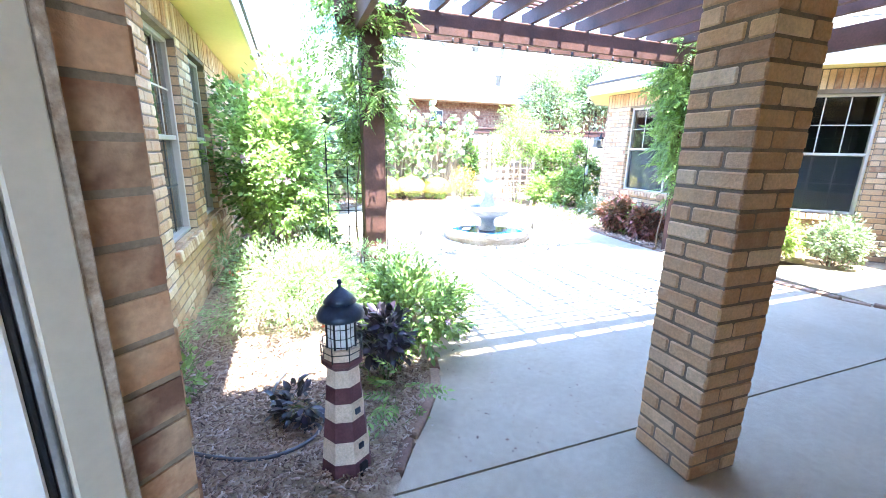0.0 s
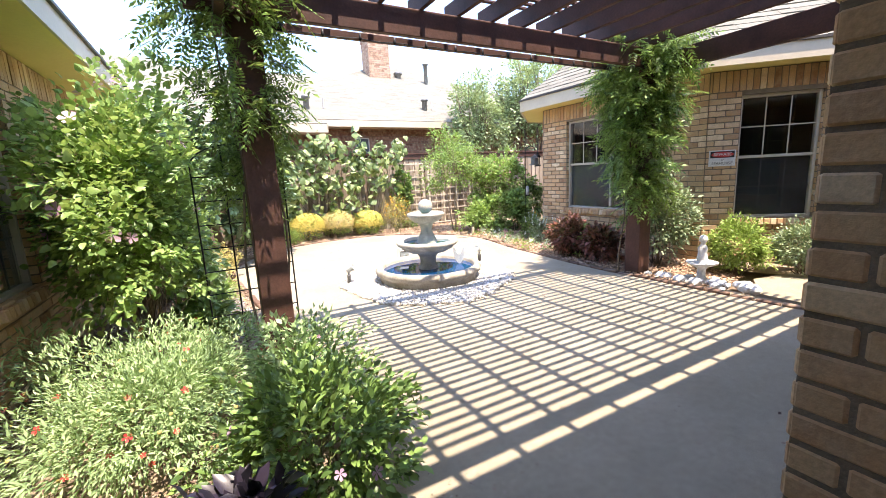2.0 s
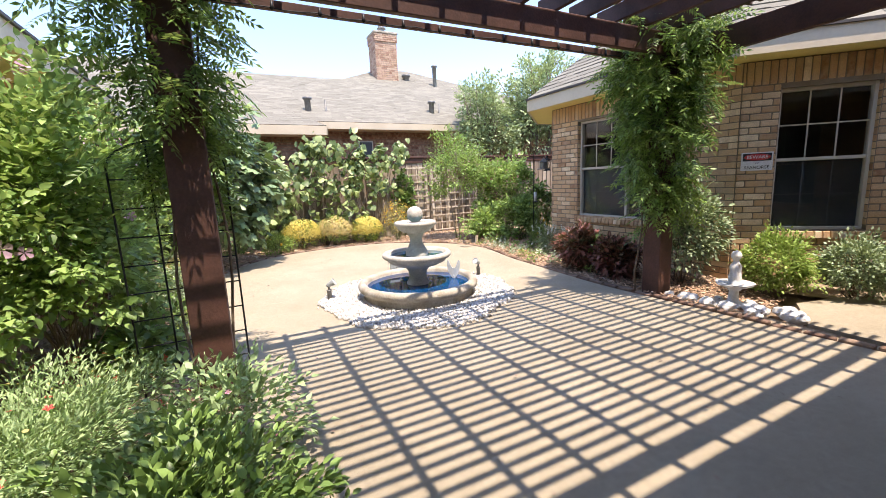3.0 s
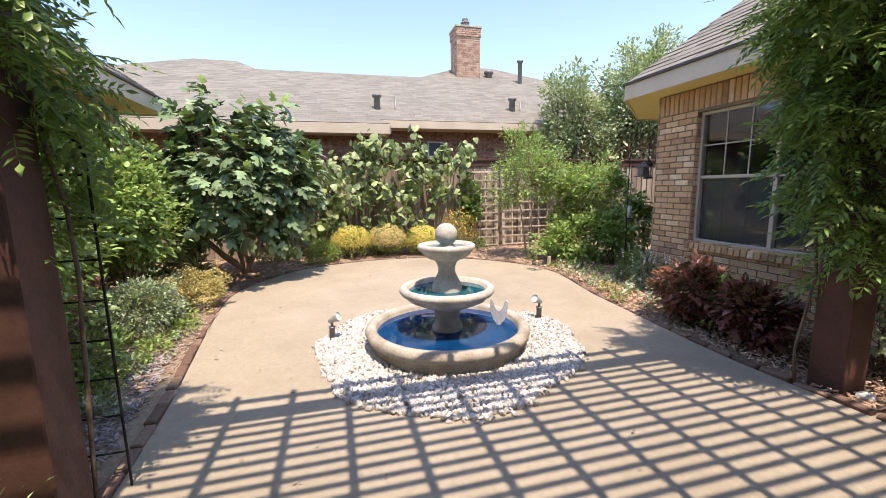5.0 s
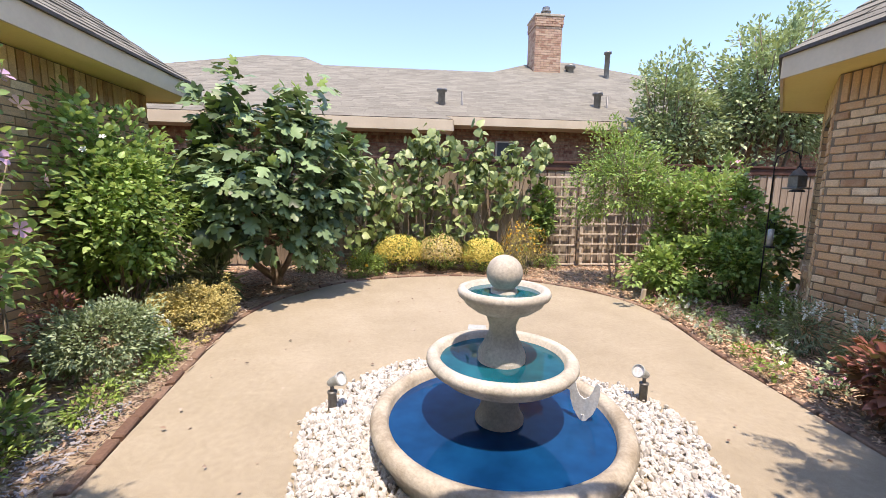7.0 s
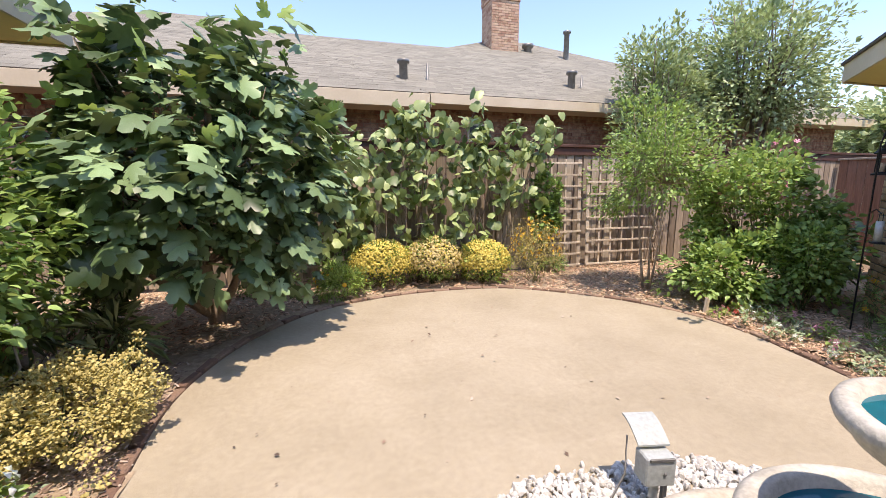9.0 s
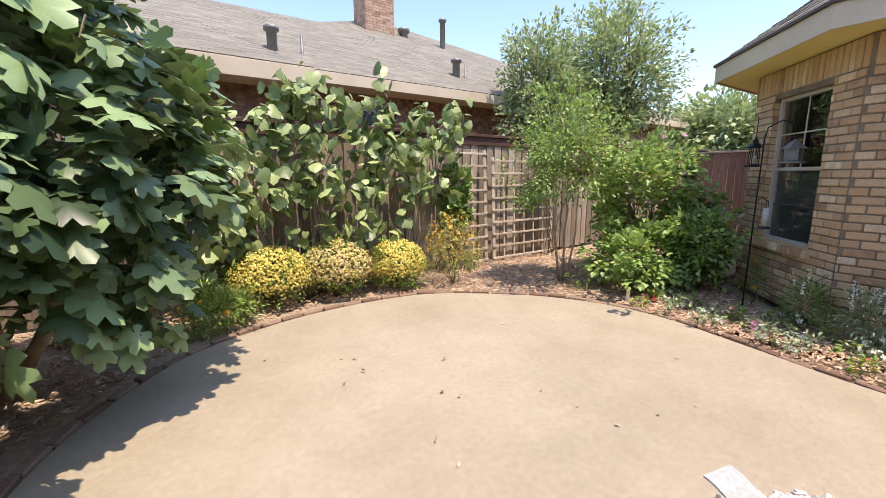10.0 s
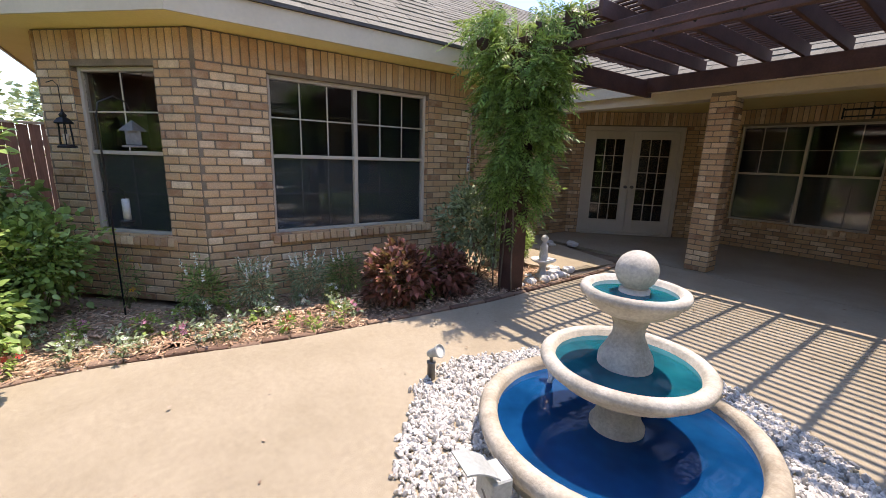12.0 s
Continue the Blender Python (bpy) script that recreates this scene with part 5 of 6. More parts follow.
for i in range(9):
    rs_ = random.Random(70 + i)
    shrub("ground_cover_plant", "low yellow-green ground cover along the edging", "plant", (2.20 + rs_.uniform(-0.1, 0.06), 6.15 + 0.22 * i), (0.14, 0.15), 0.10 + 0.04 * rs_.random(), M_LIME if i % 3 else M_GREYGREEN, 22, 10, 0.035, SIMPLE, 80 + i, 0.01, 0.05, M_GREENSTEM, 5, 0.002, 0.3, 0.2, (), 0.9, "ground cover by the west edging")
for i, (x, y, z) in enumerate(((1.55, 9.95, 0.5), (1.85, 9.55, 0.42), (1.25, 9.6, 0.55), (1.1, 10.4, 0.5))):
    shrub("spiky_plant", "plant with long narrow drooping leaves under the fig", "plant", (x, y), (0.16, 0.16), z, M_OLIVE, 12, 12, 0.20, NARROW, 90 + i, 0.10, 0.05, M_GREENSTEM, 8, 0.005, 0.3, 0.2, (), 0.5, "spiky plants under the fig")
shrub("sprawling_vine", "sprawling green vine at the foot of the pergola post", "plant", (2.05, 6.6), (0.2, 0.3), 0.35, M_DEEP, 36, 12, 0.06, SIMPLE, 95, 0.02, 0.08, M_GREENSTEM, 8, 0.004, 0.3, 0.3)


# the fig tree
def big_leaf_crown(owner, shape, single_mat, rest_mat, p, d, sizes, rs, flat, near):
    """The 300 leaves on the side towards the courtyard as parts, the others joined."""
    fr_ = leaf_frames(rs, d, flat)
    order = np.argsort(p @ np.array(near))[::-1]
    me = scatter_mesh("leaf", shape, np.zeros((1, 3)), np.eye(3)[None], np.ones(1), single_mat)
    for i in order[:300]:
        ob = part("leaf", me, None, owner)
        mm = Matrix([[*(fr_[i][r_] * sizes[i]), p[i][r_]] for r_ in range(3)] + [[0, 0, 0, 1]])
        ob.matrix_local = mm
    rest = order[300:]
    tagged(part("foliage", scatter_mesh("foliage", shape, p[rest], fr_[rest], sizes[rest], rest_mat), None, owner), "", "", "", "stuff")


fig = thing("fig_tree", "broad fig tree with large lobed leaves by the fence", "tree", (2.25, 10.52, 0))
rs = np.random.RandomState(61)
p, d, c = cloud(rs, 330, 7, 0.17, (0.06, -0.42, 1.40), (1.00, 0.98, 1.06), 0.60, 0.13, -0.78)
sizes = 0.195 * rs.uniform(0.55, 1.25, len(p))
young = (p[:, 2] > 1.5) & (rs.random(len(p)) < 0.07)
d2 = d * np.array([1, 1, 0.5]) + np.array([0, 0, -0.42])
d2 /= np.linalg.norm(d2, axis=1, keepdims=True)
big_leaf_crown(fig, FIGLEAF, M_FIG, M_FIGS, p[~young], d2[~young], sizes[~young], rs, 0.62, (0.25, -0.9, 0.25))
tips = p[young] + d[young] * 0.07 + np.array([0, 0, 0.06])
tagged(part("young_foliage", scatter_mesh("young_foliage", FIGLEAF, tips, leaf_frames(rs, d[young] + np.array([0, 0, 0.5]), 0.2), sizes[young] * 0.75, M_LIME), None, fig, "bright yellow-green young leaves"), "bright yellow-green young leaves", "", "", "stuff")
trunk = bmesh.new()
tube(trunk, [(0, 0, -0.05), (0.02, 0.0, 0.15), (-0.05, 0.03, 0.4), (-0.08, 0.02, 0.75)], 0.085, 10, 0.7)
tube(trunk, [(0.03, 0, 0.1), (0.18, -0.05, 0.35), (0.40, -0.12, 0.8), (0.6, -0.2, 1.3)], 0.05, 8, 0.5)
tube(trunk, [(-0.03, 0, 0.1), (-0.28, -0.05, 0.32), (-0.6, -0.1, 0.7), (-0.85, -0.1, 1.2)], 0.055, 8, 0.5)
tube(trunk, [(-0.06, 0, 0.6), (0.1, 0.1, 1.1), (0.05, 0.1, 1.8), (0.12, 0.05, 2.5)], 0.05, 8, 0.4)
part("trunk", trunk, M_PALEBARK, fig, "pale grey-brown trunk with low limbs", True)
stems("branch_mass", (-0.05, 0, 0.6), c[::5], 0.016, M_PALEBARK, fig, rs, 0.2)

# grape vines on the fence
for gi, (x0, x1, ztop) in enumerate(((2.9, 3.9, 1.95), (3.9, 5.1, 2.3), (5.0, 6.3, 2.25))):
    gv = thing("grape_vine", "grape vine climbing the wooden fence", "vine", ((x0 + x1) / 2, 11.66, 0), 0, "grape vines on the fence")
    rs = np.random.RandomState(64 + gi)
    n = 66
    cx, cz = rs.uniform(x0, x1, n) - (x0 + x1) / 2, 0.35 + (ztop - 0.35) * rs.random(n) ** 0.55
    cx += 0.25 * np.sin(cz * 3 + gi)
    cc = np.stack([cx, rs.uniform(-0.22, 0.06, n), cz], axis=1)
    p = (cc[:, None, :] + rs.normal(0, 0.085, (n, 7, 3))).reshape(-1, 3)
    p[:, 1] = np.minimum(p[:, 1], 0.10)
    d = rs.normal(0, 0.42, p.shape) + np.array([0, -0.35, -0.85])
    d /= np.linalg.norm(d, axis=1, keepdims=True)
    fr_ = leaf_frames(rs, d, 0.75)
    big_leaf_crown(gv, GRAPELEAF, M_GRAPE, M_GRAPES, p, d, 0.135 * rs.uniform(0.55, 1.25, len(p)), rs, 0.75, (0, -1, 0.1)) if gi == 1 else tagged(part("foliage", scatter_mesh("foliage", GRAPELEAF, p, fr_, 0.135 * rs.uniform(0.55, 1.25, len(p)), M_GRAPES), None, gv), "", "", "", "stuff")
    stems("cane_mass", (0, 0, -0.03), cc[::5], 0.010, M_BARK, gv, rs, 0.2, 0.4)


# mums and other flowers under the fence
for i, (x, y, r, h, fm) in enumerate(((3.97, 11.50, 0.37, 0.60, M_MUM), (4.69, 11.50, 0.36, 0.61, M_MUMDRY), (5.37, 11.40, 0.33, 0.56, M_MUM))):
    shrub("chrysanthemum_bush", "rounded bush full of yellow chrysanthemum flowers" if i != 1 else "rounded chrysanthemum bush with fading yellow flowers", "bush", (x, y), (r, r * 0.9), h, M_LIME, 150, 16, 0.04, SIMPLE, 100 + i, 0.02, 0.06, M_GREENSTEM, 24, 0.004, 0.75, 0.05, [(fm, 3600, 0.026, PUFF, "flower_mass"), (M_MUM, 700, 0.026, PUFF, "flower_mass")], 0.7, "chrysanthemums under the fence")
shrub("cosmos_bush", "airy bush with small orange and yellow flowers", "bush", (6.02, 11.12), (0.34, 0.30), 0.88, M_SEDUM, 110, 18, 0.045, NARROW, 104, 0.05, 0.10, M_GREENSTEM, 30, 0.003, 0.3, 0.25, [(M_ORANGE, 130, 0.035, FLOWER, "blossom_mass"), (M_MUM, 40, 0.035, FLOWER, "blossom_mass")], 0.5)
shrub("marigold_plant", "feathery green marigold with orange flowers", "plant", (3.44, 11.08), (0.29, 0.24), 0.36, M_LIME, 110, 24, 0.05, NARROW2, 105, 0.02, 0.09, M_GREENSTEM, 14, 0.003, 0.3, 0.25, [(M_ORANGE, 9, 0.05, PUFF, "blossom_mass")], 0.6)
for i, (x, y, h) in enumerate(((2.75, 11.5, 0.3), (2.45, 11.4, 0.25), (3.4, 11.7, 0.5), (6.6, 11.7, 0.25))):
    shrub("low_green_plant", "low green plant in the mulch below the fence", "plant", (x, y), (0.2, 0.18), h, M_DEEP, 34, 12, 0.05, SIMPLE, 110 + i, 0.02, 0.07, M_GREENSTEM, 8, 0.003, 0.3, 0.25, (), 0.6, "low plants by the fence")


# small trees and shrubs of the north-east corner
def small_tree(name, label, at, crown_at, radii, clumps, per, size, leaf, shape, seed, trunks, bark, clump_r=0.18, hollow=0.35, lump=0.3, trunk_r=0.022, flowers=None, low=-0.8):
    rs = np.random.RandomState(seed)
    t = thing(name, label, "tree", (at[0], at[1], 0))
    p, d, c = cloud(rs, clumps, per, clump_r, crown_at, radii, hollow, lump, low)
    cr = part("crown", scatter_mesh("crown", shape, p, leaf_frames(rs, d, 0.5), size * rs.uniform(0.6, 1.3, len(p)), leaf), None, t)
    tagged(cr, "", "", "", "stuff")
    bm = bmesh.new()
    ends = []
    for k in range(trunks):
        a = 2 * math.pi * k / trunks + 0.4
        e = np.array(crown_at) + np.array([math.cos(a) * radii[0] * 0.3, math.sin(a) * radii[1] * 0.3, -radii[2] * 0.35])
        b0 = np.array([math.cos(a) * trunk_r * 2, math.sin(a) * trunk_r * 2, -0.06])
        mid = b0 + (e - b0) * 0.5 + rs.normal(0, 0.05, 3)
        tube(bm, [tuple(b0), tuple(b0 + (mid - b0) * 0.5), tuple(mid), tuple(e)], trunk_r * rs.uniform(0.8, 1.2), 8, 0.55)
        ends.append(e)
    part("trunk", bm, bark, t, "", True)
    lb = bmesh.new()
    for q in c[::3]:
        e = ends[int(np.argmin([np.linalg.norm(q - e_) for e_ in ends]))]
        mid = (q + e) / 2 + rs.normal(0, 0.05, 3) * radii[0]
        tube(lb, [tuple(e), tuple(mid), tuple(q)], trunk_r * 0.4, 5, 0.35)
    part("limb_mass", lb, bark, t, "", True)["kind"] = "stuff"
    if flowers:
        fm, count, fs = flowers
        sel = c[rs.permutation(len(c))[:count]]
        sel = sel[sel[:, 2] > crown_at[2]]
        fp = np.repeat(sel, 6, axis=0) + rs.normal(0, clump_r * 0.5, (len(sel) * 6, 3))
        part("blossom_mass", scatter_mesh("blossom_mass", FLOWER, fp, leaf_frames(rs, rs.normal(0, 1, fp.shape), 1.0), fs * rs.uniform(0.7, 1.3, len(fp)), fm), None, t)["kind"] = "stuff"
    return t


small_tree("crape_myrtle", "slender multi-stemmed crape myrtle with light green leaves", (7.22, 10.42), (-0.05, -0.05, 1.58), (0.68, 0.60, 0.72), 230, 34, 0.048, M_MYRTLE, OVAL, 121, 3, M_PALEBARK, 0.15, 0.3, 0.3, 0.018)
small_tree("flowering_shrub", "tall green shrub with pale flowers at the corner of the bed", (8.25, 10.0), (0.05, 0.0, 1.02), (0.74, 0.66, 0.80), 210, 26, 0.07, M_HIBISCUS, BROAD, 122, 7, M_PALEBARK, 0.15, 0.4, 0.25, 0.014, (M_PINK, 90, 0.05))
shrub("leafy_shrub", "low bright green leafy shrub at the corner of the bed", "shrub", (7.62, 9.72), (0.52, 0.40), 0.72, M_HIBISCUS, 130, 18, 0.07, BROAD, 123, 0.03, 0.13, M_GREENSTEM, 16, 0.006, 0.45, 0.40, (), 0.7)
shrub("leafy_shrub", "green leafy shrub beside the angled brick wall", "shrub", (8.15, 9.25), (0.36, 0.30), 0.95, M_HIBISCUS, 130, 20, 0.06, BROAD, 124, 0.03, 0.11, M_GREENSTEM, 16, 0.006, 0.45, 0.3, (), 0.6)
shrub("large_leaved_plant", "dark large-leaved plant by the end of the bay", "plant", (9.05, 9.75), (0.45, 0.35), 1.05, M_DEEP, 60, 10, 0.15, OVAL, 125, 0.05, 0.12, M_GREENSTEM, 12, 0.007, 0.45, 0.25, (), 0.7)
shrub("climbing_vine", "green vine on the trellis", "vine", (6.5, 11.72), (0.28, 0.10), 1.5, M_DEEP, 70, 14, 0.065, GRAPELEAF, 126, 0.3, 0.10, M_BARK, 10, 0.006, 0.3, 0.3)
shrub("climbing_vine", "thin vine over the top of the trellis", "vine", (8.5, 11.70), (0.45, 0.12), 2.0, M_DEEP, 80, 14, 0.06, SIMPLE, 127, 1.2, 0.10, M_BARK, 10, 0.006, 0.3, 0.3)

# trees beyond the fence
small_tree("oleander_tree", "tall grey-green tree behind the fence", (12.2, 13.4), (0.1, 0.0, 3.55), (1.55, 1.4, 1.75), 400, 36, 0.11, M_OLIVE, SIMPLE, 131, 6, M_BARK, 0.28, 0.35, 0.3, 0.06)
small_tree("oleander_tree", "shorter grey-green tree behind the fence", (9.85, 13.4), (0.0, 0.0, 2.9), (0.78, 0.8, 1.45), 210, 34, 0.10, M_OLIVE, SIMPLE, 132, 4, M_BARK, 0.22, 0.35, 0.3, 0.045)
for i, (x, y, z, r) in enumerate(((19.5, 13.5, 3.4, 1.8), (24, 9, 4.2, 2.6), (23, 16, 3.6, 2.4), (28, 22, 4.2, 3.0), (21, 19, 3.6, 2.2))):
    small_tree("distant_tree", "grey-green tree in the distance", (x, y), (0, 0, z - r * 0.5), (r, r, r * 0.8), 260, 26, 0.24, M_OLIVE, SIMPLE, 140 + i, 3, M_BARK, 0.45, 0.3, 0.3, 0.09)

# the east bed
for i, (x, y, r, h, fl_) in enumerate(((6.98, 6.55, 0.29, 0.56, 0), (7.02, 5.95, 0.24, 0.46, 0))):
    shrub("coleus_bush", "bushy coleus with dark red and green leaves", "bush", (x, y), (r, r), h, M_COLEUS, 120, 16, 0.080, OVAL, 150 + i, 0.02, 0.07, M_GREENSTEM, 14, 0.005, 0.55, 0.10, (), 0.95, "coleus in the east bed")
shrub("olive_green_plant", "upright green plant beside the coleus", "plant", (6.98, 6.22), (0.12, 0.12), 0.5, M_LIME, 24, 12, 0.06, SIMPLE, 154, 0.03, 0.07, M_GREENSTEM, 8, 0.004, 0.4, 0.2)
shrub("barberry_shrub", "grey-green shrub beside the pergola post", "shrub", (7.30, 5.30), (0.36, 0.40), 1.20, M_GREYGREEN, 210, 22, 0.055, OVAL, 155, 0.08, 0.11, M_BARK, 20, 0.007, 0.4, 0.25, [(M_WHITEFLOWER, 10, 0.03, FLOWER, "blossom_mass")], 0.6)
shrub("clipped_shrub", "rounded yellow-green shrub below the bay window", "shrub", (7.56, 4.46), (0.29, 0.28), 0.62, M_LIME, 190, 26, 0.04, OVAL, 156, 0.04, 0.09, M_BARK, 16, 0.006, 0.6, 0.12, (), 0.7, "clipped shrubs by the bay")
shrub("clipped_shrub", "rounded blue-green shrub below the bay window", "shrub", (8.04, 4.00), (0.29, 0.28), 0.56, M_GREYGREEN, 180, 26, 0.04, OVAL, 157, 0.06, 0.09, M_BARK, 16, 0.006, 0.6, 0.12, (), 0.7, "clipped shrubs by the bay")
for i, (x, y) in enumerate(((7.55, 7.25), (7.50, 7.75), (7.55, 6.85), (7.62, 8.15))):
    sv = shrub("lavender_plant", "grey-green salvia with white flower spikes by the brick bay", "plant", (x, y), (0.19, 0.19), 0.42, M_DEEP if i > 1 else M_GREYGREEN, 46, 16, 0.06, NARROW, 160 + i, 0.02, 0.09, M_GREENSTEM, 16, 0.003, 0.3, 0.25, (), 0.4, "salvias by the bay")
    rs = np.random.RandomState(400 + i)
    for k in range(9 if i < 2 else 3):
        a, r = rs.uniform(0, 6.28), rs.uniform(0.03, 0.17)
        foot = np.array((math.cos(a) * r, math.sin(a) * r, 0.30 + 0.1 * rs.rand()))
        lean = np.array((math.cos(a) * 0.25, math.sin(a) * 0.25, 1.0))
        up_ = np.linspace(0.02, 0.15, 14)
        fp = foot + up_[:, None] * lean + rs.normal(0, 0.006, (14, 3))
        part("flower_spike", scatter_mesh("flower_spike", PUFF, fp, leaf_frames(rs, rs.normal(0, 1, (14, 3)), 0.5), 0.026 - 0.09 * (up_ - 0.02), M_WHITEFLOWER), None, sv)
rs_ = random.Random(9)
kinds = ((M_WHITEFLOWER, "white", M_GREYGREEN), (M_PINK, "pink", M_LIME), (M_RED, "red", M_LIME), (M_WHITEFLOWER, "white", M_LIME), (M_PINK, "pink", M_GREYGREEN))
for i in range(48):
    y = 6.42 + 2.95 * (i // 3) / 15 + rs_.uniform(-0.07, 0.07)
    edge_x = 6.66 + 0.28 * max(0, min(1, (y - 6.4) / 2.3))
    x = edge_x + 0.12 + 0.24 * (i % 3) + rs_.uniform(-0.08, 0.08)
    if (y < 6.95 and x > 6.72) or rs_.random() < 0.14:
        continue
    fm, word, lm = kinds[rs_.choice((0, 0, 3, 3, 1, 2, 4))]
    shrub("bedding_plant", "small bedding plant with %s flowers in the mulch" % word, "plant", (x, y), (0.07, 0.07), 0.09 + 0.09 * rs_.random(), lm, 8, 8, 0.040, OVAL, 200 + i, 0.01, 0.04, M_GREENSTEM, 5, 0.003, 0.3, 0.2, [(fm, rs_.randrange(4, 9), 0.040, FLOWER, "blossom_mass")] if i % 7 else (), 0.9, "bedding plants in the east bed")
shrub("cosmos_plant", "thin plant with orange flowers by the brick wall", "plant", (8.15, 8.70), (0.16, 0.14), 0.5, M_DEEP, 30, 10, 0.05, NARROW, 260, 0.03, 0.09, M_GREENSTEM, 10, 0.003, 0.3, 0.3, [(M_ORANGE, 6, 0.05, FLOWER, "blossom_mass")])


# wisteria on the pergola posts
def wisteria(at, rx, ry, z0, z1, clumps, per, seed, shift=(0, 0), size=0.26, behind=0.0):
    rs = np.random.RandomState(seed)
    t = thing("wisteria_vine", "leafy wisteria vine climbing the pergola post", "vine", (at[0], at[1], 0), 0, "wisterias on the pergola")
    z = z0 + (z1 - z0) * rs.random(clumps) ** 0.62
    f = (z - z0) / (z1 - z0)
    a = rs.uniform(0, 2 * math.pi, clumps)
    rr = (0.25 + 0.75 * f ** 0.8) * rs.uniform(0.3, 1.0, clumps)
    c = np.stack([shift[0] * f + np.cos(a) * rx * rr, shift[1] * f + np.sin(a) * ry * rr, z], axis=1)
    if behind:
        c[:, 1] = np.where(z < behind, np.abs(c[:, 1]) + 0.16, c[:, 1])
    p = (c[:, None, :] + rs.normal(0, 0.06, (clumps, per, 3))).reshape(-1, 3)
    aa = np.repeat(a, per) + rs.normal(0, 0.8, len(p))
    d = np.stack([np.cos(aa), np.sin(aa), rs.uniform(-1.0, 0.15, len(p))], axis=1)
    d /= np.linalg.norm(d, axis=1, keepdims=True)
    part("foliage", scatter_mesh("foliage", PINNATE, p, leaf_frames(rs, d, 0.7), size * rs.uniform(0.6, 1.2, len(p)), M_WISTERIA), None, t)["kind"] = "stuff"
    bm = bmesh.new()
    for k in range(3):
        pts, ph = [], rs.uniform(0, 6.28)
        for s in range(12):
            zz = -0.03 + (z1 - 0.1) * s / 11
            pts.append((-0.13 + 0.13 * k + 0.03 * math.sin(ph + s), 0.135 + 0.02 * math.cos(ph + 1.7 * s), zz))
        tube(bm, pts, 0.010, 6, 0.7)
    part("stem", bm, M_BARK, t, "twisting grey-brown stems", True)
    return t


wisteria((2.53, 5.24), 0.42, 0.38, 1.05, 2.95, 200, 5, 171, (-0.14, 0.06), 0.22, 1.75)
wisteria((6.76, 5.21), 0.58, 0.50, 0.75, 2.85, 330, 6, 172, (0.0, 0.05), 0.24)

# ---- edging, mulch chips and litter ----
edging = structure("trim_edging", boxed((6.98, 2.44, -0.05), (7.02, 2.50, 0.03)), M_STONEWEATHER, "low edging of dark red bricks round the beds")


def edge_mat():
    def build(nt, b):
        base = ramp(nt, pick_random(nt, False), [(0, (0.15, 0.085, 0.06)), (0.5, (0.22, 0.14, 0.10)), (1, (0.31, 0.215, 0.155))])
        geo = nt.nodes.new("ShaderNodeNewGeometry").outputs["Position"]
        grain = noise_of(nt, 70.0, 4, geo)
        c = mixed(nt, 0.8, base, ramp(nt, grain, [(0.3, (0.7, 0.7, 0.7)), (0.7, (1.25, 1.25, 1.25))]), "MULTIPLY")
        nt.links.new(c, b.inputs["Base Color"])
        b.inputs["Roughness"].default_value = 0.9
        bumped(nt, b, grain, 0.5, 0.006)
    return mat("edging_brick", build)


M_EDGE = edge_mat()
EDGE_PIECES = [from_bm("edging_brick", box(bmesh.new(), (-0.10 + 0.006 * i, -0.034, -0.06), (0.10, 0.030, 0.022), None, 0.008), M_EDGE) for i in range(3)]
rng = random.Random(21)
dist, last = 0.0, line[0]
for p0, p1 in zip(line, line[1:]):
    seg = p1 - p0
    dist += seg.length
    while dist > 0.212:
        dist -= 0.212
        q = p1 - seg.normalized() * dist
        nrm = Vector((-seg.y, seg.x, 0)).normalized()
        b = part("edging_brick", EDGE_PIECES[rng.randrange(3)], None, edging)
        b.matrix_local = pose(q.x + nrm.x * 0.038, q.y + nrm.y * 0.038, rng.uniform(-0.012, 0.008), rng.uniform(-4, 4), rng.uniform(-3, 3), math.degrees(math.atan2(seg.y, seg.x)) + rng.uniform(-4, 4))


def chip_mat(name="bark_chips", k=(0.82, 0.88, 0.98)):
    def build(nt, b):
        tones = [(0, (0.13, 0.085, 0.06)), (0.4, (0.33, 0.205, 0.135)), (0.8, (0.49, 0.345, 0.24)), (1, (0.60, 0.47, 0.36))]
        base = ramp(nt, pick_random(nt, True), [(s, tuple(v * f for v, f in zip(c, k))) for s, c in tones])
        nt.links.new(base, b.inputs["Base Color"])
        b.inputs["Roughness"].default_value = 0.95
    return mat(name, build)


# second chip colour is a lighter copy, with sunlight painted in
M_CHIP, M_SUNLITCHIP = chip_mat(), chip_mat("sunlit_bark_chips", (1.3, 1.27, 1.25))
CHIP = (np.array([(-.5, -.14, 0), (.5, -.10, 0), (.45, .14, .02), (-.5, .10, .02), (-.45, -.1, .12), (.45, -.08, .13), (.4, .1, .14), (-.42, .08, .12)], float), [(4, 5, 6, 7), (0, 1, 5, 4), (1, 2, 6, 5), (2, 3, 7, 6), (3, 0, 4, 7)])


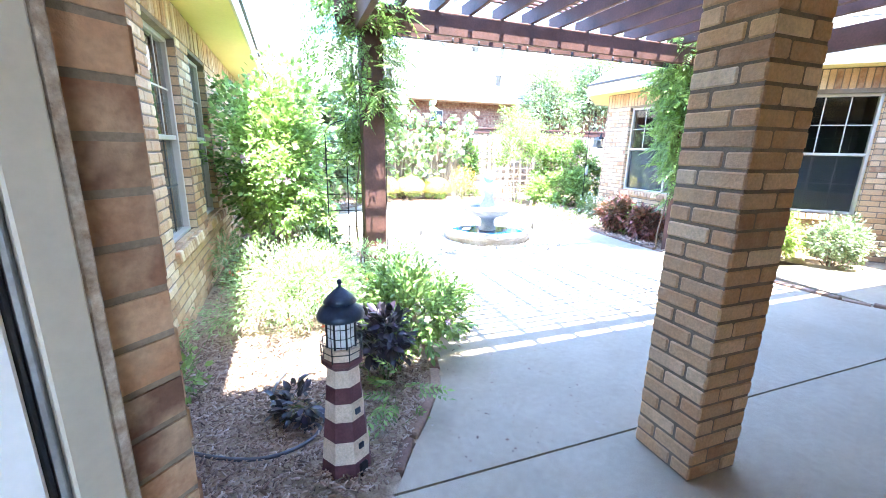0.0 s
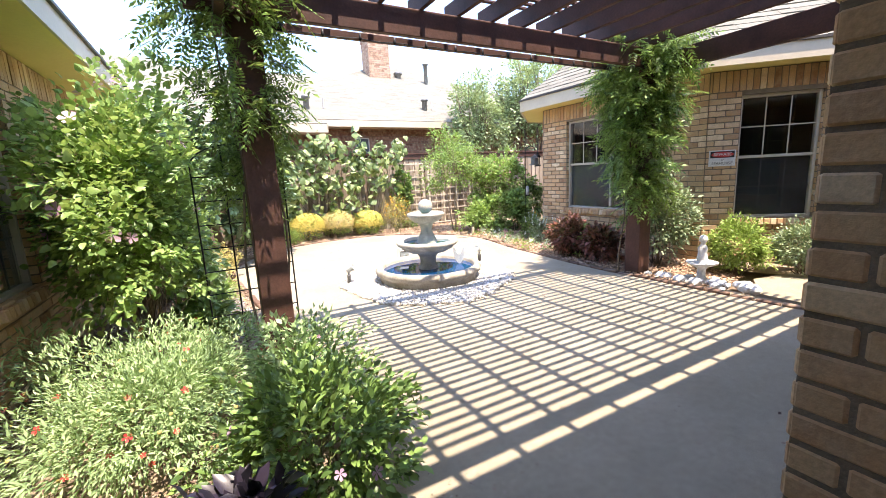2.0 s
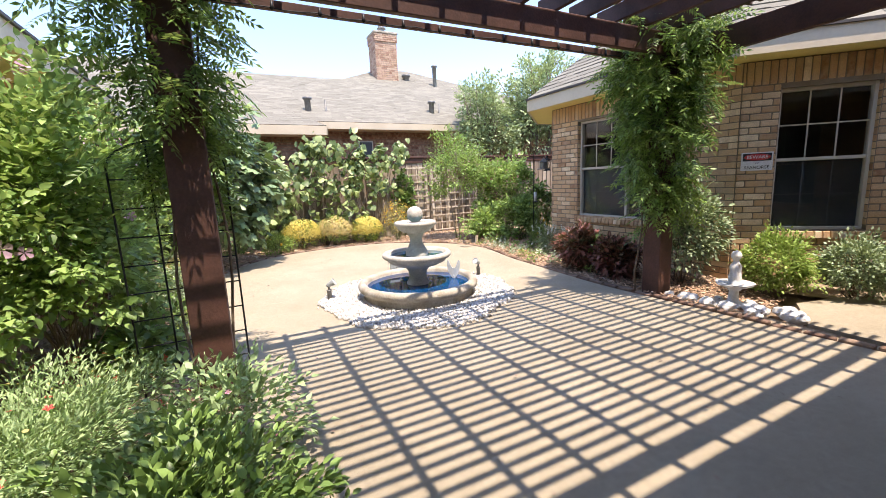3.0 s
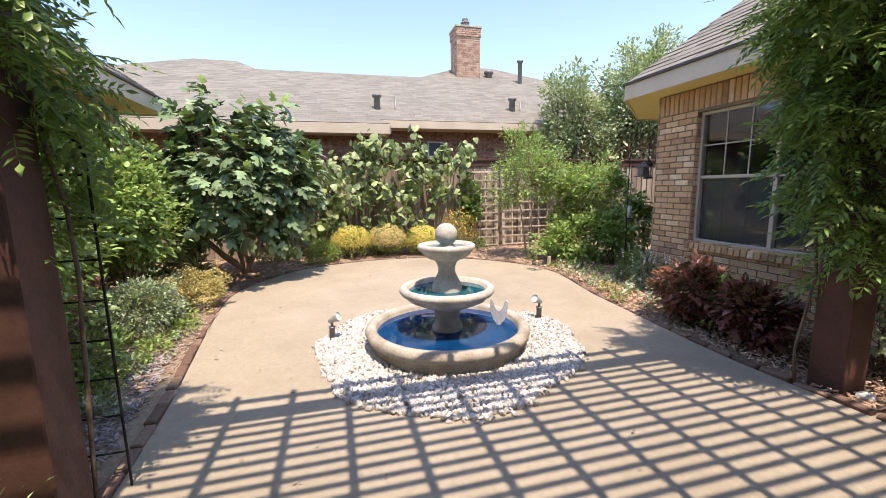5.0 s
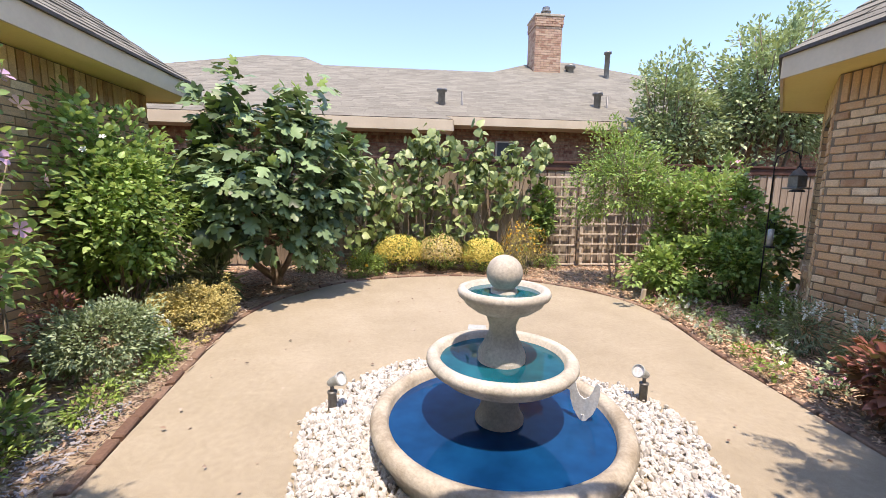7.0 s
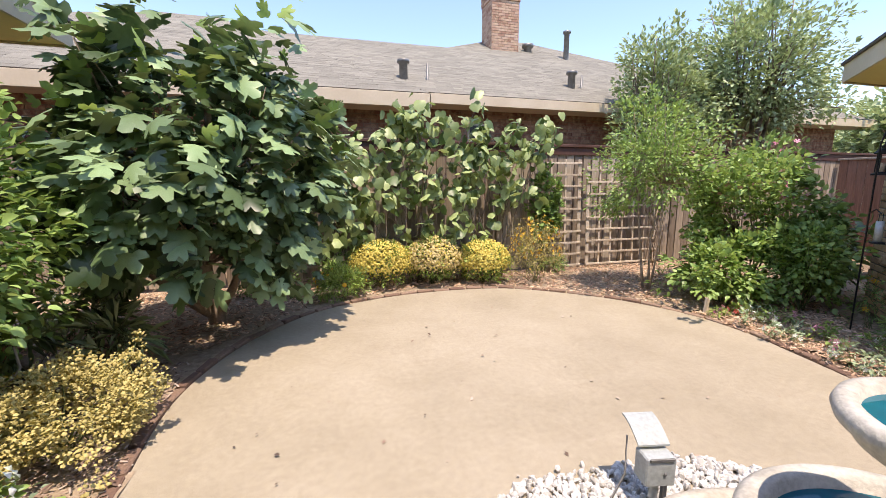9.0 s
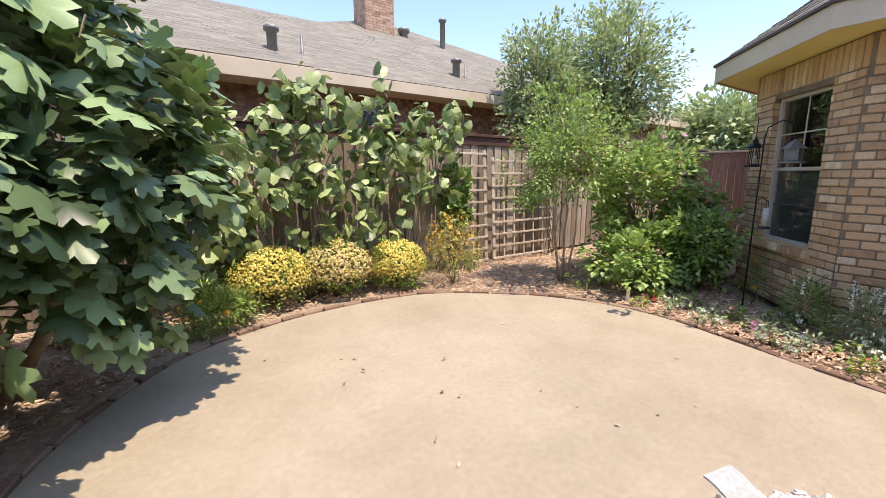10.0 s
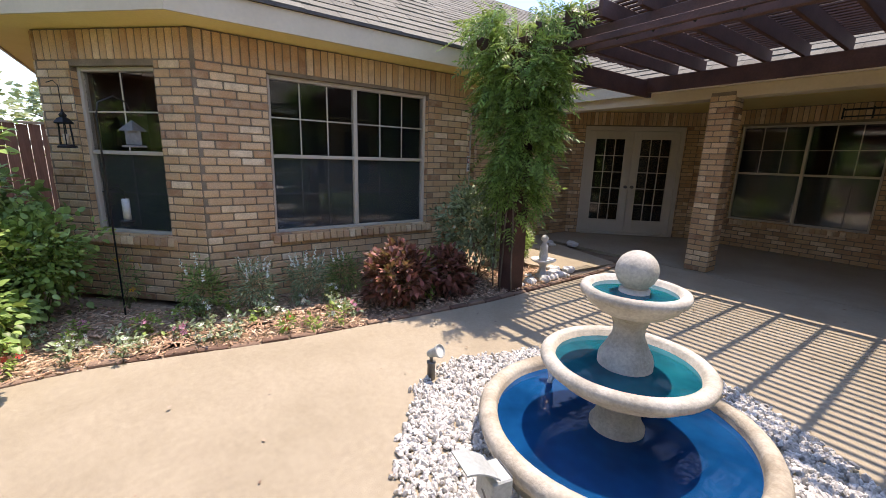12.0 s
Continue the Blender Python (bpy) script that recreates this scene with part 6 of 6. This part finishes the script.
def chips(name, label, outline, count, size, seed, material, shape=CHIP, z=0.012, fraction=None):
    rs = np.random.RandomState(seed)
    xs, ys = [q[0] for q in outline], [q[1] for q in outline]
    pos = []
    while len(pos) < count:
        x, y = rs.uniform(min(xs), max(xs)), rs.uniform(min(ys), max(ys))
        c = False
        for (x0, y0), (x1, y1) in zip(outline, outline[1:] + outline[:1]):
            if (y0 > y) != (y1 > y) and x < (x1 - x0) * (y - y0) / (y1 - y0) + x0:
                c = not c
        if c:
            pos.append((x, y, z + rs.uniform(-0.008, 0.016)))
    pos = np.array(pos)
    a = rs.uniform(0, 2 * math.pi, count)
    x = np.stack([np.cos(a), np.sin(a), rs.normal(0, 0.22, count)], axis=1)
    x /= np.linalg.norm(x, axis=1, keepdims=True)
    zv = np.array([0, 0, 1.0]) + rs.normal(0, 0.25, (count, 3))
    zv -= x * np.sum(x * zv, axis=1, keepdims=True)
    zv /= np.linalg.norm(zv, axis=1, keepdims=True)
    fr_ = np.stack([x, np.cross(zv, x), zv], axis=2)
    return tagged(part(name, scatter_mesh(name, shape, pos, fr_, size * rs.uniform(0.4, 1.4, count), material)), label, "mulch", "", "stuff")


chips("bark_chips", "grey-brown bark chips covering the west bed", [(1.0, 2.45), (2.0, 2.45), (2.5, 3.2), (2.55, 5.4), (2.3, 9.6), (1.0, 9.8)], 14000, 0.032, 1, M_CHIP)
chips("bark_chips", "fine grey-brown bark chips by the garden lighthouse", [(0.99, 2.44), (2.05, 2.44), (2.34, 2.9), (2.5, 3.3), (2.4, 3.8), (0.99, 4.1)], 12000, 0.024, 7, M_CHIP, CHIP, 0.022)
chips("bark_chips", "red-brown bark chips under the fence", [(2.3, 9.7), (3.1, 10.85), (4.45, 11.3), (5.65, 10.98), (6.7, 10.1), (6.95, 9.6), (9.5, 9.6), (9.5, 11.9), (0.5, 11.9), (0.5, 10.2)], 11000, 0.042, 2, M_SUNLITCHIP)
chips("bark_chips", "bark chips covering the east bed, coloured pale as if sunlit", [(6.62, 5.4), (6.66, 7.1), (6.95, 8.9), (6.95, 9.5), (8.6, 9.4), (7.75, 8.2), (7.8, 5.2), (7.4, 4.3), (6.7, 4.2)], 9000, 0.038, 3, M_SUNLITCHIP)
LITTER = (np.array([(-.5, 0, 0), (0, .3, .1), (.5, 0, .02), (0, -.3, .12)], float), [(0, 1, 2), (0, 2, 3)])
chips("leaf_litter", "scattered dry leaves and grit on the concrete", [(2.75, 2.6), (6.4, 2.6), (6.3, 8.5), (5.5, 10.6), (3.3, 10.5), (2.6, 8.0)], 170, 0.028, 4, M_CHIP, LITTER, 0.009)
chips("leaf_litter", "fine debris along the shaded porch edge", [(2.2, 2.45), (3.2, 2.45), (3.4, 3.3), (2.7, 3.6)], 130, 0.016, 5, M_CHIP, LITTER, 0.009)
chips("slate_chips", "blue-grey stone chips at the edge of the west bed", [(2.05, 5.7), (2.5, 5.7), (2.36, 7.2), (2.1, 7.2)], 900, 0.035, 6, rough_mat("slate_chip", (0.24, 0.23, 0.25), (0.46, 0.45, 0.47), 30, 90, 0.9, 0.2))

# ---- the garden lighthouse ----
M_CREAM = rough_mat("cream_paint", (0.56, 0.43, 0.30), (0.72, 0.58, 0.43), 18, 120, 0.8, 0.5)
M_MAROON = rough_mat("maroon_paint", (0.075, 0.022, 0.028), (0.13, 0.045, 0.05), 18, 120, 0.7, 0.5)
M_NAVY = rough_mat("navy_metal", (0.012, 0.022, 0.045), (0.03, 0.05, 0.085), 12, 90, 0.4, 0.2, metal=0.3)
lh = thing("garden_lighthouse", "striped maroon and cream garden lighthouse standing in the mulch", "garden ornament", (1.905, 2.645, 0.005), 12)
cuts = [0.0, 0.075, 0.175, 0.265, 0.345, 0.415, 0.49]


def taper(z):
    return 0.112 - 0.046 * z / 0.49


for i, (a, b) in enumerate(zip(cuts, cuts[1:])):
    part("band", lathe([(0.0, a), (taper(a), a), (taper(b), b), (0.0, b)], 8), M_CREAM if i % 2 else M_MAROON, lh, "cream painted band" if i % 2 else "maroon painted band")
part("gallery", lathe([(0.066, 0.488), (0.088, 0.515), (0.088, 0.530), (0.0, 0.532)], 8), M_MAROON, lh)
part("gallery_wall", lathe([(0.074, 0.53), (0.074, 0.575), (0.0, 0.576)], 8), M_CREAM, lh)
rail = bmesh.new()
for k in range(8):
    a = 2 * math.pi * k / 8
    a2 = 2 * math.pi * (k + 1) / 8
    tube(rail, [(0.086 * math.cos(a), 0.086 * math.sin(a), 0.53), (0.086 * math.cos(a), 0.086 * math.sin(a), 0.60)], 0.0025, 5)
    for z in (0.565, 0.598):
        tube(rail, [(0.086 * math.cos(a), 0.086 * math.sin(a), z), (0.086 * math.cos(a2), 0.086 * math.sin(a2), z)], 0.002, 5)
part("gallery_rail", rail, M_BLACK, lh, "thin black rail")
part("lantern_glass", lathe([(0.056, 0.576), (0.056, 0.70)], 8), M_WHITESTONE, lh, "frosted pale lantern panes")
cage = bmesh.new()
for k in range(8):
    a = 2 * math.pi * k / 8
    tube(cage, [(0.060 * math.cos(a), 0.060 * math.sin(a), 0.576), (0.060 * math.cos(a), 0.060 * math.sin(a), 0.702)], 0.0042, 6)
    a2 = 2 * math.pi * (k + 1) / 8
    for z in (0.62, 0.66):
        tube(cage, [(0.0575 * math.cos(a), 0.0575 * math.sin(a), z), (0.0575 * math.cos(a2), 0.0575 * math.sin(a2), z)], 0.0018, 5)
    am = (a + a2) / 2
    tube(cage, [(0.0545 * math.cos(am), 0.0545 * math.sin(am), 0.576), (0.0545 * math.cos(am), 0.0545 * math.sin(am), 0.70)], 0.0018, 5)
part("lantern_cage", cage, M_BLACK, lh, "black lantern bars")
part("roof", lathe([(0.0, 0.695), (0.093, 0.70), (0.095, 0.708), (0.088, 0.728), (0.06, 0.752), (0.055, 0.758)], 24), M_NAVY, lh, "dark blue metal roof", True)
part("roof", lathe([(0.05, 0.758), (0.066, 0.764), (0.05, 0.785), (0.022, 0.812), (0.008, 0.822), (0.006, 0.832)], 24), M_NAVY, lh, "dark blue metal cap", True)
part("finial", lathe([(0.0, 0.83), (0.008, 0.834), (0.011, 0.843), (0.007, 0.852), (0.0, 0.854)], 12), M_NAVY, lh, "", True)
for z in (0.14, 0.30):
    fr_ = part("window", boxed((-0.013, -taper(z) * 0.955 - 0.004, z - 0.013), (0.013, -taper(z) * 0.90, z + 0.013), pose(0, 0, 0, 0, 0, 22.5), 0.002), M_NAVY, lh, "tiny dark window")
part("door", boxed((-0.020, -0.113, 0.0), (0.020, -0.096, 0.062), pose(0, 0, 0, 0, 0, 22.5), 0.004), M_BLACK, lh, "tiny black door")

# hose on the mulch
cu = bpy.data.curves.new("garden_hose", "CURVE")
cu.dimensions, cu.bevel_depth, cu.bevel_resolution = "3D", 0.009, 3
sp = cu.splines.new("NURBS")
pts = [(1.12, 3.0), (1.3, 2.86), (1.53, 2.73), (1.74, 2.78), (1.84, 2.90), (1.74, 2.95), (1.62, 3.02), (1.57, 3.15), (1.58, 3.35), (1.66, 3.50)]
sp.points.add(len(pts) - 1)
for q, (x, y) in zip(sp.points, pts):
    q.co = (x, y, 0.032, 1)
sp.use_endpoint_u, sp.order_u = True, 4
hose = new("garden_hose", cu)
cu.materials.append(rough_mat("hose_rubber", (0.05, 0.055, 0.065), (0.10, 0.105, 0.12), 8, 60, 0.5, 0.15))
tagged(hose, "dark grey drip hose curling over the mulch", "hose")


# ---- lights and ornaments round the fountain ----
def spotlight(at, yaw):
    t = thing("garden_spotlight", "grey metal bullet spotlight standing in white pebbles", "spotlight", (at[0], at[1], 0.0), yaw, "spotlights at the fountain")
    part("canister", lathe([(0.0, 0.0), (0.026, 0.0), (0.026, 0.115), (0.030, 0.116), (0.030, 0.125), (0.0, 0.126)], 18), M_DARKMETAL, t, "", True)
    part("knuckle", lathe([(0.012, 0.12), (0.012, 0.155), (0.016, 0.16), (0.0, 0.175)], 12), M_DARKMETAL, t, "", True)
    head = lathe([(0.0, -0.05), (0.018, -0.05), (0.026, -0.03), (0.03, 0.01), (0.042, 0.04), (0.045, 0.055), (0.040, 0.056), (0.036, 0.045)], 20)
    bmesh.ops.transform(head, matrix=pose(0.02, 0, 0.195, 0, 62, 0), verts=head.verts)
    h_ = part("lamp_head", head, M_GREYPAINT, t, "", True)
    lens = lathe([(0.0, 0.046), (0.038, 0.047)], 20)
    bmesh.ops.transform(lens, matrix=pose(0.02, 0, 0.195, 0, 62, 0), verts=lens.verts)
    part("lens", lens, M_WHITESTONE, h_, "pale frosted lens", True)
    return t


spotlight((3.61, 7.07), -25)
spotlight((5.63, 7.06), 200)

jb = thing("outlet_box", "grey outdoor outlet box with its cover flipped open by the fountain", "outlet box", (4.575, 7.48, -0.055), -12)
part("post", lathe([(0.018, -0.02), (0.018, 0.20)], 14), M_GREYPAINT, jb, "", True)
part("post", boxed((0.035, -0.012, 0.0), (0.055, 0.012, 0.20)), M_DARKMETAL, jb)
part("box_body", boxed((-0.06, -0.04, 0.19), (0.065, 0.05, 0.315), None, 0.006), M_GREYPAINT, jb)
part("hinge", boxed((-0.05, -0.045, 0.30), (0.055, -0.038, 0.318)), M_DARKMETAL, jb)
part("latch", boxed((0.012, -0.046, 0.24), (0.026, -0.039, 0.255)), M_DARKMETAL, jb)
lid = bmesh.new()
prev = None
for k in range(7):
    a = radians(8 + 9 * k)
    y, z = 0.02 + 0.14 * k / 6, 0.325 + 0.10 * math.sin(math.pi * 0.5 * (0.25 + 0.75 * k / 6)) - 0.035
    row = [lid.verts.new((x, y, z + o)) for x, o in ((-0.065, 0), (0.07, 0), (0.07, 0.008), (-0.065, 0.008))]
    if prev:
        for j in range(4):
            lid.faces.new((prev[j], prev[(j + 1) % 4], row[(j + 1) % 4], row[j]))
    else:
        lid.faces.new(row)
    prev = row
lid.faces.new(prev[::-1])
part("cover", lid, M_GREYPAINT, jb, "domed cover flipped up")
cord = tube(bmesh.new(), [(-0.07, 0.10, 0.33), (-0.09, 0.06, 0.18), (-0.16, 0.03, 0.085), (-0.28, 0.02, 0.075)], 0.005, 6)
part("cord", cord, M_DARKMETAL, jb, "grey power cord", True)

# tail-shaped ornament in the basin
tail = bmesh.new()
tube(tail, [(0, 0, 0.12), (0.012, 0.0, 0.17), (0.03, 0.005, 0.22), (0.03, 0.0, 0.26)], 0.028, 12, 0.45)
for sgn in (1, -1):
    ring = []
    outline = [(0.0, 0.355), (0.04, 0.37), (0.07, 0.405), (0.09, 0.445), (0.11, 0.465), (0.135, 0.455), (0.14, 0.40), (0.125, 0.335), (0.09, 0.275), (0.03, 0.225), (0.0, 0.22)]
    f0 = [tail.verts.new((0.03 + sgn * x * 0.68, -0.006 + 0.02 * x, z)) for x, z in outline]
    f1 = [tail.verts.new((0.03 + sgn * x * 0.68, 0.006 + 0.02 * x, z)) for x, z in outline]
    tail.faces.new(f0)
    tail.faces.new(f1[::-1])
    for j in range(len(outline)):
        k = (j + 1) % len(outline)
        tail.faces.new((f0[j], f1[j], f1[k], f0[k]))
    fin = [(0.0, 0.12), (0.05, 0.085), (0.095, 0.07), (0.09, 0.12), (0.06, 0.165), (0.0, 0.20)]
    g0 = [tail.verts.new((sgn * (0.02 + x), -0.02, z + 0.01)) for x, z in fin]
    g1 = [tail.verts.new((sgn * (0.02 + x), -0.012, z + 0.01)) for x, z in fin]
    tail.faces.new(g0)
    tail.faces.new(g1[::-1])
    for j in range(len(fin)):
        k = (j + 1) % len(fin)
        tail.faces.new((g0[j], g1[j], g1[k], g0[k]))
tl = tagged(part("tail_ornament", tail, rough_mat("pearl_paint", (0.55, 0.62, 0.66), (0.80, 0.82, 0.82), 14, 60, 0.4, 0.2)), "pale pearly fish-tail ornament standing in the basin", "garden ornament")
tl.matrix_world = pose(4.99, 6.64, -0.06, 0, 0, -35) @ Matrix.Diagonal((0.82, 1, 0.92, 1))

# white figure and stones by the post
stat = lathe([(0.0, 0.0), (0.085, 0.0), (0.085, 0.03), (0.045, 0.06), (0.04, 0.15), (0.07, 0.18), (0.15, 0.215), (0.16, 0.235), (0.12, 0.225), (0.05, 0.22), (0.055, 0.27), (0.045, 0.34), (0.05, 0.39), (0.028, 0.43), (0.022, 0.45), (0.042, 0.475), (0.045, 0.50), (0.03, 0.53), (0.0, 0.545)], 28, 0.03)
st = tagged(part("garden_statue", stat, M_WHITESTONE, None, "", True), "small white plaster statue rising from a shell basin", "statue")
st.matrix_world = pose(6.90, 4.50, 0.0)
rng = random.Random(44)
ROCKS = []
for i in range(4):
    bm = bmesh.new()
    bmesh.ops.create_icosphere(bm, subdivisions=2, radius=1.0)
    for v in bm.verts:
        v.co *= 1 + 0.28 * noise.noise(v.co * 1.7 + Vector((i * 9, 0, 0)))
    ROCKS.append(from_bm("rock", bm, M_WHITESTONE))
for i in range(26):
    y = rng.uniform(3.95, 5.05)
    s = rng.uniform(0.03, 0.075)
    ob = tagged(part("white_stone", ROCKS[i % 4]), "rough white stone along the bed's edge", "stone", "white stones by the post")
    ob.matrix_world = pose(6.74 + rng.random() ** 2 * 0.34, y, s * 0.45, 0, 0, rng.uniform(0, 360)) @ Matrix.Diagonal((s * 1.2, s, s * 0.75, 1))

# sign on the angled wall
sm, _ = frame_of(BAY0, BAY1)
SU, SZ = 1.626 - 0.185, 1.37
sign = thing("warning_sign", "small white warning sign with a red oval on brick", "sign")
part("plate", boxed((SU - 0.15, 0.012, SZ - 0.10), (SU + 0.15, 0.017, SZ + 0.10), sm, 0.002), M_WHITESTONE, sign)
M_SIGNBLACK = rough_mat("sign_black", (0.012, 0.012, 0.012), (0.03, 0.03, 0.03), 9, 60, 0.5, 0.05)
M_SIGNRED = rough_mat("sign_red", (0.50, 0.03, 0.03), (0.62, 0.06, 0.05), 9, 60, 0.5, 0.05)
part("panel", boxed((SU - 0.135, 0.0165, SZ + 0.005), (SU + 0.135, 0.019, SZ + 0.088), sm, 0.001), M_SIGNBLACK, sign)
ov = bmesh.new()
ring = [ov.verts.new(sm @ Vector((SU + 0.125 * math.cos(a), 0.0205, SZ + 0.0465 + 0.036 * math.sin(a)))) for a in [2 * math.pi * k / 36 for k in range(36)]]
ov.faces.new(ring)
part("oval", ov, M_SIGNRED, sign, "red oval")


def letters(words, u, z, size, material):
    c = bpy.data.curves.new("letters", "FONT")
    c.body, c.size, c.align_x, c.align_y, c.extrude = words, size, "CENTER", "CENTER", 0.0006
    c.materials.append(material)
    ob = new("letters", c)
    ob.parent = sign
    ob.matrix_local = sm @ Matrix(((-1, 0, 0, u), (0, 0, 1, 0.0222), (0, 1, 0, z), (0, 0, 0, 1)))


letters("BEWARE", SU, SZ + 0.046, 0.052, M_WHITESTONE)
letters("OF", SU, SZ - 0.022, 0.026, M_SIGNBLACK)
letters("SEAHORSE", SU, SZ - 0.066, 0.050, M_SIGNBLACK)


# wire trellis behind the near post
def wire_trellis(at, width, height):
    t = thing("wire_trellis", "black metal grid trellis beside the pergola post", "trellis", (*at, -0.01), 0, "wire trellises")
    n = 3
    for i in range(n + 1):
        x = width * i / n
        part("upright", tube(bmesh.new(), [(x, 0, 0), (x, 0, height - (0.0 if 0 < i < n else 0.14))], 0.006, 6), M_BLACK, t)
    for k in range(1, 9):
        z = height * k / 9.2
        part("rung", tube(bmesh.new(), [(0, 0.008, z), (width, 0.008, z)], 0.005, 6), M_BLACK, t)
    arch = [(width / 2 - width / 2 * math.cos(a), 0, height - 0.14 + 0.16 * math.sin(a)) for a in [math.pi * k / 10 for k in range(11)]]
    part("arch", tube(bmesh.new(), arch, 0.006, 6), M_BLACK, t)
    return t


wire_trellis((2.10, 5.47), 0.62, 1.62)

# cable with small lamps under the front beam
cable = thing("string_lights", "black cable with small lamp sockets slung under the pergola beam", "string lights")
cpts = [(2.67 + 3.95 * k / 40, 5.284, 2.412 - 0.012 * abs(math.sin(k * 0.9))) for k in range(41)]
part("cable", tube(bmesh.new(), cpts, 0.004, 6), M_BLACK, cable)
sock = lathe([(0.0, 0.0), (0.008, 0.0), (0.008, -0.022), (0.012, -0.03), (0.012, -0.045), (0.006, -0.055), (0.0, -0.056)], 10)
sock_me = from_bm("socket", sock, M_BLACK, True)
for k in range(13):
    s_ = part("socket", sock_me, None, cable)
    s_.matrix_local = pose(2.8 + 0.29 * k, 5.279, 2.445, 0, 0, 0)

# things by the angled wall of the bay
hk = thing("shepherd_hook", "black metal shepherd's hook with bird feeders", "hook", (7.98, 8.72, -0.02))
part("pole", tube(bmesh.new(), [(0, 0, 0), (0, 0, 1.70), (0.0, -0.02, 1.80), (0.03, -0.12, 1.86), (0.06, -0.20, 1.82), (0.06, -0.22, 1.76)], 0.007, 8), M_BLACK, hk, "", True)
part("arm", tube(bmesh.new(), [(0, 0, 1.10), (-0.03, -0.06, 1.14), (-0.05, -0.11, 1.10)], 0.005, 6), M_BLACK, hk, "", True)
bh = thing("bird_house", "pale hanging bird house in front of the window", "bird house", (8.04, 8.50, 1.44))
part("body", boxed((-0.055, -0.055, 0.02), (0.055, 0.055, 0.14), None, 0.004), M_DARKMETAL, bh)
part("floor_tray", boxed((-0.085, -0.085, 0.0), (0.085, 0.085, 0.018), None, 0.004), M_DARKMETAL, bh)
part("roof", lathe([(0.10, 0.135), (0.085, 0.15), (0.03, 0.20), (0.006, 0.22), (0.0, 0.222)], 4), M_DARKMETAL, bh, "grey hipped roof")
part("hanger", tube(bmesh.new(), [(0, 0, 0.215), (0, 0, 0.30)], 0.002, 5), M_BLACK, bh)
tf = thing("bird_feeder", "clear tube bird feeder on the hook", "bird feeder", (7.93, 8.61, 0.82))
part("tube", lathe([(0.0, 0.02), (0.028, 0.02), (0.028, 0.20), (0.0, 0.202)], 16), M_GREYPAINT, tf, "", True)
part("tray", lathe([(0.0, 0.0), (0.05, 0.002), (0.052, 0.018), (0.0, 0.02)], 16), M_BLACK, tf, "", True)
part("handle", tube(bmesh.new(), [(-0.028, 0, 0.2), (-0.024, 0, 0.26), (0, 0, 0.275), (0.024, 0, 0.26), (0.028, 0, 0.2)], 0.003, 6), M_BLACK, tf, "", True)
ln = thing("hanging_lantern", "dark bronze lantern hanging from a hook on the brick wall", "lantern", (8.55, 8.98, 1.42))
part("base", lathe([(0.0, 0.0), (0.075, 0.0), (0.075, 0.015), (0.05, 0.03), (0.0, 0.032)], 6), M_BLACK, ln)
for k in range(6):
    a = 2 * math.pi * k / 6
    part("bar", tube(bmesh.new(), [(0.05 * math.cos(a), 0.05 * math.sin(a), 0.03), (0.043 * math.cos(a), 0.043 * math.sin(a), 0.21)], 0.005, 6), M_BLACK, ln)
part("candle", lathe([(0.0, 0.03), (0.022, 0.03), (0.022, 0.12), (0.0, 0.122)], 12), M_CREAM, ln, "", True)
part("roof", lathe([(0.07, 0.205), (0.075, 0.215), (0.045, 0.25), (0.025, 0.26), (0.03, 0.28), (0.012, 0.30), (0.008, 0.325), (0.0, 0.327)], 6), M_BLACK, ln)
part("hanger", tube(bmesh.new(), [(0, 0, 0.32), (0, 0, 0.52), (0.02, 0.03, 0.56), (0.05, 0.08, 0.54)], 0.004, 6), M_BLACK, ln)
stk = tagged(part("wooden_stake", boxed((-0.035, -0.012, -0.05), (0.035, 0.012, 0.17), None, 0.004), M_LATTICE), "short pale wooden stake at the edge of the bed", "stake")
stk.matrix_world = pose(7.09, 9.46, 0, 3, 4, 20)

# on the porch wall
wb_ = thing("wall_bracket", "black metal wall shelf bracket above the porch window", "bracket", (5.0, -0.294, 2.22))
part("bar", boxed((-0.35, 0.0, 0.10), (0.35, 0.03, 0.125)), M_BLACK, wb_)
part("bar", boxed((-0.35, 0.0, 0.0), (0.35, 0.03, 0.02)), M_BLACK, wb_)
for x in (-0.35, 0.0, 0.33):
    part("upright", boxed((x, 0.031, -0.03), (x + 0.02, 0.05, 0.14)), M_BLACK, wb_)
wl_ = thing("wall_tap", "dark metal hose tap on the porch wall", "tap", (6.72, -0.294, 0.62))
part("pipe", tube(bmesh.new(), [(0, 0, 0), (0, 0.06, 0), (0, 0.10, -0.03), (0, 0.105, -0.08)], 0.014, 8), M_BLACK, wl_, "", True)
part("wheel", lathe([(0.0, 0.0), (0.035, 0.0), (0.035, 0.012), (0.0, 0.014)], 10), M_BLACK, wl_)
part("hose_end", tube(bmesh.new(), [(0, 0.105, -0.07), (0.02, 0.11, -0.2), (0.0, 0.10, -0.34)], 0.016, 8), M_BLACK, wl_, "", True)
for i, (x, y, s) in enumerate(((7.95, 2.5, 0.09), (8.3, 2.7, 0.07), (8.1, 2.85, 0.06))):
    ob = tagged(part("field_stone", ROCKS[i]), "rough stone lying by the porch step", "stone", "stones by the porch")
    ob.matrix_world = pose(x, y, s * 0.4, 0, 0, 40 * i) @ Matrix.Diagonal((s * 1.3, s, s * 0.6, 1))
